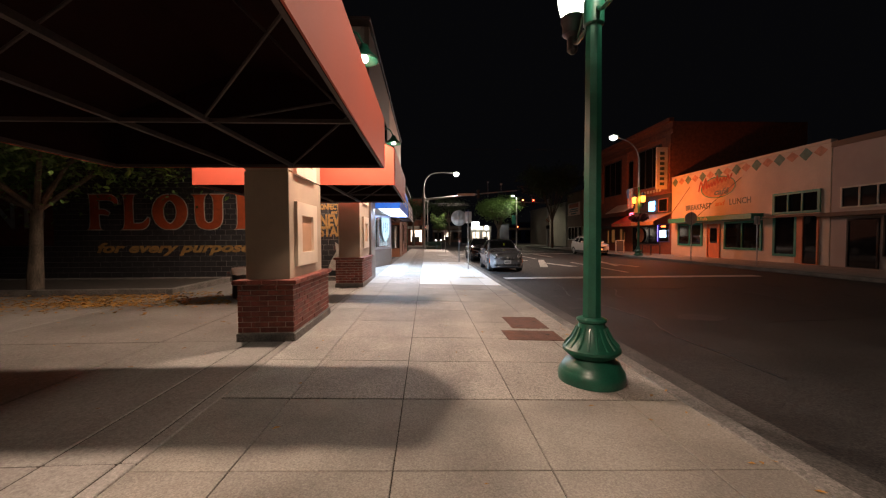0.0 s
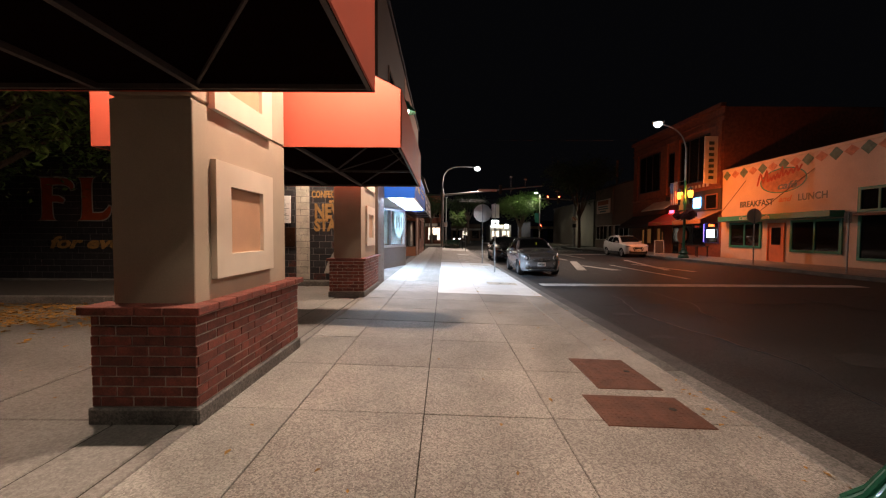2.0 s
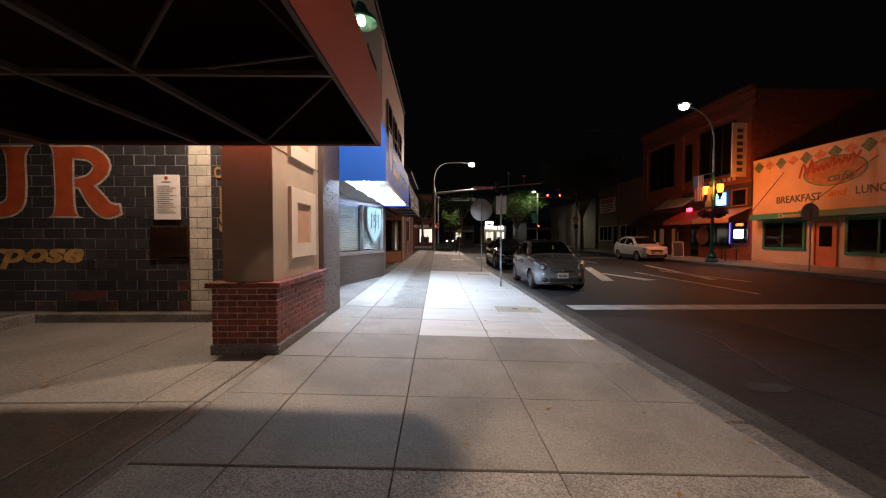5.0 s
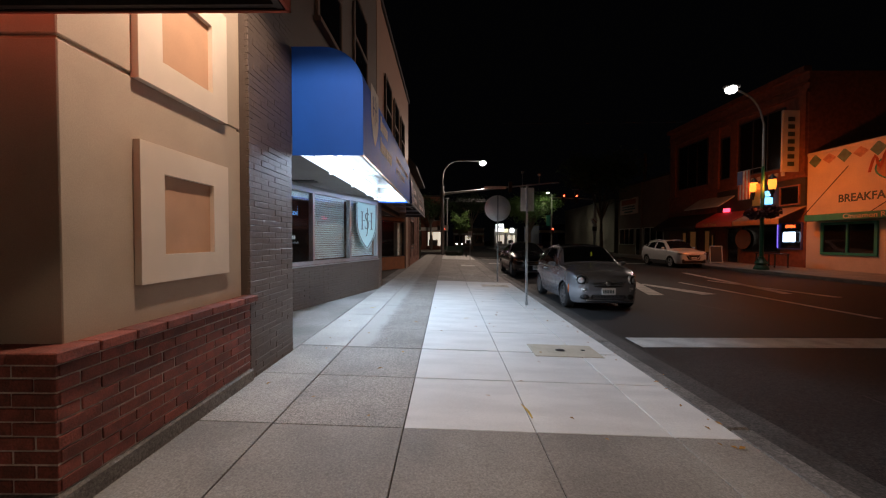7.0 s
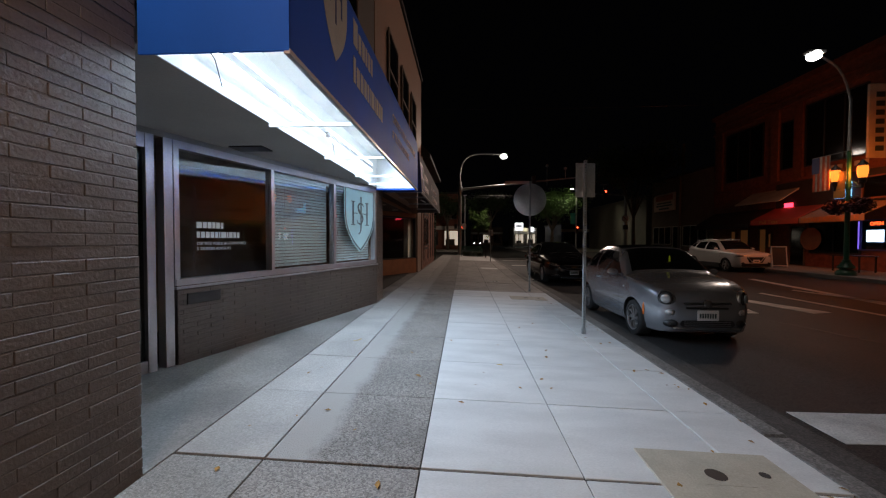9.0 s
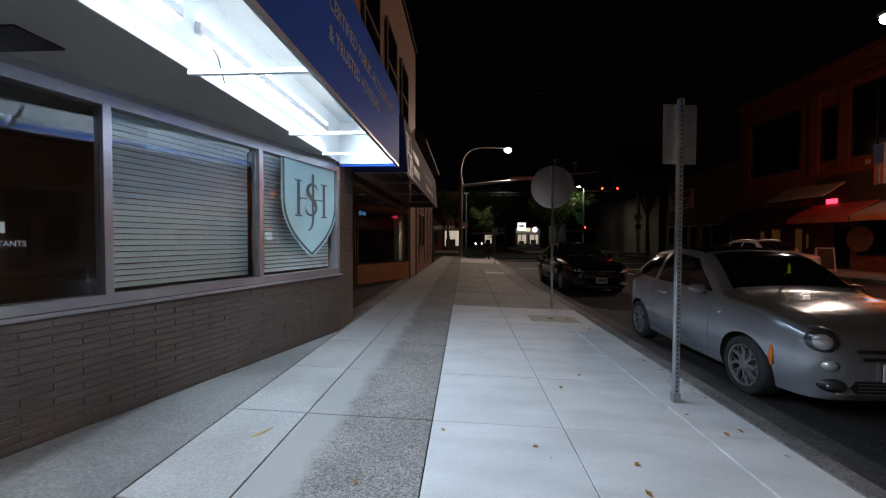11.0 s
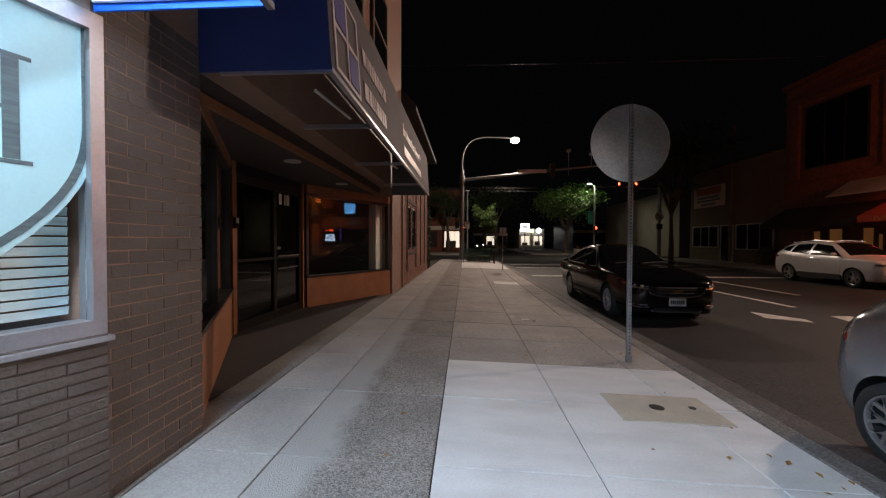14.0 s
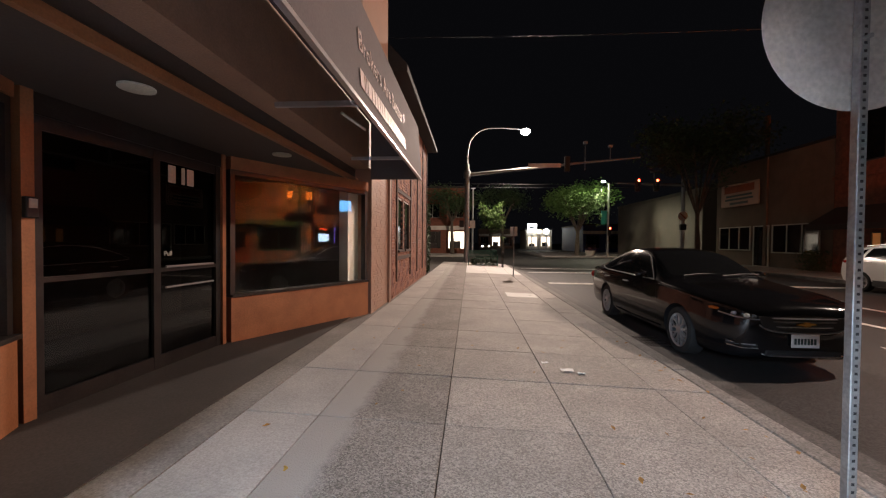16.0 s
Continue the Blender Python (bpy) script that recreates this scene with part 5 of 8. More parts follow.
# ---- cars ----
TYRE = mat("tyre_rubber", (0.018, 0.018, 0.018), 0.85, var=0.2, scale=20, bump=0.2)
CHROME = mat("chrome", (0.85, 0.85, 0.86), 0.28, 1.0, var=0.05, bump=0)
RIM_DARK = mat("dark_rim", (0.3, 0.29, 0.29), 0.35, 0.6, var=0.1, bump=0)
RIM_SILVER = mat("silver_rim", (0.6, 0.6, 0.6), 0.3, 0.8, var=0.1, bump=0)
SILVER = mat("silver_car_paint", (0.36, 0.375, 0.405), 0.2, 0.6, var=0.08, scale=2, bump=0.02, coat=0.8)
BLACKCAR = mat("black_car_paint", (0.006, 0.006, 0.007), 0.1, 0.0, var=0.15, scale=2, bump=0.003, coat=0.25, spec=0.4)
WHITECAR = mat("pearl_white_car_paint", (0.66, 0.65, 0.62), 0.32, 0.1, var=0.06, scale=2, bump=0.01, coat=0.8)
CARGLASS = mat("car_glass", (0.008, 0.009, 0.010), 0.06, 0.0, var=0.1, bump=0, spec=0.6)
LENS = mat("lamp_lens", (0.55, 0.56, 0.57), 0.12, 0.5, var=0.15, scale=30, bump=0.1)
HEADLAMP = mat("headlamp_glass", (0.16, 0.165, 0.17), 0.1, 0.7, var=0.3, scale=40, bump=0.05)
AMBER = mat("amber_lens", (0.6, 0.14, 0.02), 0.2, var=0.1, bump=0)
REDLENS = mat("red_lens", (0.35, 0.01, 0.01), 0.2, var=0.1, bump=0)
PLATE_WHITE = mat("plate_white", (0.7, 0.7, 0.7), 0.5, var=0.06, scale=20, bump=0.02)
GOLD = mat("gold_badge", (0.6, 0.33, 0.07), 0.3, 0.7, var=0.1, bump=0)


def car(name, label, x, y, paint, stations, sides, wind, rear, wheels, wr, rim, spokes, fork, mirror, handles, seams, roof=None):
    """A car with its nose at local y = 0, pointing to -y. stations: y, z_bottom, z_belt, half width at the belt, z_roof, half width of the roof.
    sides: windows as (y, z) corners; wind, rear: y, half width at both ends of the screens; roof: material and its y range."""
    c = thing(name, label, "car", m=at(x, y, -0.27))
    grid = []
    for yy, z0, zb, wb, zr, wt in spline(stations, 4):
        cab = max(0.0, zr - zb)
        ring = [(0, z0), (wb * 0.84, z0), (wb * 0.965, z0 + 0.07), (wb * 1.0, z0 + (zb - z0) * 0.3), (wb * 1.02, z0 + (zb - z0) * 0.55), (wb * 1.0, z0 + (zb - z0) * 0.8), (wb * 0.965, zb - 0.01)]
        ring += [(wt + (wb * 0.94 - wt) * 0.52 + 0.02 * (cab > 0.1), zb + cab * 0.52), (wt * 1.0, zb + cab * 0.9), (wt * 0.88, zb + cab * 0.975), (wt * 0.48, zb + cab + 0.012), (0, zb + cab + 0.02)]
        ring = [(max(0.0, p[0]), p[1]) for p in spline(ring, 3)]
        ring[0], ring[-1] = (0.0, ring[0][1]), (0.0, ring[-1][1])
        grid.append((yy, ring))

    def side_x(yy, zz):
        """Half width of the body at a place on its side."""
        def at_ring(r):
            for p, q in zip(r[5:], r[6:]):
                if p[1] <= zz <= q[1]:
                    return p[0] + (q[0] - p[0]) * (zz - p[1]) / max(1e-6, q[1] - p[1])
            return max(p[0] for p in r) if zz < r[12][1] else r[24][0]
        for (ya, ra), (yb, rb) in zip(grid, grid[1:]):
            if ya <= yy <= yb:
                k = (yy - ya) / (yb - ya)
                return at_ring(ra) * (1 - k) + at_ring(rb) * k
        return at_ring(grid[-1][1])
    body = bmesh.new()
    rows = []
    for yy, ring in grid:
        right = [body.verts.new((px, yy, pz)) for px, pz in ring]
        left = [body.verts.new((-px, yy, pz)) for px, pz in ring[1:-1]]
        rows.append(right + left[::-1])
    for ra, rb in zip(rows, rows[1:]):
        n_ = len(ra)
        for i in range(n_):
            body.faces.new((ra[i], ra[(i + 1) % n_], rb[(i + 1) % n_], rb[i]))
    body.faces.new(rows[0][::-1])
    body.faces.new(rows[-1])
    bmesh.ops.recalc_face_normals(body, faces=body.faces)
    # wheel openings
    cut = bmesh.new()
    ra_ = wr + 0.045
    for wy in wheels:
        for sx in (-1, 1):
            moved_ = lathe(bmesh.new(), [(ra_, 0), (ra_, 0.7)], 40)
            moved(moved_, at(sx * (side_x(wy, 0.4) - 0.25), wy, wr) @ Euler((0, radians(90 * sx), 0)).to_matrix().to_4x4())
            tmp = bpy.data.meshes.new("cutter")
            moved_.to_mesh(tmp)
            moved_.free()
            cut.from_mesh(tmp)
            bpy.data.meshes.remove(tmp)
    bmesh.ops.recalc_face_normals(cut, faces=cut.faces)
    me_b, me_c = bpy.data.meshes.new("body"), bpy.data.meshes.new("cutter")
    body.to_mesh(me_b), cut.to_mesh(me_c)
    body.free(), cut.free()
    ob_b, ob_c = new("body", me_b), new("cutter", me_c)
    md = ob_b.modifiers.new("wheel_openings", "BOOLEAN")
    md.operation, md.object, md.solver = "DIFFERENCE", ob_c, "EXACT"
    bpy.context.view_layer.update()
    me = bpy.data.meshes.new_from_object(ob_b.evaluated_get(bpy.context.evaluated_depsgraph_get()))
    bm = bmesh.new()
    bm.from_mesh(me)
    for ob in (ob_b, ob_c):
        bpy.data.objects.remove(ob)
    for m_ in (me, me_b, me_c):
        bpy.data.meshes.remove(m_)

    def bisect(co, no):
        bmesh.ops.bisect_plane(bm, geom=bm.verts[:] + bm.edges[:] + bm.faces[:], dist=1e-5, plane_co=co, plane_no=no)
    for poly in sides:
        for p, q in zip(poly, poly[1:] + poly[:1]):
            bisect((0, p[0], p[1]), (0, -(q[1] - p[1]), q[0] - p[0]))
    for y0, y1, w0, w1 in (wind, rear):
        for yy in (y0, y1):
            bisect((0, yy, 0), (0, 1, 0))
        for sx in (-1, 1):
            bisect((sx * w0, y0, 0), (y1 - y0, -sx * (w1 - w0), 0))
    if roof:
        for yy in roof[1]:
            bisect((0, yy, 0), (0, 1, 0))

    def inside(poly, yy, zz):
        s = [(q[0] - p[0]) * (zz - p[1]) - (q[1] - p[1]) * (yy - p[0]) for p, q in zip(poly, poly[1:] + poly[:1])]
        return all(v > 0 for v in s) or all(v < 0 for v in s)
    groups = {}
    for f in bm.faces:
        o = f.calc_center_median()
        key = "body"
        if any(abs(math.hypot(o.y - wy, o.z - wr)) < ra_ + 0.002 and all(math.hypot(v.co.y - wy, v.co.z - wr) < ra_ + 0.003 for v in f.verts) for wy in wheels):
            key = "wheel_arch" + str(int(o.y > 1.8)) + str(int(o.x > 0))
        elif o.z > 0.85:
            for i, poly in enumerate(sides):
                if abs(o.x) > 0.4 and inside(poly, o.y, o.z):
                    key = "side_window" + str(i) + str(int(o.x > 0))
            for nm, (y0, y1, w0, w1) in (("windscreen", wind), ("rear_window", rear)):
                if y0 < o.y < y1 and abs(o.x) < w0 + (w1 - w0) * (o.y - y0) / (y1 - y0) and f.normal.z > 0.1:
                    key = nm
            if key == "body" and roof and roof[1][0] < o.y < roof[1][1] and f.normal.z > 0.75:
                key = "roof"
        groups.setdefault(key, []).append(f)
    for key, fs in groups.items():
        one, vmap = bmesh.new(), {}
        for f in fs:
            for v in f.verts:
                if v not in vmap:
                    vmap[v] = one.verts.new(v.co)
            one.faces.new([vmap[v] for v in f.verts])
        nm = key.rstrip("01")
        mt = {"body": paint, "wheel_arch": BLACK, "roof": roof[0] if roof else paint}.get(nm, CARGLASS)
        part(nm, one, mt, c, {"roof": "dark glass roof", "side_window": "dark tinted side window"}.get(nm, ""), smooth=True)
    bm.free()
    for wy in wheels:
        for sx in (-1, 1):
            wh = new("wheel")
            wh.parent = c
            wh.matrix_local = at(sx * (side_x(wy, 0.4) - 0.095), wy, wr) @ Euler((0, radians(90 * sx), 0)).to_matrix().to_4x4()
            part("tyre", lathe(bmesh.new(), [(wr * 0.7, 0.08), (wr * 0.74, 0.1), (wr * 0.9, 0.1), (wr * 0.97, 0.085), (wr, 0.05), (wr, -0.1), (wr * 0.7, -0.1)], 40, flat=False), TYRE, wh, smooth=True)
            part("dish", lathe(bmesh.new(), [(wr * 0.71, 0.07), (wr * 0.66, 0.0), (0.05, -0.01)], 32, flat=False), BLACK, wh, smooth=True)
            part("brake_disc", lathe(bmesh.new(), [(wr * 0.5, -0.005), (wr * 0.5, 0.012), (wr * 0.2, 0.014)], 24), RIM_DARK, wh)
            bm = bmesh.new()
            r_in, r_out = 0.055, wr * 0.69
            for i in range(spokes):
                one = bmesh.new()
                if fork:
                    r_m = wr * 0.4
                    prism(one, [(r_in, -0.016), (r_m, -0.015), (r_m + 0.012, 0), (r_m, 0.015), (r_in, 0.016)], 0.05, 0.082, "z")
                    for s_ in (-1, 1):
                        e = s_ * r_out * math.sin(math.pi / spokes * 0.62)
                        prism(one, [(r_m - 0.006, s_ * 0.016), (r_out, e + 0.012), (r_out, e - 0.012), (r_m + 0.016, 0)], 0.055, 0.08, "z")
                else:
                    prism(one, [(r_in, -0.03), (r_out, -0.017), (r_out, 0.017), (r_in, 0.03)], 0.055, 0.085, "z")
                moved(one, Matrix.Rotation(2 * math.pi * i / spokes, 4, "Z"))
                tmp = bpy.data.meshes.new("spoke")
                one.to_mesh(tmp)
                one.free()
                bm.from_mesh(tmp)
                bpy.data.meshes.remove(tmp)
            part("rim", bm, rim, wh)
            part("rim_lip", lathe(bmesh.new(), [(wr * 0.66, 0.06), (wr * 0.665, 0.092), (wr * 0.71, 0.096), (wr * 0.72, 0.08)], 40, flat=False), rim, wh, smooth=True)
            part("hub_cap", lathe(bmesh.new(), [(0.06, 0.05), (0.06, 0.088), (0.035, 0.096)], 16), rim, wh, smooth=True)
    for sx in (-1, 1):
        hx = side_x(mirror[0], mirror[1] - 0.03)
        bm = bmesh.new()
        bmesh.ops.create_uvsphere(bm, u_segments=18, v_segments=10, radius=1.0)
        bmesh.ops.scale(bm, vec=(0.105, 0.06, 0.062), verts=bm.verts)
        for v in bm.verts:
            v.co.y = min(v.co.y, 0.03)
        mr = part("mirror", moved(bm, at(sx * (hx + 0.11), mirror[0], mirror[1] + 0.02)), paint, c, smooth=True)
        part("mirror_stalk", tube(bmesh.new(), [(sx * (hx - 0.02), mirror[0] + 0.02, mirror[1] - 0.04), (sx * (hx + 0.06), mirror[0], mirror[1] - 0.01)], 0.02, 8), BLACK, mr, smooth=True)
        for hy, hz in handles:
            hw = side_x(hy, hz)
            part("door_handle", tube(bmesh.new(), [(sx * (hw - 0.01), hy - 0.095, hz), (sx * (hw + 0.025), hy - 0.07, hz), (sx * (hw + 0.028), hy + 0.06, hz), (sx * (hw - 0.01), hy + 0.09, hz)], 0.012, 8), CHROME, c, "chrome handle", smooth=True)
        for line in seams:
            part("panel_gap", tube(bmesh.new(), [(sx * (side_x(a, b) - 0.001), a, b) for a, b in spline(line, 4)], 0.0035, 5), BLACK, c)
    return c, side_x


def hoop(parent, name, pts, r, material, side_x, out=0.004, label=""):
    """A moulding that follows both flanks of a car through (y, z) points."""
    for sx in (-1, 1):
        part(name, tube(bmesh.new(), [(sx * (side_x(a, b) + out), a, b) for a, b in spline(pts, 4)], r, 6), material, parent, label, smooth=True)


def plate_on(c, y, z, w=0.31):
    p = part("number_plate", slab(-w / 2, w / 2, y - 0.012, y, z - 0.078, z + 0.078, 0.004), PLATE_WHITE, c, "white number plate with dark bars")
    bm = bmesh.new()
    for i in range(7):
        box(bm, -0.125 + i * 0.036, -0.125 + i * 0.036 + 0.024, y - 0.0145, y - 0.011, z - 0.04, z + 0.03)
    each_part("bar", bm, INK, p)
    return p


def lens(c, name, x, y, z, rx, ry, rz, material, tilt=0.0, label=""):
    bm = bmesh.new()
    bmesh.ops.create_uvsphere(bm, u_segments=20, v_segments=12, radius=1.0)
    bmesh.ops.scale(bm, vec=(rx, ry, rz), verts=bm.verts)
    return part(name, moved(bm, at(x, y, z) @ Matrix.Rotation(radians(tilt), 4, "Z")), material, c, label, smooth=True)


# small silver hatchback
FIAT_ST = [(0.0, 0.27, 0.60, 0.40, 0.645, 0.30), (0.035, 0.21, 0.70, 0.545, 0.75, 0.36), (0.12, 0.18, 0.775, 0.655, 0.825, 0.43), (0.3, 0.18, 0.86, 0.745, 0.91, 0.5), (0.55, 0.18, 0.915, 0.785, 0.965, 0.56), (0.82, 0.18, 0.945, 0.80, 0.995, 0.58), (1.0, 0.18, 0.96, 0.805, 1.05, 0.62), (1.35, 0.18, 0.97, 0.81, 1.29, 0.60), (1.62, 0.18, 0.975, 0.812, 1.425, 0.57), (2.1, 0.18, 0.985, 0.812, 1.485, 0.565), (2.65, 0.18, 0.99, 0.81, 1.455, 0.55), (3.05, 0.19, 1.0, 0.80, 1.36, 0.52), (3.32, 0.22, 0.99, 0.765, 1.14, 0.51), (3.48, 0.28, 0.86, 0.70, 0.9, 0.46), (3.55, 0.36, 0.7, 0.62, 0.72, 0.4)]
fiat, fw = car("hatchback_car", "small silver hatchback parked at the kerb, dusty", 3.86, 18.02, SILVER, FIAT_ST,
               ([(1.2, 0.985), (1.72, 1.345), (2.12, 1.395), (2.4, 1.395), (2.44, 1.0)], [(2.52, 1.01), (2.49, 1.39), (2.72, 1.37), (3.0, 1.27), (3.1, 1.12), (2.95, 1.03)]),
               (1.02, 1.62, 0.66, 0.51), (3.03, 3.32, 0.47, 0.45), (0.68, 2.98), 0.295, RIM_DARK, 8, True, (1.3, 0.99), ((2.24, 0.84),),
               ([(1.22, 0.3), (1.2, 0.6), (1.16, 0.93)], [(2.47, 0.98), (2.5, 0.7), (2.42, 0.4), (2.3, 0.28)], [(1.22, 0.3), (1.8, 0.265), (2.3, 0.28)], [(0.42, 0.83), (0.7, 0.9), (1.0, 0.93)]), roof=(CARGLASS, (1.7, 2.75)))
for sx in (-1, 1):
    lens(fiat, "headlight_ring", sx * 0.553, 0.098, 0.70, 0.128, 0.062, 0.128, CHROME, sx * 36)
    h = lens(fiat, "headlight", sx * 0.563, 0.086, 0.702, 0.114, 0.06, 0.114, HEADLAMP, sx * 36, "round clear headlight")
    lens(fiat, "reflector", sx * 0.585, 0.043, 0.705, 0.07, 0.02, 0.07, LENS, sx * 36)
    lens(fiat, "side_light_ring", sx * 0.522, 0.062, 0.50, 0.082, 0.045, 0.066, CHROME, sx * 32)
    lens(fiat, "side_light", sx * 0.53, 0.052, 0.50, 0.07, 0.043, 0.055, LENS, sx * 32)
    lens(fiat, "fog_recess", sx * 0.515, 0.042, 0.335, 0.105, 0.05, 0.062, BLACK, sx * 32)
    lens(fiat, "fog_light", sx * 0.54, 0.008, 0.33, 0.036, 0.02, 0.03, HEADLAMP, sx * 32)
    lens(fiat, "tail_light", sx * 0.70, 3.36, 0.8, 0.05, 0.08, 0.12, REDLENS)
    lens(fiat, "repeater", sx * fw(0.36, 0.52), 0.345, 0.5, 0.012, 0.022, 0.1, AMBER, sx * -10, "amber side marker")
    lens(fiat, "side_badge", sx * fw(1.02, 0.78), 1.02, 0.78, 0.008, 0.026, 0.012, CHROME)
part("lower_grille", prism(bmesh.new(), [(-0.36, 0.385), (0.36, 0.385), (0.4, 0.33), (0.36, 0.285), (-0.36, 0.285), (-0.4, 0.33)], -0.014, 0.1), BLACK, fiat, "black slatted air intake")
for k in range(3):
    part("intake_bar", slab(-0.34, 0.34, -0.018, -0.012, 0.305 + k * 0.028, 0.311 + k * 0.028), RIM_DARK, fiat)
part("lower_trim", tube(bmesh.new(), spline([(-0.56, 0.1, 0.275), (-0.4, -0.004, 0.262), (0, -0.02, 0.258), (0.4, -0.004, 0.262), (0.56, 0.1, 0.275)], 4), 0.011), CHROME, fiat, smooth=True)
for z, w in ((0.572, 0.3), (0.638, 0.34)):
    part("grille_slot", tube(bmesh.new(), [(-w, -0.004, z), (0, -0.008, z), (w, -0.004, z)], 0.015, 6), BLACK, fiat)
for sd in (-1, 1):
    part("chrome_bar", tube(bmesh.new(), [(sd * 0.07, -0.024, 0.64), (sd * 0.2, -0.022, 0.641), (sd * 0.33, -0.018, 0.642)], 0.006, 6), CHROME, fiat)
part("badge", moved(lathe(bmesh.new(), [(0.055, 0), (0.055, 0.03), (0.03, 0.035)], 20), at(0, 0.0, 0.64, FACE_SOUTH)), CHROME, fiat, "plain round badge")
part("bonnet_gap", tube(bmesh.new(), spline([(-0.6, 0.42, 0.9), (-0.5, 0.22, 0.858), (0, 0.12, 0.842), (0.5, 0.22, 0.858), (0.6, 0.42, 0.9)], 5), 0.004, 5), BLACK, fiat)
for sd in (-0.3, 0.25):
    part("wiper", tube(bmesh.new(), [(sd, 0.99, 1.03), (sd + 0.2, 1.03, 1.06), (sd + 0.42, 1.05, 1.07)], 0.009, 6), BLACK, fiat)
plate_on(fiat, -0.02, 0.465)
# the card is no lamp; slight emission brightens it behind the glass
bm = prism(bmesh.new(), [(0.0, 0.0), (0.05, 0.0), (0.03, 0.05), (0.045, 0.05), (0.025, 0.12), (0.005, 0.05), (0.02, 0.05)], 0, 0.004)
part("air_freshener", moved(bm, at(0.05, 1.2, 1.2)), glow("glowing_lime_card", (0.5, 0.6, 0.02), 0.12), fiat, "yellow-green tree-shaped card, given a faint glow to show")

# black saloon
IMP_ST = [(0.0, 0.32, 0.70, 0.50, 0.73, 0.36), (0.04, 0.25, 0.77, 0.62, 0.80, 0.42), (0.14, 0.2, 0.815, 0.72, 0.855, 0.5), (0.4, 0.19, 0.865, 0.845, 0.905, 0.58), (0.9, 0.19, 0.92, 0.9, 0.97, 0.64), (1.4, 0.19, 0.95, 0.915, 1.02, 0.68), (1.65, 0.19, 0.96, 0.918, 1.08, 0.68), (2.1, 0.19, 0.97, 0.92, 1.30, 0.64), (2.45, 0.19, 0.98, 0.92, 1.43, 0.6), (2.9, 0.19, 0.985, 0.92, 1.485, 0.59), (3.45, 0.19, 0.995, 0.92, 1.46, 0.58), (3.95, 0.19, 1.01, 0.915, 1.34, 0.58), (4.35, 0.2, 1.025, 0.90, 1.17, 0.6), (4.8, 0.22, 1.01, 0.87, 1.07, 0.6), (5.02, 0.3, 0.94, 0.80, 0.97, 0.55), (5.11, 0.4, 0.7, 0.7, 0.72, 0.45)]
DOORS = ([(1.84, 1.0), (2.42, 1.34), (2.85, 1.405), (3.0, 1.405), (3.03, 1.01)], [(3.1, 1.01), (3.07, 1.4), (3.5, 1.36), (3.95, 1.23), (4.22, 1.08), (3.9, 1.03)])
imp, iw = car("saloon_car", "glossy black saloon parked at the kerb with silver wheels", 4.05, 25.5, BLACKCAR, IMP_ST, DOORS, (1.64, 2.48, 0.82, 0.59), (3.62, 4.32, 0.53, 0.58), (0.98, 3.82), 0.335, RIM_SILVER, 9, True, (2.05, 1.04), ((2.82, 0.87), (3.78, 0.88)),
              ([(1.62, 0.35), (1.6, 0.7), (1.68, 0.93)], [(3.06, 0.99), (3.07, 0.6), (3.02, 0.3)], [(4.02, 1.02), (4.05, 0.85), (3.9, 0.7)], [(1.62, 0.35), (2.4, 0.3), (3.3, 0.31)], [(0.5, 0.83), (1.1, 0.9), (1.6, 0.94)]))
hoop(imp, "window_trim", [(1.8, 0.99), (2.6, 1.0), (3.4, 1.01), (3.95, 1.02), (4.27, 1.075)], 0.011, CHROME, iw, 0.002, "chrome window moulding")
hoop(imp, "window_trim", [(1.8, 0.99), (2.1, 1.18), (2.42, 1.355), (2.85, 1.42), (3.1, 1.415), (3.5, 1.375), (3.95, 1.245), (4.27, 1.075)], 0.011, CHROME, iw, 0.004, "chrome window moulding")
hoop(imp, "sill_trim", [(1.5, 0.29), (2.4, 0.27), (3.3, 0.28)], 0.016, BLACKCAR, iw, 0.0)
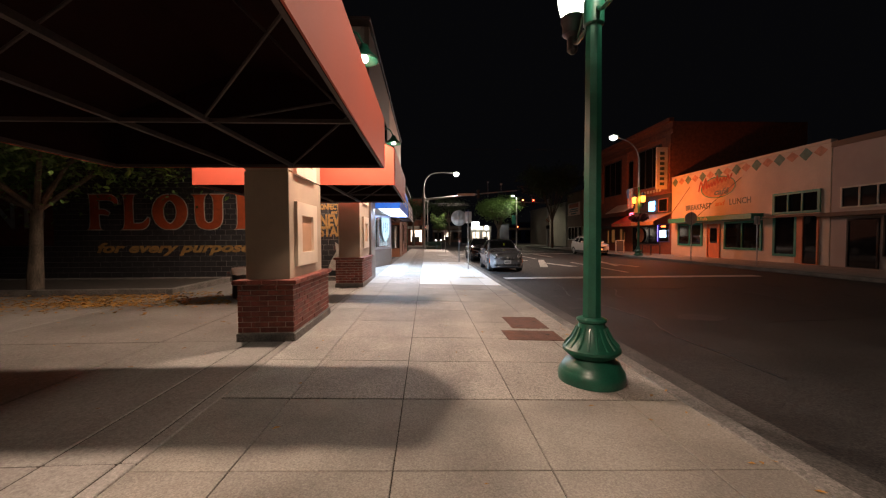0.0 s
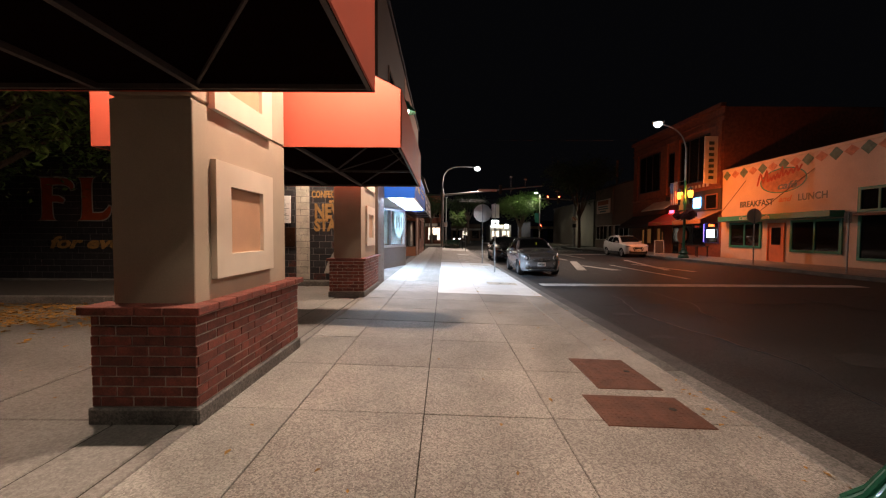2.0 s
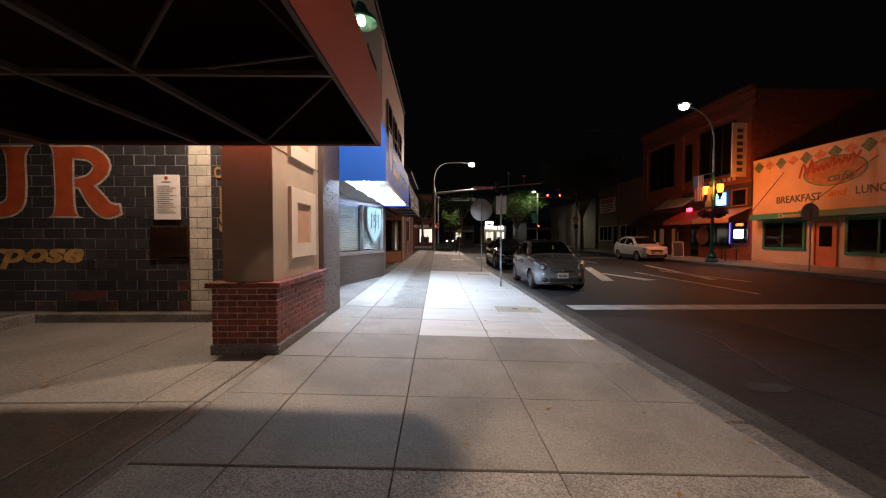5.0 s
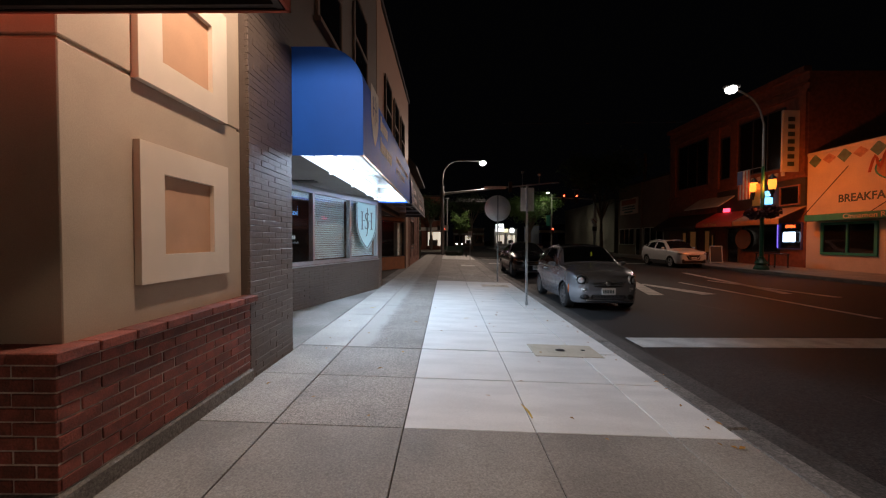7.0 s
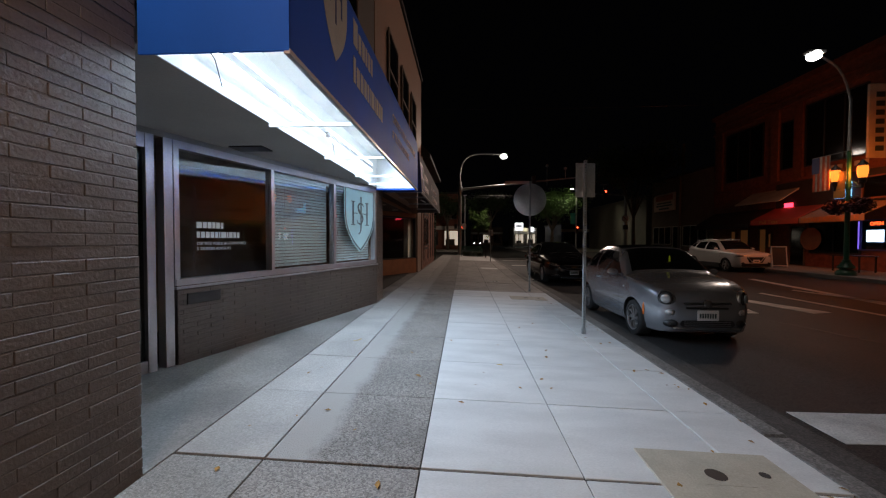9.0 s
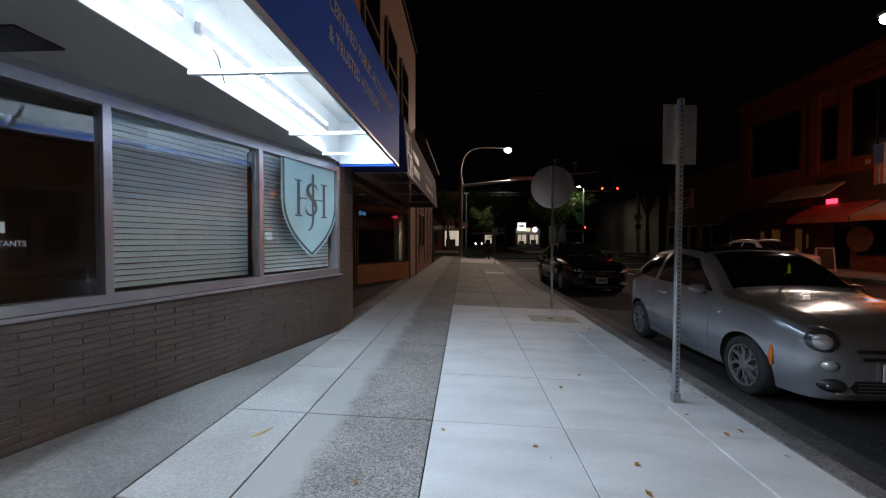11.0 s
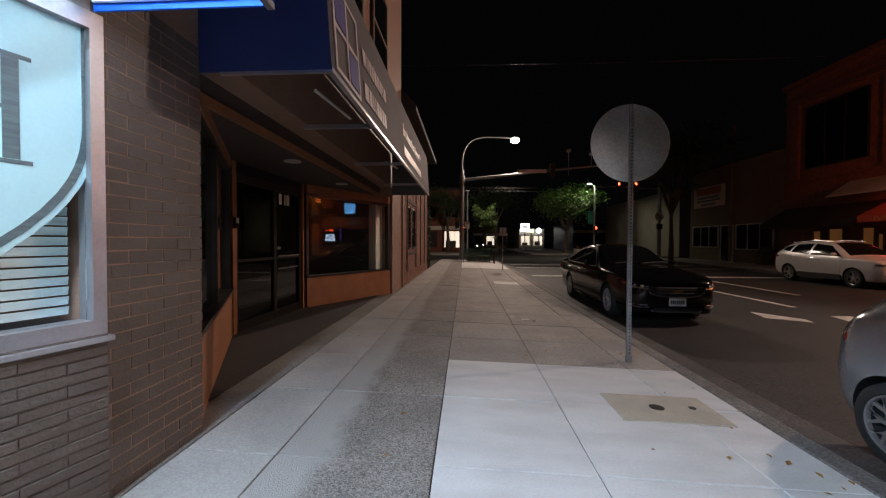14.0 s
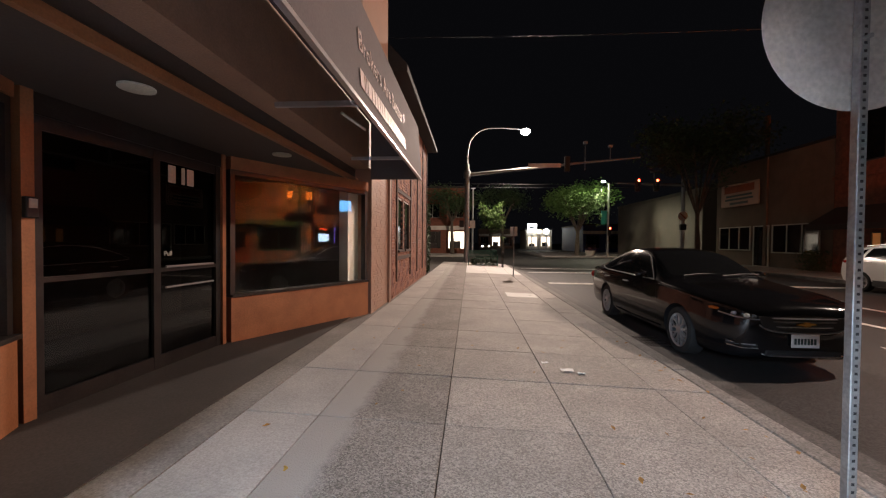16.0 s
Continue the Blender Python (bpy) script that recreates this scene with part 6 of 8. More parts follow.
for sx in (-1, 1):
    shell = [(0.5, 0.02, 0.715), (0.62, 0.075, 0.73), (0.72, 0.17, 0.752), (0.8, 0.31, 0.775), (0.845, 0.43, 0.79)]
    hl = part("headlight", moved(curve_band(bmesh.new(), [(a, z, h) for (a, b, z), h in zip(shell, (0.02, 0.036, 0.04, 0.034, 0.008))], 0, 0.001), Matrix()), CARGLASS, imp, "long narrow headlight", smooth=True)
    for v in hl.data.vertices:
        px, pz = v.co.x, v.co.y
        k = min(max((px - 0.5) / 0.345, 0), 1)
        v.co = (sx * px, 0.02 + 0.41 * k ** 1.55 - 0.028 - v.co.z * 0, pz)
    part("chrome_strip", tube(bmesh.new(), [(sx * 0.5, -0.01, 0.69), (sx * 0.62, 0.04, 0.692), (sx * 0.7, 0.11, 0.702), (sx * 0.8, 0.26, 0.738)], 0.008, 6), CHROME, hl, smooth=True)
    for k in range(2):
        lens(hl, "projector", sx * (0.61 + k * 0.085), 0.045 + k * 0.085, 0.728 + 0.014 * k, 0.036, 0.024, 0.026, WHITE_PAINT if k == 0 else LENS, sx * 42)
    lens(imp, "turn_signal", sx * 0.815, 0.33, 0.775, 0.03, 0.075, 0.022, AMBER, sx * -18)
    lens(imp, "tail_light", sx * 0.78, 5.0, 0.82, 0.1, 0.08, 0.08, REDLENS)
    fog = part("fog_surround", tube(bmesh.new(), spline([(sx * 0.5, 0.028, 0.375), (sx * 0.62, 0.08, 0.37), (sx * 0.74, 0.2, 0.385)], 4), 0.035, 8), BLACK, imp, smooth=True)
    part("fog_light", tube(bmesh.new(), [(sx * 0.53, 0.005, 0.385), (sx * 0.63, 0.052, 0.382), (sx * 0.72, 0.145, 0.392)], 0.009, 6), CHROME, fog, "chrome fog light strip")
    part("fog_trim", tube(bmesh.new(), [(sx * 0.5, 0.0, 0.345), (sx * 0.64, 0.06, 0.335), (sx * 0.75, 0.17, 0.35)], 0.007, 6), CHROME, fog)
    part("lower_trim", tube(bmesh.new(), spline([(0, -0.02, 0.262), (sx * 0.36, 0.0, 0.262), (sx * 0.46, 0.03, 0.285), (sx * 0.52, 0.05, 0.335)], 4), 0.01), CHROME, imp, smooth=True)
part("grille", prism(bmesh.new(), [(-0.52, 0.725), (0.52, 0.725), (0.46, 0.6), (0.3, 0.55), (-0.3, 0.55), (-0.46, 0.6)], -0.014, 0.12), BLACK, imp)
for k, (z, w) in enumerate(((0.71, 0.52), (0.672, 0.5), (0.612, 0.45))):
    part("grille_bar", tube(bmesh.new(), spline([(-w, 0.02, z), (-w * 0.5, -0.02, z), (0, -0.03, z), (w * 0.5, -0.02, z), (w, 0.02, z)], 3), 0.009, 6), CHROME if k != 1 else RIM_DARK, imp, smooth=True)
part("grille_frame", tube(bmesh.new(), spline([(-0.53, 0.03, 0.7), (-0.46, 0.0, 0.6), (-0.3, -0.016, 0.55), (0, -0.026, 0.54), (0.3, -0.016, 0.55), (0.46, 0.0, 0.6), (0.53, 0.03, 0.7)], 4), 0.011, 8), CHROME, imp, "chrome grille surround", smooth=True)
part("lower_grille", slab(-0.42, 0.42, -0.008, 0.1, 0.26, 0.33, 0.01), BLACK, imp)
part("badge", prism(bmesh.new(), [(-0.1, 0.635), (-0.04, 0.635), (-0.03, 0.622), (0.03, 0.622), (0.04, 0.635), (0.1, 0.645), (0.09, 0.662), (0.035, 0.662), (0.03, 0.676), (-0.03, 0.676), (-0.035, 0.662), (-0.09, 0.652)], -0.05, -0.02), GOLD, imp, "plain gold badge")
for sd in (-0.5, 0.1):
    part("wiper", tube(bmesh.new(), [(sd, 1.6, 1.075), (sd + 0.3, 1.66, 1.1), (sd + 0.6, 1.68, 1.1)], 0.01, 6), BLACK, imp)
plate_on(imp, -0.02, 0.45)

# white crossover on the far side
NIS_ST = [(0.0, 0.32, 0.78, 0.60, 0.80, 0.42), (0.04, 0.26, 0.87, 0.70, 0.89, 0.46), (0.2, 0.24, 0.945, 0.80, 0.97, 0.5), (0.38, 0.24, 0.965, 0.84, 0.98, 0.55), (0.8, 0.24, 1.0, 0.865, 1.05, 0.6), (1.1, 0.24, 1.02, 0.87, 1.12, 0.64), (1.5, 0.24, 1.03, 0.875, 1.4, 0.62), (1.85, 0.24, 1.04, 0.875, 1.55, 0.6), (2.4, 0.24, 1.06, 0.875, 1.6, 0.6), (3.2, 0.24, 1.1, 0.87, 1.58, 0.58), (3.8, 0.26, 1.14, 0.86, 1.48, 0.56), (4.1, 0.3, 1.12, 0.82, 1.25, 0.56), (4.25, 0.36, 0.95, 0.76, 0.98, 0.5), (4.29, 0.42, 0.75, 0.7, 0.77, 0.45)]
nis, nw = car("crossover_car", "pearl white compact crossover parked at the far kerb", 14.4, 31.3, WHITECAR, NIS_ST, ([(1.3, 1.06), (1.85, 1.45), (2.48, 1.52), (2.52, 1.09)], [(2.6, 1.1), (2.57, 1.52), (3.3, 1.48), (3.42, 1.17)], [(3.5, 1.19), (3.42, 1.46), (3.8, 1.38), (3.85, 1.25)]), (1.1, 1.85, 0.7, 0.55), (3.8, 4.12, 0.5, 0.5), (0.86, 3.48), 0.33, RIM_SILVER, 5, True, (1.5, 1.12), ((2.35, 0.98), (3.2, 1.02)),
              ([(1.32, 0.4), (1.28, 0.8), (1.25, 1.0)], [(2.56, 1.05), (2.56, 0.45)]))
for sx in (-1, 1):
    lens(nis, "headlight", sx * 0.7, 0.1, 0.83, 0.17, 0.06, 0.055, RIM_DARK, sx * 40)
    lens(nis, "tail_light", sx * 0.78, 4.05, 1.0, 0.07, 0.12, 0.06, REDLENS)
    part("roof_rail", tube(bmesh.new(), [(sx * 0.56, 1.9, 1.6), (sx * 0.57, 2.6, 1.65), (sx * 0.54, 3.6, 1.56)], 0.016), CHROME, nis)
    part("sill_cladding", slab(*sorted((sx * 0.7, sx * 0.892)), 1.26, 3.08, 0.22, 0.42, 0.02), BLACK, nis)
    lens(nis, "fog_light", sx * 0.62, 0.04, 0.46, 0.1, 0.05, 0.07, BLACK, sx * 30)
    part("grille_trim", tube(bmesh.new(), [(sx * 0.4, -0.018, 0.77), (sx * 0.2, -0.022, 0.54), (0, -0.022, 0.52)], 0.016, 6), CHROME, nis)
part("grille", prism(bmesh.new(), [(-0.44, 0.76), (0.44, 0.76), (0.3, 0.5), (-0.3, 0.5)], -0.012, 0.1), BLACK, nis)
part("bumper_cladding", slab(-0.66, 0.66, -0.012, 0.1, 0.3, 0.46, 0.02), BLACK, nis)
plate_on(nis, -0.02, 0.56)

# ---- road markings ----
TAR = mat("tar_seam", (0.016, 0.015, 0.015), 0.55, var=0.3, scale=8, fine=60, bump=0.4)
PATCH = mat("asphalt_patch", (0.032, 0.03, 0.03), 0.75, var=0.4, scale=4, fine=60, bump=0.6, speck=(70, 0.5))


def crack(x, y, heading, steps, width):
    """A crooked tar-filled crack lying on the road."""
    rnd = random.Random(int(x * 100 + y * 7))
    pts, a = [], radians(heading)
    for _ in range(steps):
        pts.append((x, y, rnd.uniform(0.5, 1.2) * width))
        a += rnd.uniform(-0.5, 0.5)
        a += (radians(heading) - a) * 0.4
        x, y = x + 0.3 * math.cos(a), y + 0.3 * math.sin(a)
    bm = bmesh.new()
    row = [(bm.verts.new((px - w, py - w * 0.4, -0.268)), bm.verts.new((px + w, py + w * 0.4, -0.268))) for px, py, w in pts]
    for (a0, b0), (a1, b1) in zip(row, row[1:]):
        bm.faces.new((a0, b0, b1, a1))
    ext = bmesh.ops.extrude_face_region(bm, geom=bm.faces[:])
    bmesh.ops.translate(bm, vec=(0, 0, 0.002), verts=[g for g in ext["geom"] if isinstance(g, bmesh.types.BMVert)])
    bmesh.ops.recalc_face_normals(bm, faces=bm.faces)
    solid("road_crack", bm, TAR, "dark tar-filled crack in the asphalt", "road crack", "structure")


for cx, cy, hd, n_, w_ in ((4.2, 5.0, 85, 30, 0.018), (6.4, 7.6, 20, 22, 0.014), (5.3, 10.5, 80, 14, 0.02), (8.6, 2.0, 88, 40, 0.02), (3.6, 12.0, 10, 18, 0.013), (11.5, 9.0, 92, 26, 0.018), (6.8, 17.5, 95, 20, 0.015), (5.2, 29.5, 80, 18, 0.016)):
    crack(cx, cy, hd, n_, w_)
for k, (px, py, pw, pl) in enumerate(((3.7, 11.0, 0.5, 0.28), (4.3, 12.3, 0.35, 0.2), (3.5, 9.3, 0.42, 0.22), (4.9, 13.4, 0.6, 0.3), (5.6, 8.2, 1.1, 0.7))):
    rnd = random.Random(k)
    ring = [(px + pw / 2 * math.cos(a) * rnd.uniform(0.75, 1.1), py + pl / 2 * math.sin(a) * rnd.uniform(0.75, 1.1)) for a in [2 * math.pi * j / 14 for j in range(14)]]
    solid("road_patch", prism(bmesh.new(), ring, -0.2695, -0.2675, "z"), PATCH, "dark worn patch in the asphalt road", "road patch", "structure")



def marking(name, pts, label):
    solid(name, prism(bmesh.new(), pts, -0.2695, -0.2645, "z"), ROAD_PAINT, label, "road marking", "structure")


marking("stop_line", [(3.2, 15.25), (13.4, 15.25), (13.4, 15.8), (3.2, 15.8)], "worn white stop line painted across the asphalt")
marking("arrow_stem", [(6.18, 20.7), (6.62, 20.7), (8.25, 26.7), (7.85, 26.7)], "white turn-arrow stem painted on the road")
marking("arrow_barb", [(7.3, 23.3), (7.5, 23.6), (8.3, 20.9), (7.8, 20.75)], "white turn-arrow barb painted on the road")
marking("lane_line", [(11.85, 28.3), (12.1, 28.3), (10.65, 21.0), (10.35, 21.0)], "white lane stroke painted on the road")
marking("arrow_barb", [(10.6, 24.7), (10.75, 24.8), (11.4, 20.3), (11.15, 20.3)], "white stroke painted on the road")
marking("lane_line", [(9.05, 17.4), (9.2, 17.4), (9.2, 24.0), (9.05, 24.0)], "thin white lane line")
marking("lane_line", [(6.3, 26.4), (6.9, 26.0), (7.0, 26.3), (6.5, 27.1)], "white stroke painted on the road")
marking("lane_line", [(7.95, 27.8), (8.1, 27.8), (8.1, 34.5), (7.95, 34.5)], "white lane line")
marking("lane_line", [(9.9, 30.0), (10.05, 30.0), (10.05, 35.0), (9.9, 35.0)], "thin white lane line")
marking("stop_line", [(3.2, 35.5), (14.3, 35.5), (14.3, 36.0), (3.2, 36.0)], "white stop line before the crossing")
for k in range(2):
    marking("crossing_line", [(3.2, 41.0 + 3.0 * k), (15.0, 41.0 + 3.0 * k), (15.0, 41.25 + 3.0 * k), (3.2, 41.25 + 3.0 * k)], "white pedestrian crossing line")
bm = bmesh.new()
for i in range(7):
    for j in range(4):
        box(bm, 2.88 + i * 0.05, 2.91 + i * 0.05, 26.75 + j * 0.17, 26.88 + j * 0.17, -0.27, -0.252)
solid("drain_grate", bm, DARK_ALU, "dark iron drain grate in the gutter", "drain", kind="structure")

# the far lamp post also carries a tall street light
part("mast", lathe(bmesh.new(), [(0.06, 5.1), (0.05, 7.3)], 10), GALV, far_lamp, smooth=True)
part("light_arm", tube(bmesh.new(), spline([(0, 0, 7.2), (-0.3, -0.1, 7.9), (-1.1, -0.55, 8.35), (-2.5, -1.3, 8.52)], 4), 0.045), GALV, far_lamp, smooth=True)
part("lamp_head", slab(-3.0, -2.35, -1.55, -1.25, 8.48, 8.6, 0.03), GALV, far_lamp)
# ellipsoid added below the head; its size imitates the glare
bm = bmesh.new()
bmesh.ops.create_uvsphere(bm, u_segments=20, v_segments=10, radius=1.0)
bmesh.ops.scale(bm, vec=(0.25, 0.23, 0.19), verts=bm.verts)
g_ = part("lamp", moved(bm, at(-2.7, -1.4, 8.42)), glow("street_white", (1.0, 0.97, 0.92), 16), far_lamp, "added glowing ellipsoid, oversized for the lamp's glare", smooth=True)
g_.visible_shadow = False
# ---- brick corner building north of the brokers ----
TIMBER = mat("dark_timber", (0.07, 0.035, 0.022), 0.8, var=0.35, scale=6, fine=70, bump=0.4, stretch=(1, 1, 0.2))
BATTENS = (28.98, 29.72, 31.8, 33.2, 34.6, 35.85)
b3 = thing("corner_building", "old red brick corner building with narrow dark windows", "building", "structure")
part("wall", slab(-12, -1.66, 28.86, 36.0, -0.1, 5.0), MORTAR, b3)
f, n = wall_frame((-1.64, 36.0), (-1.64, 28.86))
v = bmesh.new()
z, row = 0.0, 0
WINS = ((29.9, 30.55, 1.1, 2.35), (30.85, 31.6, 1.1, 2.35))
while z < 4.95:
    y = 28.86 - (0.11 if row % 2 else 0)
    while y < 36:
        a, b = max(y, 28.86), min(y + 0.22, 36)
        if b - a > 0.05 and not any(wa - 0.02 < (a + b) / 2 < wb + 0.02 and za - 0.02 < z + 0.04 < zb + 0.02 for wa, wb, za, zb in WINS):
            o = random.uniform(0, 0.012)
            box(v, -1.68, -1.64 + o, a + 0.005, b - 0.005, z + 0.005, z + 0.07)
        y += 0.22
    z += 0.075
    row += 1
tagged(part("bricks", v, mat("mottled_brick", (0.36, 0.15, 0.09), 0.85, var=0.6, scale=5, fine=30, bump=0.5, other=(0.14, 0.05, 0.035)), b3, "mottled red brickwork"), kind="stuff")
for wa, wb, za, zb in WINS:
    w = part("window", slab(-1.67, -1.655, wa, wb, za, zb), CARGLASS, b3, "narrow dark window")
    part("frame", slab(-1.66, -1.625, wa - 0.03, wa + 0.03, za, zb), TIMBER, w)
    part("frame", slab(-1.66, -1.625, wb - 0.03, wb + 0.03, za, zb), TIMBER, w)
    part("sill", slab(-1.66, -1.58, wa - 0.05, wb + 0.05, za - 0.06, za), TIMBER, w)
for y in BATTENS:
    part("batten", slab(-1.65, -1.605, y - 0.055, y + 0.055, 0.35, 5.0, 0.006), TIMBER, b3, "dark timber batten")
for za in (0.85, 2.5):
    part("rail", slab(-1.65, -1.61, 29.72, 31.8, za, za + 0.1, 0.006), TIMBER, b3)
part("roof", prism(bmesh.new(), [(-1.25, 4.95), (-1.25, 5.1), (-2.6, 6.6), (-12, 6.6), (-12, 4.95)], 28.86, 36.3), ROOF, b3, "dark overhanging roof")
part("quoin", slab(-1.70, -1.60, 28.82, 28.95, -0.05, 5.0), TAN_BRICK, b3)
for y in (21.4, 23.4, 25.4, 15.2, 17.4):
    w = part("window", slab(-1.66, -1.61, y, y + 1.2, 4.6, 6.4), CARGLASS, bl2, "dark upper window")
    bm = bmesh.new()
    for ya, yb, za, zb in ((y - 0.06, y + 0.02, 4.55, 6.45), (y + 1.18, y + 1.26, 4.55, 6.45), (y + 0.02, y + 1.18, 6.38, 6.45), (y + 0.02, y + 1.18, 5.47, 5.53)):
        box(bm, -1.63, -1.59, ya, yb, za, zb)
    part("frame", bm, BROWN_WALL, w)
    part("sill", slab(-1.66, -1.54, y - 0.1, y + 1.3, 4.48, 4.55), BROWN_WALL, w)

# ---- trees ----


def tree(x, y, z, h, trunk_r, crown, leaves, size, material, label, name="tree", fork=0.45, limbs=7):
    """crown: centre height, radius across, radius up."""
    t_ = thing(name, label, "tree", m=at(x, y, z))
    bm = bmesh.new()
    rnd = random.Random(int(x * 37 + y * 11))
    top = Vector((rnd.uniform(-0.1, 0.1), rnd.uniform(-0.1, 0.1), h * fork))
    tube(bm, [(0, 0, -0.1), (0.02, 0.01, h * 0.12), (top.x * 0.6, top.y * 0.6, h * fork * 0.6), top], trunk_r, 10, trunk_r * 0.62)
    cz, cr, cu = crown
    tips = []
    for i in range(limbs):
        a = 2 * math.pi * i / limbs + rnd.uniform(-0.3, 0.3)
        r = cr * rnd.uniform(0.45, 0.85)
        tip = Vector((r * math.cos(a), r * math.sin(a), cz + cu * rnd.uniform(-0.25, 0.65)))
        mid = top.lerp(tip, 0.5) + Vector((0, 0, h * 0.05))
        tube(bm, [top * 0.92, mid, tip], trunk_r * 0.42, 6, trunk_r * 0.1)
        tips.append(tip)
        for k in range(3):
            b_ = mid.lerp(tip, rnd.uniform(0.1, 0.8))
            e = b_ + Vector((rnd.uniform(-1, 1) * cr * 0.35, rnd.uniform(-1, 1) * cr * 0.35, rnd.uniform(-0.1, 0.4) * cu))
            tube(bm, [b_, b_.lerp(e, 0.5) + Vector((0, 0, 0.05)), e], trunk_r * 0.15, 5, trunk_r * 0.05)
            tips.append(e)
    part("trunk", bm, BARK, t_, smooth=True)
    clumps = []
    for p in tips:
        for _ in range(4):
            clumps.append(p + Vector((rnd.gauss(0, 1) * cr * 0.16, rnd.gauss(0, 1) * cr * 0.16, rnd.gauss(0, 1) * cu * 0.16)))

    def leaf_at():
        c = random.choice(clumps)
        return c + Vector((random.gauss(0, 1), random.gauss(0, 1), random.gauss(0, 0.8))) * cr * 0.13
    ob = new("crown", leaf_mesh(leaves, leaf_at, size, material, "crown"))
    ob.parent = t_
    ob["kind"] = "stuff"
    return t_


plaza_tree = tree(-9.3, 10.5, 0.05, 4.8, 0.17, (3.25, 3.6, 1.5), 9000, 0.13, LEAF, "leafy street tree standing in the plaza, barely lit")
def hanging_twig(parent, tip, leaves, size):
    """A bent twig that ends in a spray of large leaves."""
    x, y, z = tip
    twig = part("twig", tube(bmesh.new(), spline([(x - 0.9, y + 0.1, z + 0.75), (x - 0.4, y, z + 0.6), (x, y, z)], 4), 0.012, 5, 0.004), BARK, parent, smooth=True)
    rnd = random.Random(int(x * 100))

    def spray():
        k = rnd.random()
        return (x - 0.5 * k + rnd.gauss(0, 0.1), y + rnd.gauss(0, 0.1), z + 0.5 * k + rnd.gauss(0, 0.1))
    ob = new("spray", leaf_mesh(leaves, spray, size, LEAF_LIT, "spray", 0.9, 0.5))
    ob.parent = twig
    ob["kind"] = "stuff"


# brighter copy of the leaf colour, painted for leaves that catch lamplight
LEAF_LIT = mat("lit_leaf", (0.16, 0.30, 0.05), 0.45, var=0.35, scale=5, fine=40, bump=0.1)
for tip, n_ in (((1.55, 0.4, 2.75), 40), ((2.1, 0.3, 3.0), 34), ((0.6, 0.2, 3.0), 40), ((3.4, -0.4, 2.95), 26), ((4.2, 0.6, 2.6), 44), ((0.1, -1.0, 2.2), 30), ((2.8, 0.9, 3.15), 40), ((-0.2, -2.2, 1.75), 34), ((4.9, 1.0, 2.75), 30)):
    hanging_twig(plaza_tree, tip, n_, 0.2)
tree(1.75, 50.5, -0.1, 5.2, 0.08, (3.1, 1.05, 1.75), 2600, 0.17, LEAF, "small bright green street tree at the corner", fork=0.35)
tree(12.6, 66.0, -0.15, 9.5, 0.3, (6.2, 4.2, 2.6), 7000, 0.28, LEAF, "spreading tree lit by the street light beside it", fork=0.3, limbs=10)
tree(16.4, 49.2, -0.13, 11.5, 0.2, (8.6, 3.7, 2.8), 8000, 0.25, LEAF_DARK, "tall dark street tree in front of brown shops", fork=0.33, limbs=9)
tree(-2.0, 66.0, -0.1, 9.0, 0.25, (5.8, 3.2, 2.8), 2500, 0.3, LEAF_DARK, "dark tree beyond the crossing")
tree(4.5, 72.0, -0.1, 9.5, 0.25, (6.2, 3.4, 3.0), 2500, 0.3, LEAF_DARK, "dark tree beyond the crossing")
shrub = tagged(new("hedge", leaf_mesh(5000, lambda: (-2.2 + random.uniform(-0.6, 0.6), 36.9 + random.uniform(-0.5, 0.5), random.uniform(0, 2.9)), 0.13, LEAF_DARK, "hedge")), "tall clipped dark green shrub beside the brick corner", "shrub", kind="stuff")

# ---- corner: planter area, traffic pole, bench ----
solid("corner_bed", slab(-12, -1.65, 36.05, 46.0, -0.3, -0.03), DIRT, "earth bed beside the corner building", "planting bed", "structure")
tp = thing("traffic_pole", "galvanised traffic pole with a long mast arm and street light", "traffic pole", m=at(-0.1, 46.3, -0.1))
part("base_plate", slab(-0.25, 0.25, -0.25, 0.25, -0.02, 0.06), GALV, tp)
part("pole", lathe(bmesh.new(), [(0.18, 0.05), (0.16, 3.0), (0.14, 6.6)], 20), GALV, tp, smooth=True)
arc = [(0, 0, 6.6), (0.02, 0.03, 7.4), (0.2, 0.1, 8.2), (0.7, 0.3, 8.85), (1.5, 0.6, 9.18), (2.6, 0.95, 9.28), (3.7, 1.3, 9.3)]
part("light_arm", tube(bmesh.new(), spline(arc, 4), 0.06, 10), GALV, tp, smooth=True)
head = part("light_head", slab(3.65, 4.35, 1.18, 1.5, 9.22, 9.36, 0.04), GALV, tp)
# glare of the lamp shaped as an oversized glowing ellipsoid
bm = bmesh.new()
bmesh.ops.create_uvsphere(bm, u_segments=20, v_segments=10, radius=1.0)
bmesh.ops.scale(bm, vec=(0.34, 0.26, 0.24), verts=bm.verts)
g_ = part("lamp", moved(bm, at(4.0, 1.34, 9.14)), glow("street_white", (1.0, 0.97, 0.92), 16), head, "added glowing ellipsoid, oversized for the lamp's glare", smooth=True)
g_.visible_shadow = False
part("mast_arm", tube(bmesh.new(), [(0, 0, 5.9), (3.5, 0, 6.25), (7, 0, 6.62), (11.2, 0, 7.0)], 0.13, 12, 0.05), GALV, tp, smooth=True)
part("clamp", lathe(bmesh.new(), [(0.22, 5.7), (0.24, 5.75), (0.24, 6.15), (0.2, 6.2)], 16), GALV, tp)
part("street_sign", slab(4.0, 6.1, -0.16, -0.13, 6.35, 6.62), SIGN_BACK, tp, "pale street name board")
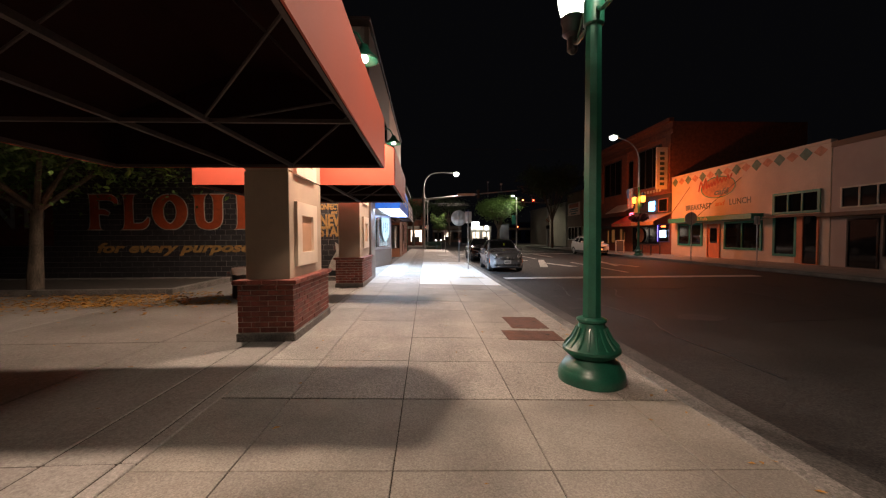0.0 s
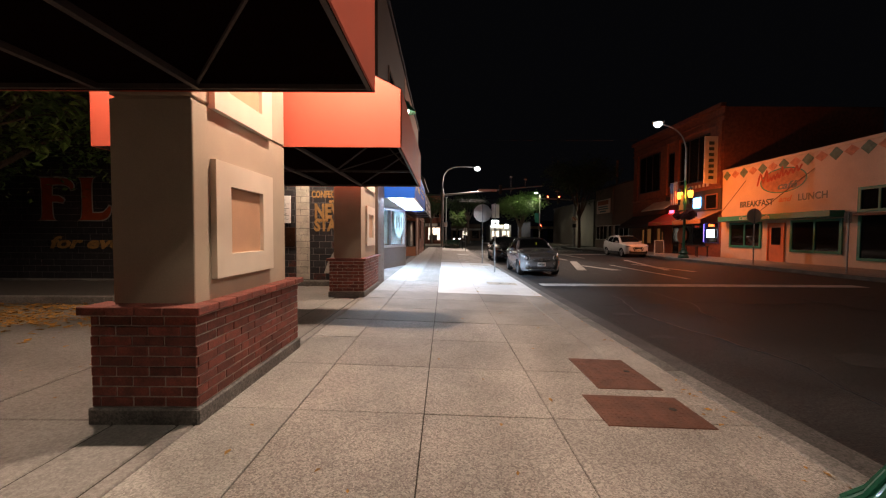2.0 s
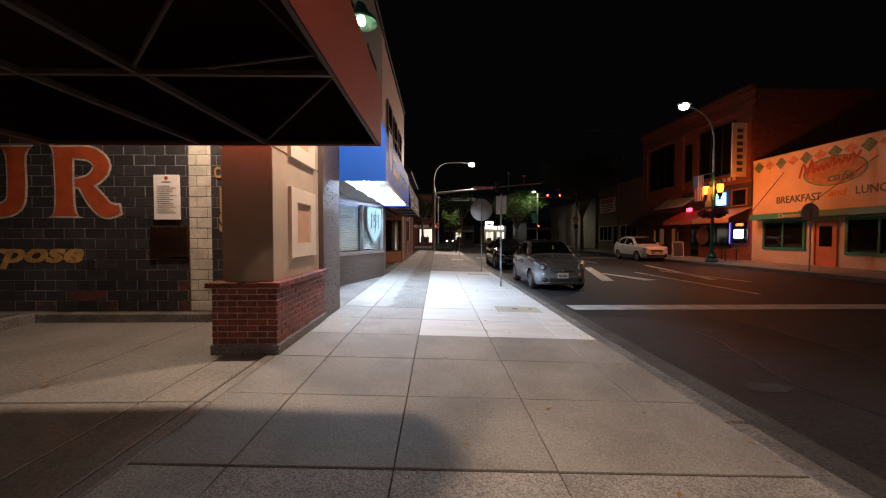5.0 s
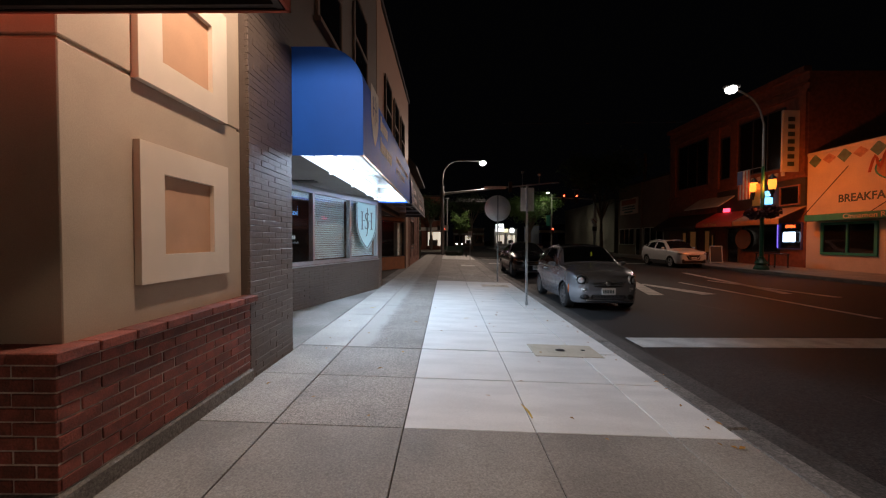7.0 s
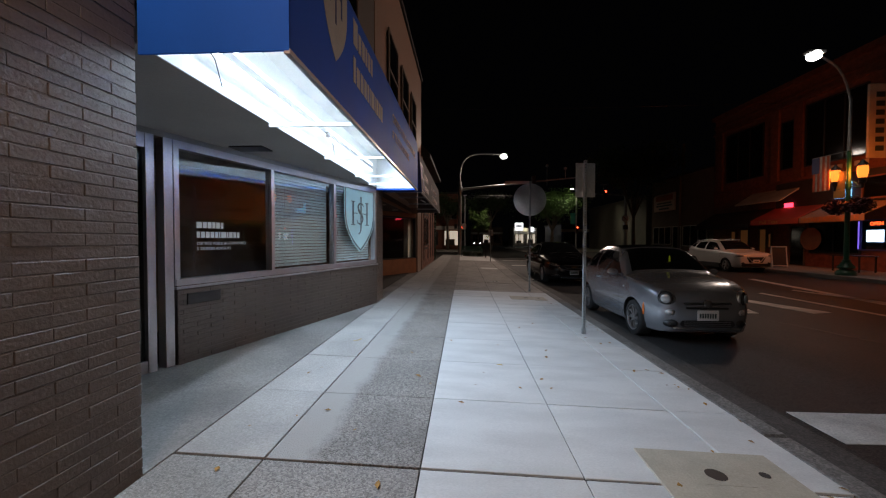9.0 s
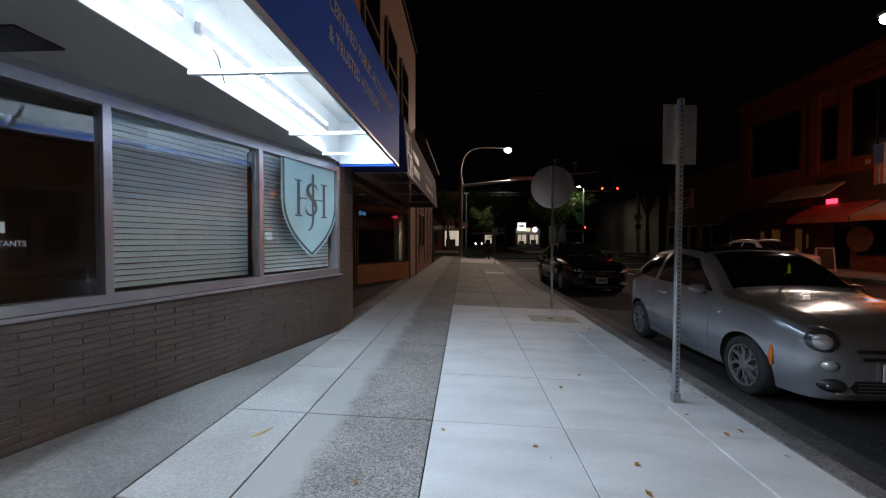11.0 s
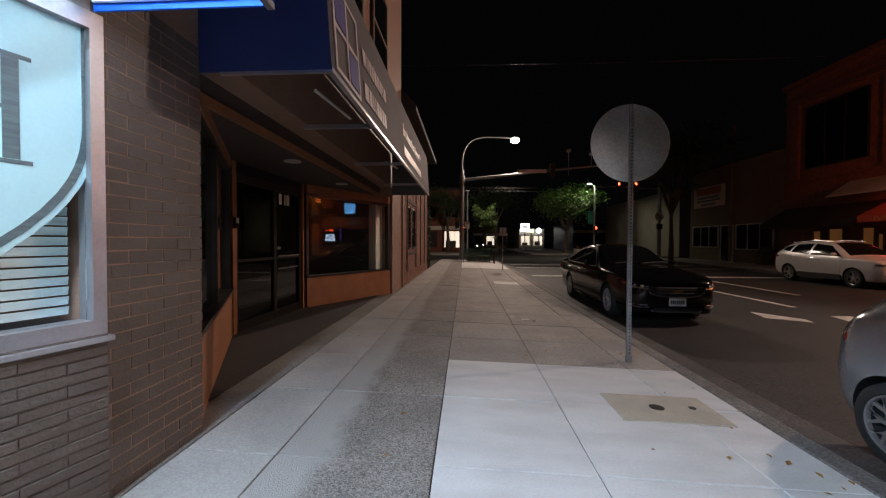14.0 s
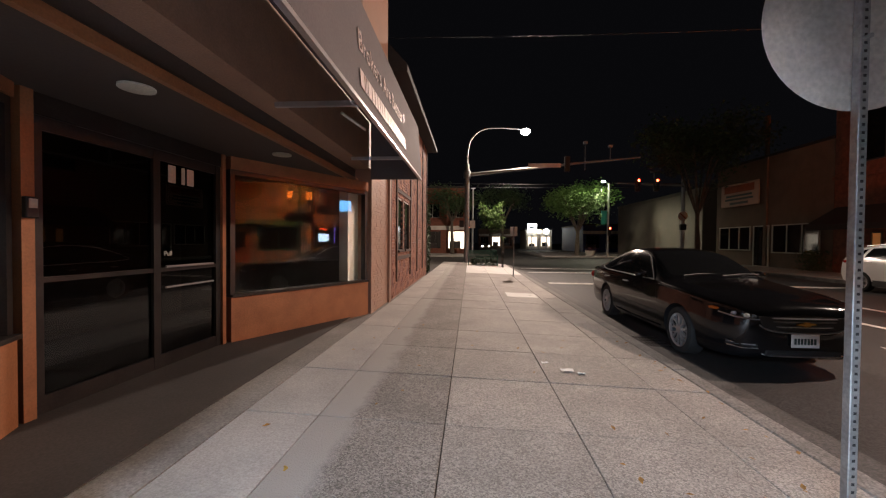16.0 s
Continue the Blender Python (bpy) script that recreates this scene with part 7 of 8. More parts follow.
for x, h in ((7.7, 1.2), (9.3, 0.95)):
    part("sensor_rod", tube(bmesh.new(), [(x, 0, 6.2 if x < 8 else 6.8), (x, 0, 6.7 + h)], 0.025, 6), GALV, tp)
    part("sensor", slab(x - 0.12, x + 0.12, -0.12, 0.12, 6.7 + h, 6.85 + h), GALV, tp)
RED_GLOW = glow("red_signal", (1.0, 0.05, 0.02), 25)


def signal(parent, x, y, z, lit=True, turn=0.0):
    h = part("signal_head", moved(slab(-0.17, 0.17, -0.12, 0.12, -0.5, 0.5, 0.03), at(x, y, z) @ pose(0, 0, 0, 0, 0, turn)), BLACK, parent, "black signal head")
    for k, dz in enumerate((0.32, 0.0, -0.32)):
        m_ = RED_GLOW if (k == 0 and lit) else BLACK
        part("signal_lens", moved(lathe(bmesh.new(), [(0.115, 0), (0.1, 0.03), (0.05, 0.045)], 16), at(x, y, z) @ pose(0, 0, 0, 0, 0, turn) @ at(0, -0.12, dz, FACE_SOUTH)), m_, h)
        hood = part("visor", moved(lathe(bmesh.new(), [(0.13, 0), (0.13, 0.2)], 16, flat=False), at(x, y, z) @ pose(0, 0, 0, 0, 0, turn) @ at(0, -0.12, dz, FACE_SOUTH)), BLACK, h)
        hood.modifiers.new("thick", "SOLIDIFY").thickness = 0.01


signal(tp, 6.5, -0.2, 6.55, False, 180)
part("crossing_signal", slab(-0.5, -0.2, -0.15, 0.15, 2.4, 2.85, 0.02), BLACK, tp)
part("notice_plate", slab(0.2, 0.55, -0.02, 0.0, 2.35, 2.85), SIGN_BACK, tp)

sp2 = thing("signal_pole", "traffic pole with red signals on the far corner", "traffic pole", m=at(16.6, 51.5, -0.13))
part("pole", lathe(bmesh.new(), [(0.16, 0), (0.13, 6.5)], 16), GALV, sp2, smooth=True)
part("mast_arm", tube(bmesh.new(), [(0, 0, 6.0), (-5, 0, 6.15)], 0.1, 10, 0.05), GALV, sp2, smooth=True)
for x in (-2.1, -3.5):
    signal(sp2, x, -0.15, 6.0)
part("camera_rod", tube(bmesh.new(), [(-2.2, 0, 6.1), (-2.2, 0, 7.0)], 0.03, 6), GALV, sp2)
part("detector", slab(-2.5, -1.9, -0.08, 0.08, 6.98, 7.1), GALV, sp2)
part("turn_sign", moved(lathe(bmesh.new(), [(0.36, 0), (0.36, 0.02)], 28), at(-0.1, -0.2, 3.6, FACE_SOUTH)), SIGN_BACK, sp2, "pale turn-ban sign")
part("turn_ring", moved(prism(bmesh.new(), [(-0.3, -0.04), (0.3, -0.04), (0.3, 0.04), (-0.3, 0.04)], 0, 0.01, "z"), at(-0.1, -0.225, 3.6, FACE_SOUTH) @ Matrix.Rotation(radians(-45), 4, "Z")), MURAL_ORANGE, sp2)
part("crossing_signal", slab(-0.35, 0.1, -0.4, -0.15, 2.5, 2.95, 0.02), BLACK, sp2)
lp3 = thing("signal_pole", "slim signal pole with a red light beyond the crossing", "traffic pole", m=at(15.2, 63.5, -0.13))
part("pole", lathe(bmesh.new(), [(0.12, 0), (0.09, 8.0)], 12), GALV, lp3)
signal(lp3, 0.1, -0.15, 2.75)
part("banner", slab(-0.75, -0.12, -0.01, 0.01, 3.5, 5.0), CAFE_GREEN, lp3, "teal street banner")
part("light_arm", tube(bmesh.new(), [(0, 0, 7.9), (-0.5, -0.2, 8.2)], 0.04), GALV, lp3)
part("lamp", slab(-0.85, -0.45, -0.35, -0.15, 8.12, 8.2), glow("street_green_white", (0.9, 1.0, 0.7), 60), lp3)
lp4 = thing("signal_pole", "slim pole with a red signal at the near far-corner", "traffic pole", m=at(0.4, 62.0, -0.13))
part("pole", lathe(bmesh.new(), [(0.1, 0), (0.07, 7.2)], 12), GALV, lp4)
part("cap_light", slab(-0.25, 0.25, -0.1, 0.1, 7.2, 7.3), GALV, lp4)
signal(lp4, -0.45, -0.15, 2.7)

bench = thing("bench", "dark green metal bench at the corner", "bench", m=at(0.9, 43.4, -0.09))
for k in range(9):
    part("slat", slab(-0.85, 0.85, -0.25 + k * 0.055, -0.21 + k * 0.055, 0.43, 0.45), GREEN_PAINT, bench)
for k in range(7):
    part("slat", slab(-0.85, 0.85, 0.26 + k * 0.012, 0.275 + k * 0.012, 0.5 + k * 0.06, 0.545 + k * 0.06), GREEN_PAINT, bench)
for sx in (-0.85, 0.85):
    part("end_frame", tube(bmesh.new(), [(sx, -0.28, 0), (sx, -0.28, 0.62), (sx, 0.1, 0.66), (sx, 0.28, 0.5), (sx, 0.3, 0)], 0.025), GREEN_PAINT, bench, smooth=True)
rack = thing("bike_rack", "dark bent-tube bicycle rack at the corner", "bicycle rack", m=at(2.0, 42.7, -0.12))
part("hoop", tube(bmesh.new(), spline([(0, -0.35, 0), (0, -0.35, 0.7), (0, -0.2, 0.88), (0, 0.2, 0.88), (0, 0.35, 0.7), (0, 0.35, 0)], 4), 0.03), BLACK, rack, smooth=True)
tub = tagged(new("low_shrubs", leaf_mesh(900, lambda: (random.uniform(0.2, 1.8), 44.2 + random.uniform(-0.3, 0.3), random.uniform(-0.1, 0.45)), 0.12, LEAF_DARK, "low_shrubs")), "low dark shrubs behind the bench", "shrub", kind="stuff")
hyd = thing("hydrant", "small yellow hydrant by the corner", "hydrant", m=at(-4.3, 47.0, -0.1))
part("barrel", lathe(bmesh.new(), [(0.16, 0), (0.16, 0.05), (0.11, 0.07), (0.11, 0.5), (0.14, 0.52), (0.12, 0.62), (0.03, 0.7)], 16), MURAL_GOLD, hyd, smooth=True)

# ---- beyond the crossing ----
SHOP_GLOW = glow("shop_light", (1.0, 0.86, 0.68), 1.3)
SHOP_WARM = glow("warm_shop_light", (1.0, 0.42, 0.12), 0.06)


def far_building(name, x0, x1, y0, y1, h, material, label, storeys, front="south", lit=(), awn=None):
    b = thing(name, label, "building")
    part("wall", slab(x0, x1, y0, y1, -0.2, h), material, b)
    part("cornice", slab(x0 - 0.15, x1 + 0.15, y0 - 0.15, y1 + 0.15, h, h + 0.25), ROOF, b)
    n_ = max(2, int((x1 - x0) / 2.6))
    for i in range(n_):
        xa = x0 + (x1 - x0) * (i + 0.22) / n_
        xb = x0 + (x1 - x0) * (i + 0.78) / n_
        for s in range(1, storeys):
            z = 3.6 + (s - 1) * 3.2
            w = part("window", slab(xa, xb, y0 - 0.03, y0 + 0.02, z + 0.8, z + 2.4), CARGLASS, b)
            part("sill", slab(xa - 0.1, xb + 0.1, y0 - 0.1, y0, z + 0.7, z + 0.8), KERB, w)
            part("frame", slab((xa + xb) / 2 - 0.03, (xa + xb) / 2 + 0.03, y0 - 0.05, y0 - 0.03, z + 0.8, z + 2.4), OFFWHITE, w)
        m_ = SHOP_GLOW if i in lit else CARGLASS
        w = part("shop_window", slab(xa - 0.2, xb + 0.2, y0 - 0.03, y0 + 0.02, 0.5, 2.6), m_, b)
        for xm in (xa - 0.2, (2 * xa + xb) / 3, (xa + 2 * xb) / 3, xb + 0.14):
            part("mullion", slab(xm, xm + 0.06, y0 - 0.06, y0 - 0.03, 0.5, 2.6), DARK_ALU, w)
        part("display", slab(xa, xb - 0.3, y0 - 0.045, y0 - 0.032, 0.5, 1.1 + 0.3 * (i % 2)), DARK_ROOM, w)
    part("fascia", slab(x0, x1, y0 - 0.12, y0, 2.8, 3.3), OFFWHITE, b)
    return b


far_building("brick_building", -12, -0.1, 68, 80, 8.0, RED_BRICK_FAR, "two-storey brick shop building beyond the crossing", 2, lit=(1, 3))
far_building("far_shop", 12.8, 18.6, 108, 118, 4.2, OFFWHITE, "small lit shop far up the street", 1, lit=(0, 1))
signb = thing("sign_board", "lit shop sign boards far up the street", "sign")
part("panel", slab(13.0, 15.0, 106.9, 107.0, 3.6, 5.5), glow("sign_white", (0.95, 0.97, 1.0), 4), signb)
part("panel", slab(15.1, 16.0, 106.9, 107.0, 3.4, 4.2), glow("sign_yellow", (1.0, 0.9, 0.55), 2.5), signb)
part("bar", slab(13.3, 14.6, 106.85, 106.9, 4.5, 4.9), INK, signb)
part("post", slab(13.9, 14.1, 107.0, 107.2, -0.2, 3.7), GALV, signb)
part("post", slab(15.45, 15.6, 107.0, 107.2, -0.2, 3.5), GALV, signb)
disc = thing("round_sign", "lit round shop sign far up the street", "sign")
part("disc", moved(lathe(bmesh.new(), [(0.62, 0), (0.62, 0.1)], 24), at(17.1, 106.8, 3.85, FACE_SOUTH)), glow("sign_white", (0.95, 0.97, 1.0), 4), disc)
part("post", slab(17.0, 17.2, 106.85, 107.0, -0.2, 3.4), GALV, disc)
far_building("dark_building", -16, -2, 92, 110, 6.5, BROWN_WALL, "dark building farther up the street", 2)
far_building("dark_building", 2.2, 10.5, 112, 125, 4.5, BROWN_WALL, "low dark building at the end of the street", 1, lit=(1,))
far_building("blue_building", 18.5, 34, 84, 98, 4.2, CANVAS_NAVY, "low blue-grey building beyond the trees", 1)
for x, y in ((2.6, 96), (3.9, 96.4)):
    o = thing("parked_car_light", "distant car headlights up the street", "light")
    part("lamp", moved(lathe(bmesh.new(), [(0.13, 0), (0.13, 0.05)], 12), at(x, y, 0.5, FACE_SOUTH)), glow("headlight", (1, 0.95, 0.85), 25), o)
    part("stalk", slab(x - 0.05, x + 0.05, y, y + 0.1, -0.27, 0.5), BLACK, o)
planter = thing("planter", "pale planter tub with flowers under the tree", "planter", m=at(13.8, 65.0, -0.2))
part("tub", lathe(bmesh.new(), [(0.4, 0), (0.55, 0.6), (0.58, 0.65)], 16), OFFWHITE, planter)
ob = new("flowers", leaf_mesh(200, lambda: (random.gauss(0, 0.3), random.gauss(0, 0.3), random.uniform(0.6, 1.0)), 0.15, FLOWER, "flowers"))
ob.parent = planter
solid("corner_pavement", slab(8, 40, 62.5, 84, -0.4, -0.13), CONCRETE, "concrete pavement beyond the crossing", "pavement", "structure")
solid("corner_pavement", slab(-40, 2.4, 60.5, 68, -0.4, -0.13), CONCRETE, "concrete pavement beyond the crossing", "pavement", "structure")

# ---- far side of the street ----
far_pave = thing("pavement_east", "far concrete pavement with a worn kerb", "pavement", "structure")
part("paving", slab(15.6, 19.5, -20, 53, -0.4, -0.13), CONCRETE, far_pave)
part("kerb_stone", slab(15.42, 15.6, -20, 53, -0.4, -0.125, 0.015), KERB, far_pave)
XF = 19.45


def opening(parent, name, y0, y1, z0, z1, frame_mat, glass_mat=CARGLASS, mull=1, fr=0.07, out=0.0):
    w = part(name, slab(XF - 0.02 - out, XF + 0.05, y0, y1, z0, z1), glass_mat, parent)
    for ya, yb, za, zb in [(y0 - fr, y0, z0 - fr, z1 + fr), (y1, y1 + fr, z0 - fr, z1 + fr), (y0, y1, z1, z1 + fr), (y0, y1, z0 - fr, z0)] + [(y0 + (y1 - y0) * k / mull - fr / 3, y0 + (y1 - y0) * k / mull + fr / 3, z0, z1) for k in range(1, mull)]:
        part("frame", slab(XF - 0.07 - out, XF + 0.02, ya, yb, za, zb), frame_mat, w)
    return w


cafe = thing("cafe_building", "cream stucco cafe with teal trim and painted lettering", "building")
part("wall", slab(XF, XF + 10, 18.25, 29.95, -0.2, 5.75), CAFE_WALL, cafe)
part("parapet", slab(XF - 0.05, XF + 0.3, 18.25, 29.95, 5.75, 5.92, 0.02), CAFE_WALL, cafe)
SALMON_FADED = mat("faded_salmon_paint", (0.58, 0.3, 0.2), 0.75, var=0.35, scale=5, bump=0.1)
GREY_TEAL = mat("faded_teal_paint", (0.13, 0.26, 0.22), 0.75, var=0.35, scale=5, bump=0.1)
for i in range(16):
    y = 18.75 + i * 0.72
    d = 0.34 if i % 2 else 0.26
    part("diamond", prism(bmesh.new(), [(y - 0.34, 5.45), (y, 5.45 - d), (y + 0.34, 5.45), (y, 5.45 + d)], XF - 0.012, XF - 0.002, "x"), GREY_TEAL if i % 2 else SALMON_FADED, cafe, "faded painted diamond")
part("canopy", slab(XF - 0.75, XF, 21.8, 29.3, 2.3, 2.62, 0.02), CAFE_GREEN, cafe, "teal shop canopy")
part("lettering", moved(text_bm("Cinnamon Rolls", 0.3, 0.006, 0.004, width=2.2), at(XF - 0.758, 27.4, 2.36, FACE_WEST)), OFFWHITE, cafe)
opening(cafe, "window", 26.7, 29.0, 0.75, 2.1, CAFE_GREEN, mull=2, fr=0.13)
opening(cafe, "window", 22.0, 24.5, 0.6, 2.1, CAFE_GREEN, mull=2, fr=0.13)
dr = opening(cafe, "door", 25.05, 26.05, -0.1, 2.05, SALMON, SALMON)
part("door_glass", slab(XF - 0.04, XF - 0.02, 25.25, 25.85, 0.85, 1.85), CARGLASS, dr)
opening(cafe, "transom", 18.8, 21.1, 2.6, 3.5, CAFE_GREEN, mull=3, fr=0.13)
opening(cafe, "window", 19.95, 21.05, 0.35, 2.3, CAFE_GREEN, fr=0.13)
opening(cafe, "door", 18.8, 19.5, -0.1, 2.3, SALMON)
part("pier", slab(XF - 0.06, XF, 19.55, 19.9, -0.1, 2.4), SALMON, cafe)
part("fascia", slab(XF - 0.5, XF, 16.2, 21.4, 2.3, 2.4), BROWN_WALL, cafe)
part("lettering", moved(text_bm("BREAKFAST", 0.52, 0.006, 0.012, width=2.5), at(XF - 0.01, 28.35, 3.2, FACE_WEST)), INK, cafe)
part("lettering", moved(text_bm("and", 0.45, 0.006, 0.008, 0.3, width=0.85), at(XF - 0.01, 25.5, 3.32, FACE_WEST)), SALMON, cafe)
part("lettering", moved(text_bm("LUNCH", 0.52, 0.006, 0.012, width=1.6), at(XF - 0.01, 24.3, 3.3, FACE_WEST)), INK, cafe)
el = bmesh.new()
for i in range(36):
    a, b = 2 * math.pi * i / 36, 2 * math.pi * (i + 1) / 36
    prism(el, [(25.3 + 1.5 * math.cos(a), 4.55 + 0.72 * math.sin(a)), (25.3 + 1.42 * math.cos(a), 4.55 + 0.66 * math.sin(a)), (25.3 + 1.42 * math.cos(b), 4.55 + 0.66 * math.sin(b)), (25.3 + 1.5 * math.cos(b), 4.55 + 0.72 * math.sin(b))], XF - 0.012, XF - 0.003, "x")
part("emblem_ring", el, CAFE_GREEN, cafe, "painted oval emblem")
part("emblem_ground", prism(bmesh.new(), [(25.3 + 1.42 * math.cos(math.pi * k / 16), 4.55 + 0.66 * math.sin(math.pi * k / 16)) for k in range(32)], XF - 0.01, XF - 0.003, "x"), mat("tan_emblem_paint", (0.45, 0.22, 0.1), 0.7, var=0.3, scale=4), cafe)
SCRIPT = [(0, 0), (0.22, 0.7), (0.42, 0.12), (0.66, 0.82), (0.74, 0.1), (0.92, 0.36), (1.0, 0.12), (1.16, 0.42), (1.24, 0.14), (1.4, 0.46), (1.5, 0.16), (1.72, 0.8), (1.74, 0.22), (1.96, 0.5), (2.06, 0.22), (2.26, 0.54), (2.38, 0.26), (2.6, 0.6), (2.68, 0.3), (2.9, 0.62)]
part("emblem_stroke", moved(curve_band(bmesh.new(), [(a, b + a * 0.08, 0.062 - 0.008 * (a > 0.8)) for a, b in SCRIPT], 0, 0.005, 3), at(XF - 0.016, 27.0, 4.42, FACE_WEST)), mat("rust_script_paint", (0.36, 0.06, 0.02), 0.7, var=0.3, scale=6), cafe, "painted script stroke")
part("lettering", moved(text_bm("café", 0.55, 0.004, 0.018, 0.3, width=1.25), at(XF - 0.024, 25.6, 4.05, FACE_WEST)), INK, cafe)
for ya, yb in ((29.4, 27.9), (26.3, 23.4)):
    part("stay_rod", tube(bmesh.new(), [(XF - 0.7, ya, 2.6), (XF - 0.02, yb, 4.9)], 0.018, 6), STEEL_DARK, cafe)
nx = thing("shop_building", "pale two-tone shop building with a recessed dark entrance", "building")
part("wall", slab(XF, XF + 10, -15, 18.2, -0.2, 5.5), mat("mauve_stucco", (0.42, 0.36, 0.33), 0.8, var=0.12, scale=1, bump=0.15), nx)
part("parapet", slab(XF - 0.08, XF + 0.3, -15, 18.2, 5.5, 5.75), BROWN_WALL, nx)
opening(nx, "transom", 14.9, 17.7, 2.65, 3.5, OFFWHITE, mull=4)
opening(nx, "door", 16.3, 17.4, -0.1, 2.0, DARK_ALU)
opening(nx, "window", 12.5, 16.0, 0.5, 2.1, DARK_ALU, mull=2)
part("canopy", slab(XF - 1.1, XF, 11.5, 17.9, 2.2, 2.36), BROWN_WALL, nx)

pub = thing("pub_building", "two-storey red brick pub with awnings and lit signs", "building")
part("wall", slab(XF, XF + 11, 29.97, 42.4, -0.2, 10.3), RED_BRICK_FAR, pub)
for z, d in ((4.75, 0.12), (9.2, 0.14), (9.7, 0.08), (10.3, 0.3)):
    part("cornice", slab(XF - d, XF + 0.1, 29.97, 42.4, z, z + (0.28 if z > 10 else 0.16)), RED_BRICK_FAR, pub)
for y in (30.2, 34.95, 36.6, 41.6):
    part("pier", slab(XF - 0.14, XF, y - 0.2, y + 0.35, 4.9, 9.2), RED_BRICK_FAR, pub)
opening(pub, "window", 31.4, 34.6, 5.5, 8.8, DARK_ALU, mull=3)
opening(pub, "window", 35.45, 36.2, 5.6, 8.3, DARK_ALU)
opening(pub, "window", 37.7, 41.0, 5.5, 8.8, DARK_ALU, mull=3)
part("sign_band", slab(XF - 0.1, XF, 29.97, 36.5, 3.2, 4.7), DARK_ROOM, pub)
opening(pub, "sign_window", 30.3, 31.4, 3.35, 4.3, ORANGE_TRIM, out=0.1)
opening(pub, "window", 31.6, 34.2, 0.7, 2.2, DARK_ALU, mull=2)
opening(pub, "window", 30.2, 31.5, 0.9, 2.25, VIOLET, mull=1)
opening(pub, "door", 34.6, 35.5, -0.1, 2.1, BROWN_WALL)
for ya, yb, zt, zb, col, lab in ((29.97, 33.2, 3.2, 2.5, mat("tan_canvas", (0.42, 0.27, 0.15), 0.7, var=0.15), "tan canvas awning"), (33.3, 36.6, 3.3, 2.5, CANVAS_RED, "red canvas awning"), (36.8, 42.3, 3.3, 2.35, ROOF, "dark canvas awning")):
    part("awning", prism(bmesh.new(), [(XF, zt), (XF - 1.5, zb), (XF - 1.5, zb - 0.28), (XF - 1.46, zb - 0.28), (XF - 1.46, zb), (XF, zt - 0.06)], ya, yb), col, pub, lab)
ORANGE_PRINT = mat("orange_print", (0.6, 0.25, 0.06), 0.6, bump=0.02)
for word, wy, ww in (("BREAKFAST", 33.1, 1.75), ("LUNCH", 31.2, 1.0)):
    part("lettering", moved(text_bm(word, 0.3, 0.006, 0.006, width=ww), at(XF - 1.51, wy, 2.26, FACE_WEST)), ORANGE_PRINT, pub)
part("awning", prism(bmesh.new(), [(XF, 4.4), (XF - 1.2, 3.6), (XF - 1.16, 3.56), (XF, 4.3)], 34.9, 38.5), OFFWHITE, pub, "pale folded awning")
for k in range(7):
    part("name_block", slab(XF - 0.14, XF - 0.1, 31.2 + k * 0.42, 31.42 + k * 0.42, 4.98, 5.2), OFFWHITE, pub)
sg = thing("projecting_sign", "tall white projecting sign with dark bars", "sign")
part("panel", slab(XF - 1.05, XF - 0.15, 30.3, 30.42, 5.05, 8.35, 0.01), OFFWHITE, sg)
for k in range(7):
    part("bar", slab(XF - 0.78, XF - 0.42, 30.285, 30.3, 7.75 - k * 0.4, 7.98 - k * 0.4), INK, sg)
for z in (5.3, 8.1):
    part("bracket", slab(XF - 0.15, XF, 30.33, 30.39, z, z + 0.05), DARK_ALU, sg)
for y0, y1, z0, z1, col, st, nm in ((31.9, 32.75, 3.45, 4.25, (0.15, 0.5, 1.0), 6, "blue_neon_sign"), (35.2, 35.8, 3.25, 3.5, (1.0, 0.05, 0.1), 8, "red_neon_sign"), (30.4, 31.15, 1.25, 1.8, (0.55, 0.75, 1.0), 7, "lit_screen")):
    o = thing(nm, "small lit sign in the pub window", "neon sign")
    part("panel", slab(XF - 0.2, XF - 0.14, y0, y1, z0, z1, 0.02), glow(nm, col, st), o)
    part("back", slab(XF - 0.14, XF - 0.02, y0 + 0.05, y1 - 0.05, z0 + 0.02, z1 - 0.02), BLACK, o)
op = thing("open_sign", "small red lit word on a dark board in the pub window", "neon sign")
part("back", slab(XF - 0.16, XF - 0.02, 30.36, 31.1, 1.98, 2.24, 0.01), BLACK, op)
words("lettering", "OPEN", 0.22, 0.012, 0.58, at(XF - 0.168, 31.02, 2.03, FACE_WEST), glow("red_neon", (1.0, 0.1, 0.02), 7), op, 0.006)
words("lettering", "Pull Tabs", 0.26, 0.006, 1.3, at(XF - 1.51, 35.9, 2.28, FACE_WEST), ORANGE_PRINT, pub, 0.006)
o = thing("led_strip", "violet light strip beside the pub window", "light strip")
part("strip", slab(XF - 0.12, XF - 0.1, 31.55, 31.6, 0.9, 2.25), glow("violet_led", (0.25, 0.15, 1.0), 2.5), o)
for y0, y1, z0, z1 in ((37.3, 37.8, 0.5, 2.0), (38.8, 39.5, 0.7, 2.0), (40.0, 40.4, 0.6, 1.9), (36.9, 37.1, 0.9, 1.7)):
    opening(pub, "window", y0, y1, z0, z1, BROWN_WALL, SHOP_WARM)
part("round_sign", moved(lathe(bmesh.new(), [(0.62, 0), (0.62, 0.04)], 28), at(XF - 0.1, 34.1, 1.4, FACE_WEST)), SALMON, pub, "round painted sign")
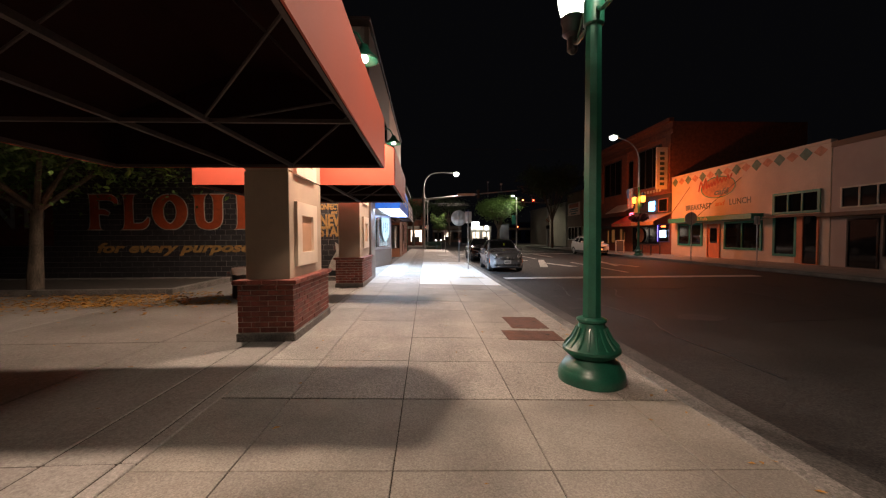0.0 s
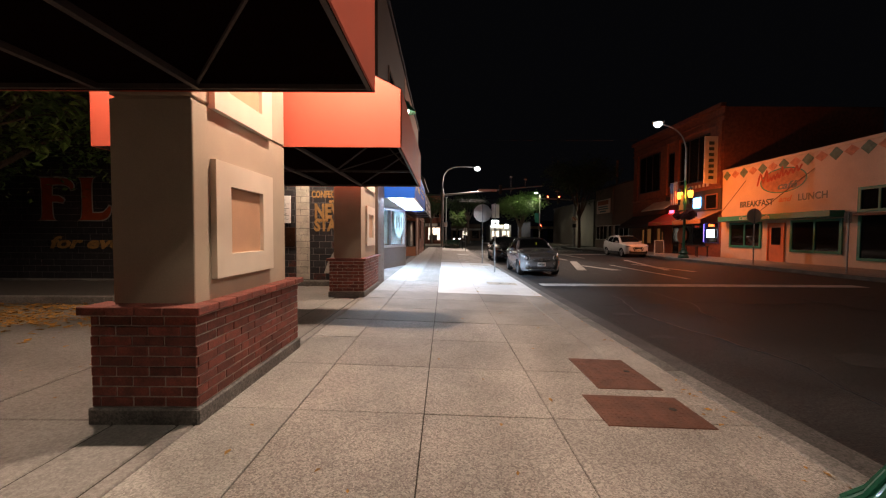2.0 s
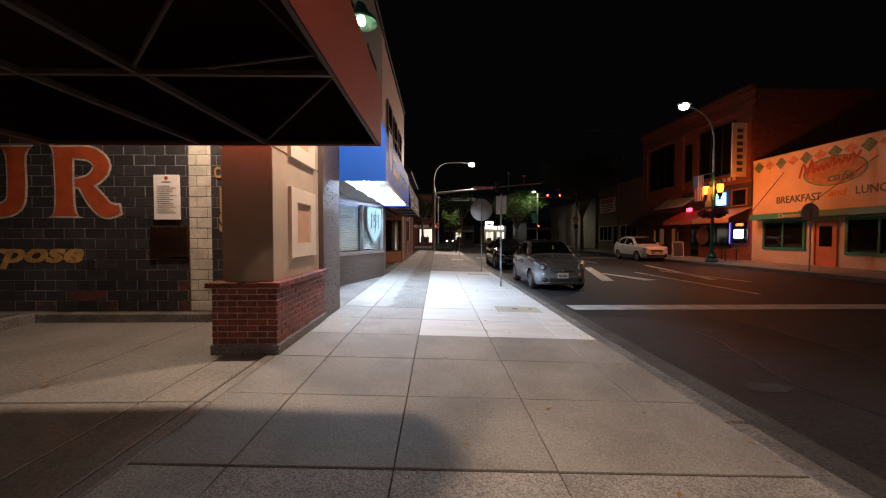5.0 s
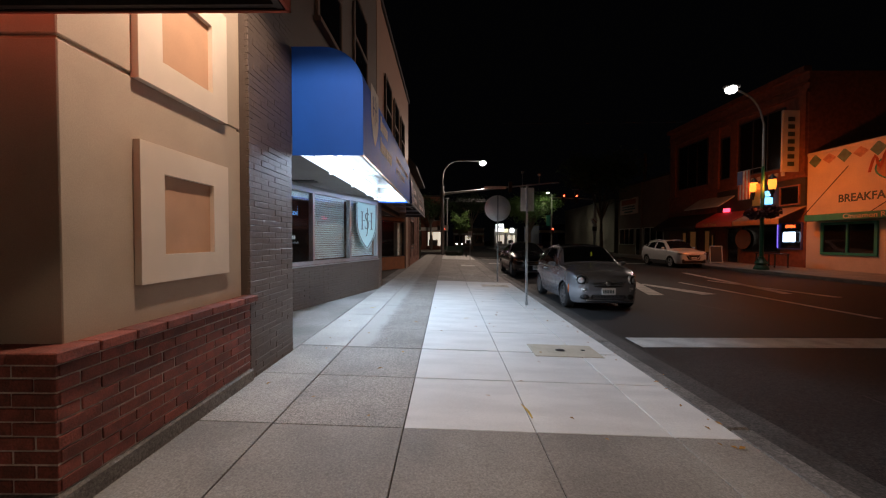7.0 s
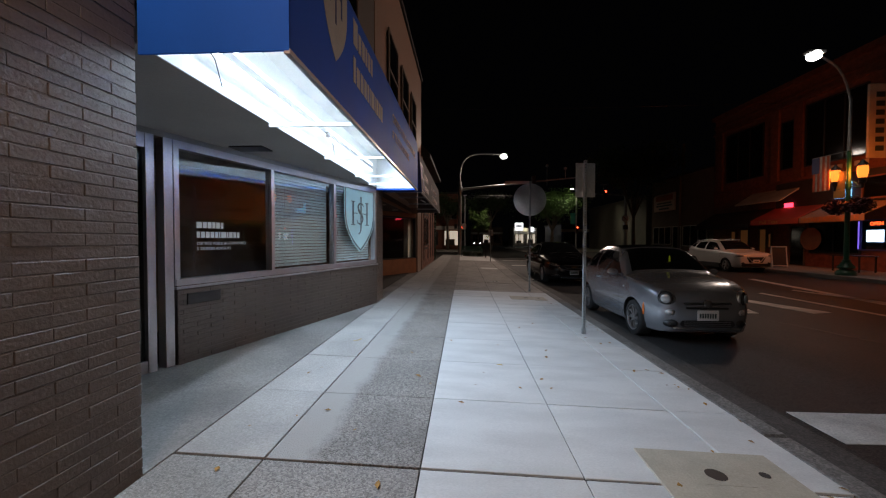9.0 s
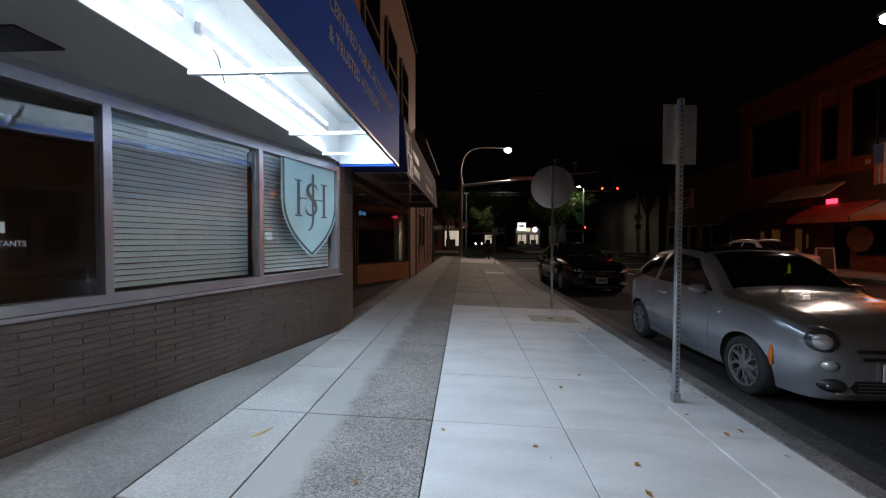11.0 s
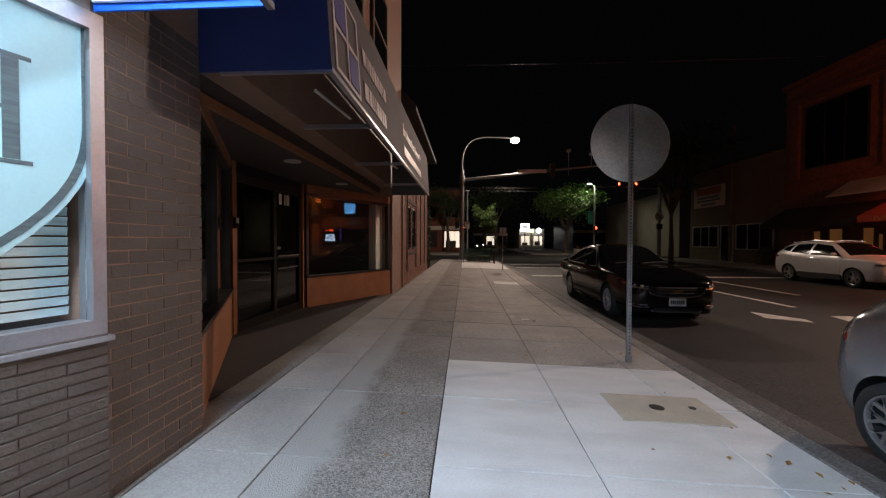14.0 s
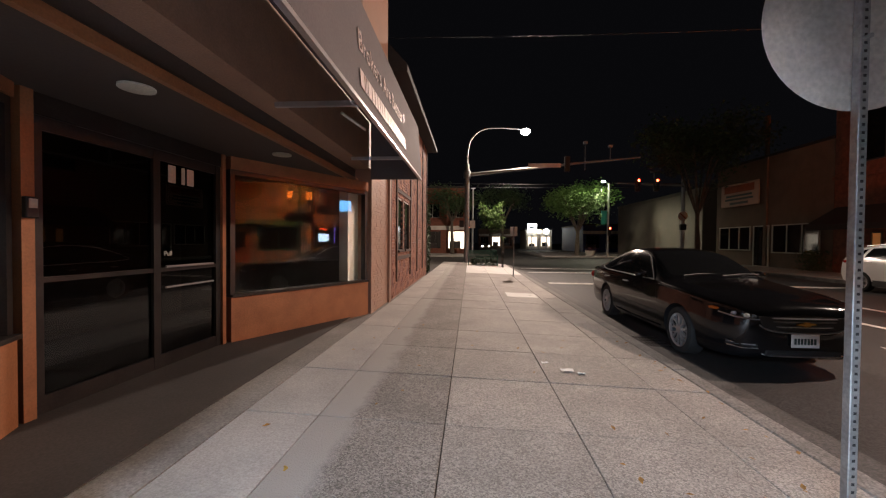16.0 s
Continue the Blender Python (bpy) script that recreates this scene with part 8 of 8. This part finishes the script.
af = thing("sandwich_board", "black sandwich board with a pale frame on the pavement", "sandwich board", m=at(17.1, 33.4, -0.13) @ pose(0, 0, 0, 0, 0, -20))
for sd in (-1, 1):
    pn = part("panel", moved(slab(-0.3, 0.3, -0.012, 0.012, 0.1, 1.1), at(0, 0.22 * sd, 0) @ Matrix.Rotation(radians(12 * sd), 4, "X")), BLACK, af)
    for q in ((-0.34, -0.29, 0.0, 1.15), (0.29, 0.34, 0.0, 1.15), (-0.29, 0.29, 1.1, 1.15), (-0.29, 0.29, 0.08, 0.12)):
        part("frame", moved(slab(q[0], q[1], -0.02, 0.02, q[2], q[3]), at(0, 0.22 * sd, 0) @ Matrix.Rotation(radians(12 * sd), 4, "X")), OFFWHITE, pn)
flag = thing("flag", "hanging striped flag on the lamp post", "flag", m=at(16.1, 29.9, 4.6))
bm = curve_band(bmesh.new(), [(-0.006 + 0.02 * math.sin(i * 0.9), -0.35 + i * 0.09, 0.006) for i in range(10)], -1.1, 0.4, 2)
part("cloth", bm, MURAL_WHITE, flag)
for i in range(4):
    part("stripe", slab(-0.04, -0.034, -0.35 + i * 0.22, -0.24 + i * 0.22, -1.1, 0.4), MURAL_ORANGE, flag)
part("canton", slab(-0.05, -0.041, 0.1, 0.46, -0.3, 0.4), CANVAS_NAVY, flag)
part("staff", tube(bmesh.new(), [(0, -1.15, 0.42), (0, 0.5, 0.42)], 0.015), GALV, flag)
bn = thing("street_banner", "orange banner on the lamp post", "banner", m=at(16.1, 28.75, 0))
part("cloth", slab(-0.02, -0.005, 0.12, 0.6, 3.1, 4.2), mat("orange_cloth", (0.7, 0.32, 0.06), 0.8, var=0.1), bn)
part("rod", tube(bmesh.new(), [(0, 0.05, 4.2), (0, 0.65, 4.2)], 0.012), GALV, bn)
vk = thing("realty_building", "brown shop building with a pale sign over the door", "building")
part("wall", slab(XF, XF + 10, 42.42, 52.0, -0.2, 7.0), BROWN_WALL, vk)
part("parapet", slab(XF - 0.08, XF + 0.3, 42.42, 52.0, 7.0, 7.15), ROOF, vk)
part("pilaster", slab(XF - 0.1, XF, 46.9, 47.15, -0.1, 7.0), BROWN_WALL, vk)
opening(vk, "window", 43.2, 46.4, 0.85, 2.5, OFFWHITE, mull=3)
opening(vk, "window", 48.4, 51.5, 0.95, 2.5, OFFWHITE, mull=3)
d_ = opening(vk, "door", 46.8, 48.0, -0.1, 2.5, OFFWHITE)
sv = thing("shop_sign", "pale shop sign with rounded corners and dark bars", "sign")
part("board", slab(XF - 0.16, XF - 0.06, 47.5, 51.3, 4.05, 5.7, 0.04), mat("peach_sign", (0.66, 0.42, 0.33), 0.6, var=0.1), sv)
for k, (a, b, h) in enumerate(((47.9, 50.9, 0.5), (48.1, 50.7, 0.14), (48.0, 50.8, 0.14), (48.5, 50.3, 0.16))):
    z = (5.05, 4.75, 4.5, 4.2)[k]
    part("bar", slab(XF - 0.175, XF - 0.16, a, b, z, z + h), MURAL_ORANGE if k == 0 else INK, sv)
part("mount", slab(XF - 0.06, XF, 48.0, 50.8, 4.4, 5.3), DARK_ALU, sv)
far_w = thing("pale_building", "long pale side wall of a low building beyond the corner", "building")
part("wall", slab(21.0, 32, 56.5, 76, -0.2, 6.2), PALE_WALL, far_w)
part("parapet", slab(20.9, 32, 56.4, 76.1, 6.2, 6.45), PALE_WALL, far_w)
bush = tagged(new("shrub", leaf_mesh(700, lambda: (18.9 + random.gauss(0, 0.25), 42.9 + random.gauss(0, 0.35), random.uniform(-0.1, 1.0)), 0.14, LEAF_DARK, "shrub")), "straggling shrub beside the shop window", "shrub", kind="stuff")
tbl = thing("cafe_table", "dark outdoor table and bench seats outside the pub", "table", m=at(18.2, 30.6, -0.13))
part("tabletop", slab(-0.4, 0.4, -0.7, 0.7, 0.72, 0.76, 0.01), BLACK, tbl)
for sx, sy in ((-0.35, -0.6), (0.35, -0.6), (-0.35, 0.6), (0.35, 0.6)):
    part("leg", slab(sx - 0.025, sx + 0.025, sy - 0.025, sy + 0.025, 0, 0.72), BLACK, tbl)
# wires over the crossing
wires = thing("overhead_wires", "thin dark wires strung across the street", "wires")
for y, z in ((48.5, 5.6), (49.2, 5.45), (36.0, 9.5)):
    part("wire", tube(bmesh.new(), spline([(-8, y, z + 0.1), (5, y, z - 0.1), (20, y, z)], 4), 0.012, 5), BLACK, wires)
for x, z in ((-8, 10.2), (20.5, 10.2)):
    part("wire_post", slab(x - 0.1, x + 0.1, 48.4, 48.6, -0.3, z), BROWN_WALL, wires)
